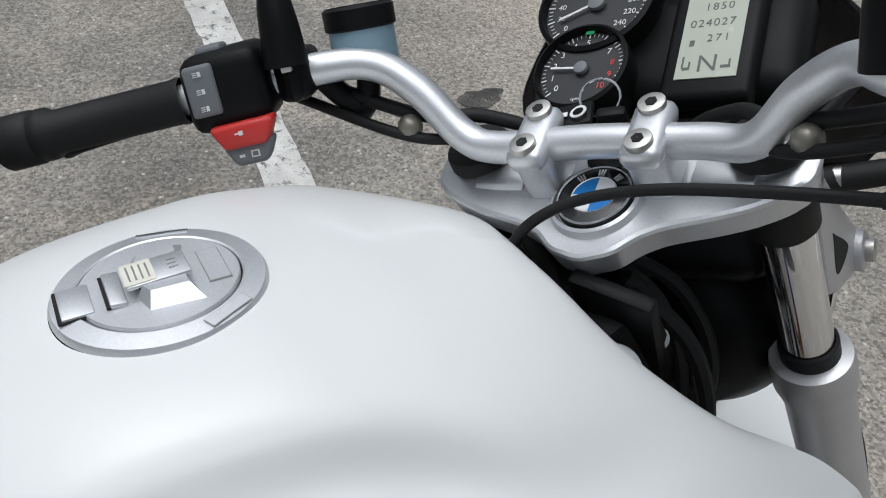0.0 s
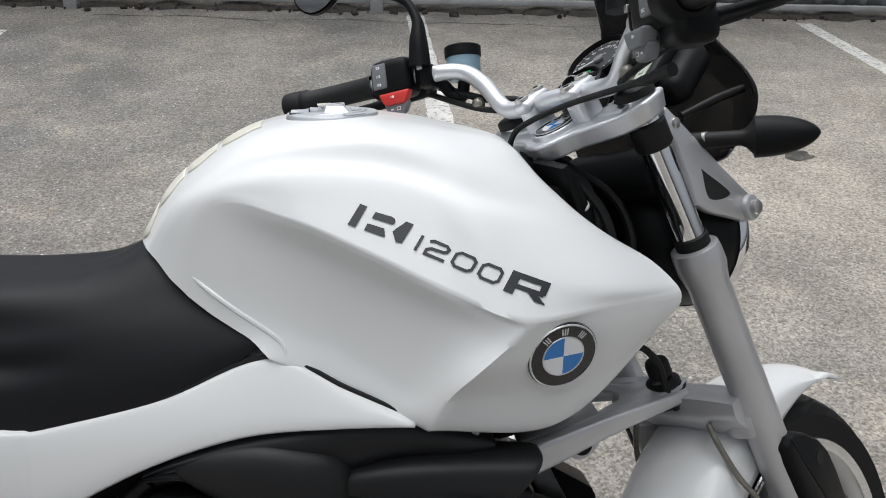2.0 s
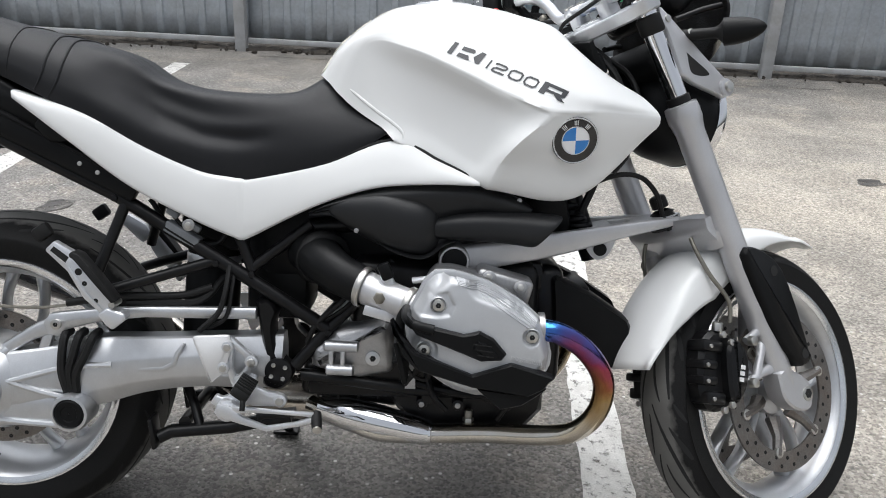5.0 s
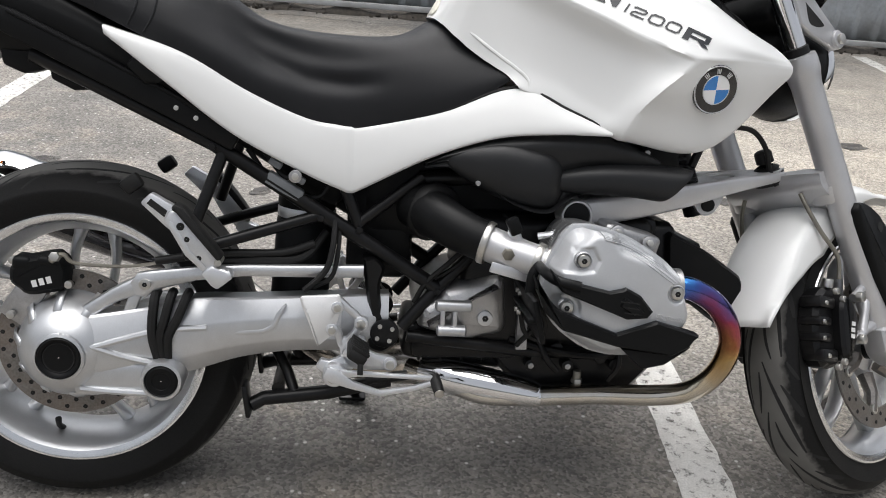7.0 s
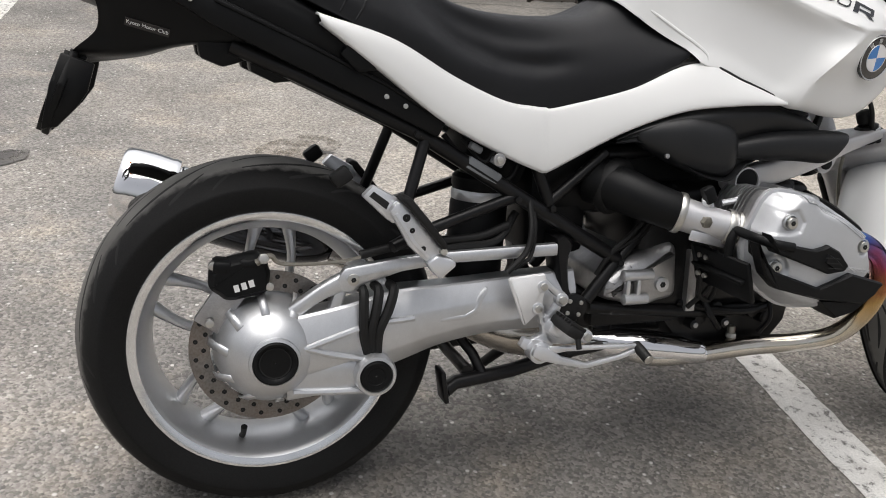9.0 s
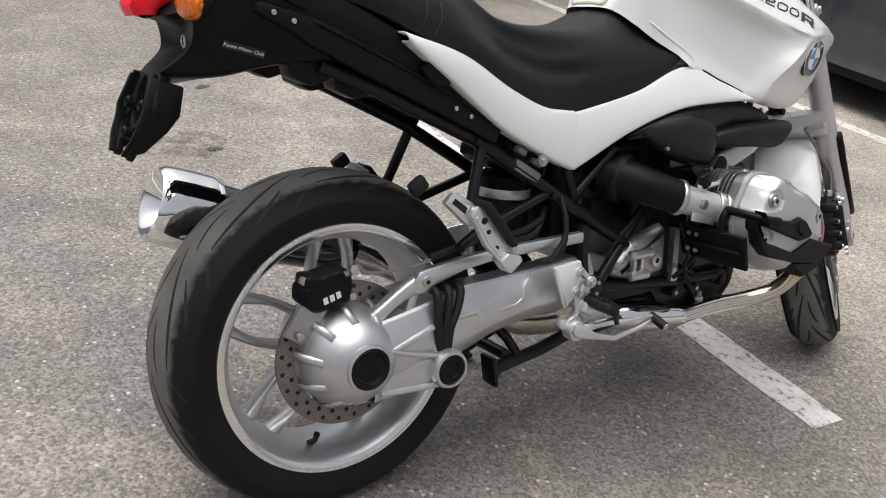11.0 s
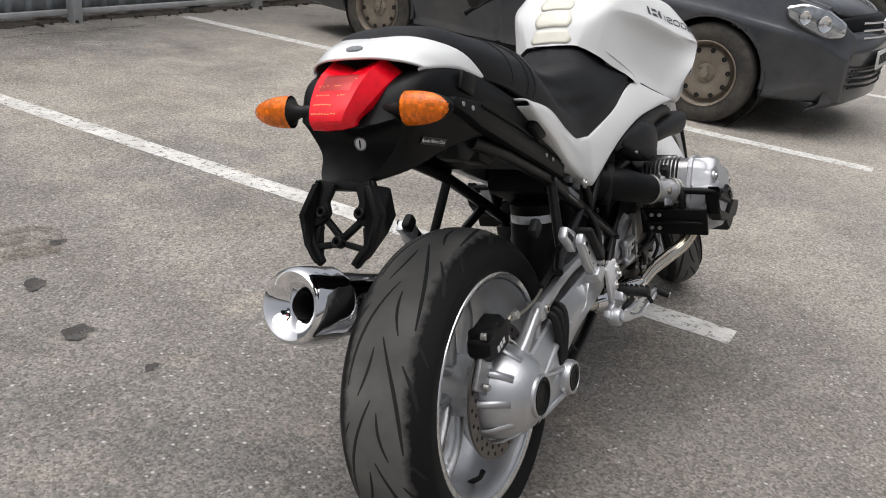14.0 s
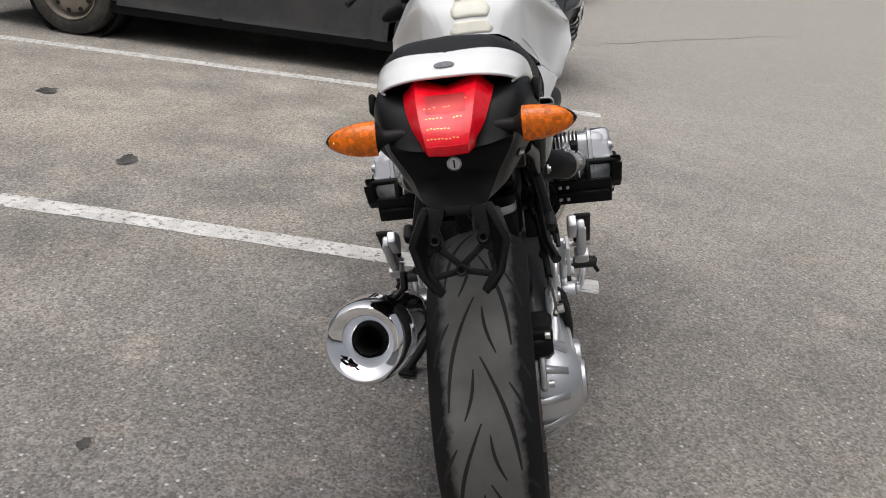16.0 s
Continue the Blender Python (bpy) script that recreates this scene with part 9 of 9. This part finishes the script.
for x, y, w, h in ((0.0265, -0.0165, 0.0035, 0.005), (0.0225, -0.0330, 0.0014, 0.010), (0.0250, -0.0385, 0.0045, 0.0024), (0.0275, -0.0360, 0.0014, 0.007), (0.0535, -0.0385, 0.0070, 0.0024), (0.0560, -0.0360, 0.0014, 0.007)):
    part("display_segment", inst(block((w, h, 0.0002), (x + 0.007, y - 0.003, 0.0052), bevel=0)), LCDINK, clus)

# -- hoses at the fork --
for s in BOTH:
    tube(bm := bmesh.new(), [(1.298, s * 0.060, 0.604), (1.301, s * 0.070, 0.577), (1.318, s * 0.085, 0.530), (1.350, s * 0.098, 0.480), (1.354, s * 0.095, 0.438)], 0.0042, 10, 30)
    part("brake_hose", bm, BRASS, bike, "braided front brake hose", m=STEER)
tube(bm := bmesh.new(), [(1.14, -0.055, 0.722), (1.19, -0.050, 0.738), (1.235, -0.040, 0.732), (1.268, -0.030, 0.70), (1.285, -0.022, 0.66), (1.30, -0.03, 0.63)], 0.005, 10, 40)
part("brake_line", bm, RUBBER, bike, "brake line above the suspension arm")

# cables, loom and screw between tank and fork
part("loom_block", block((0.05, 0.09, 0.10), (1.135, -0.005, 0.915), (0, -27, 0), 0.01), PLASTIC, bike)
part("lock_plate", block((0.012, 0.06, 0.09), (1.118, -0.035, 0.945), (0, -27, 25), 0.003), PLASTIC, bike)
part("loom_screw", disc(bmesh.new(), (1.146, -0.042, 0.928), (-0.3, -0.8, 0.5), 0.0085, 0.005, 18), BOLT, bike)
part("silver_cap", disc(bmesh.new(), (1.092, -0.062, 0.930), (-0.2, -0.5, 0.85), 0.018, 0.016, 28), ALU, bike)
for pts, r in (([(1.13, -0.02, 0.97), (1.17, -0.05, 0.92), (1.18, -0.07, 0.86), (1.16, -0.075, 0.80), (1.14, -0.06, 0.74)], 0.007), ([(1.12, 0.01, 0.985), (1.155, -0.03, 0.95), (1.165, -0.055, 0.89), (1.15, -0.06, 0.82)], 0.005),
               ([(1.14, 0.03, 0.97), (1.20, 0.0, 0.93), (1.22, -0.03, 0.87), (1.20, -0.04, 0.80)], 0.006), ([(1.09, 0.05, 0.985), (1.10, 0.02, 0.955), (1.115, -0.01, 0.90), (1.13, -0.03, 0.85)], 0.006), ([(1.20, -0.06, 0.83), (1.19, -0.08, 0.78), (1.165, -0.085, 0.745)], 0.008)):
    tube(bm := bmesh.new(), pts, r, 8, 24)
    part("cable", bm, RUBBER, bike)
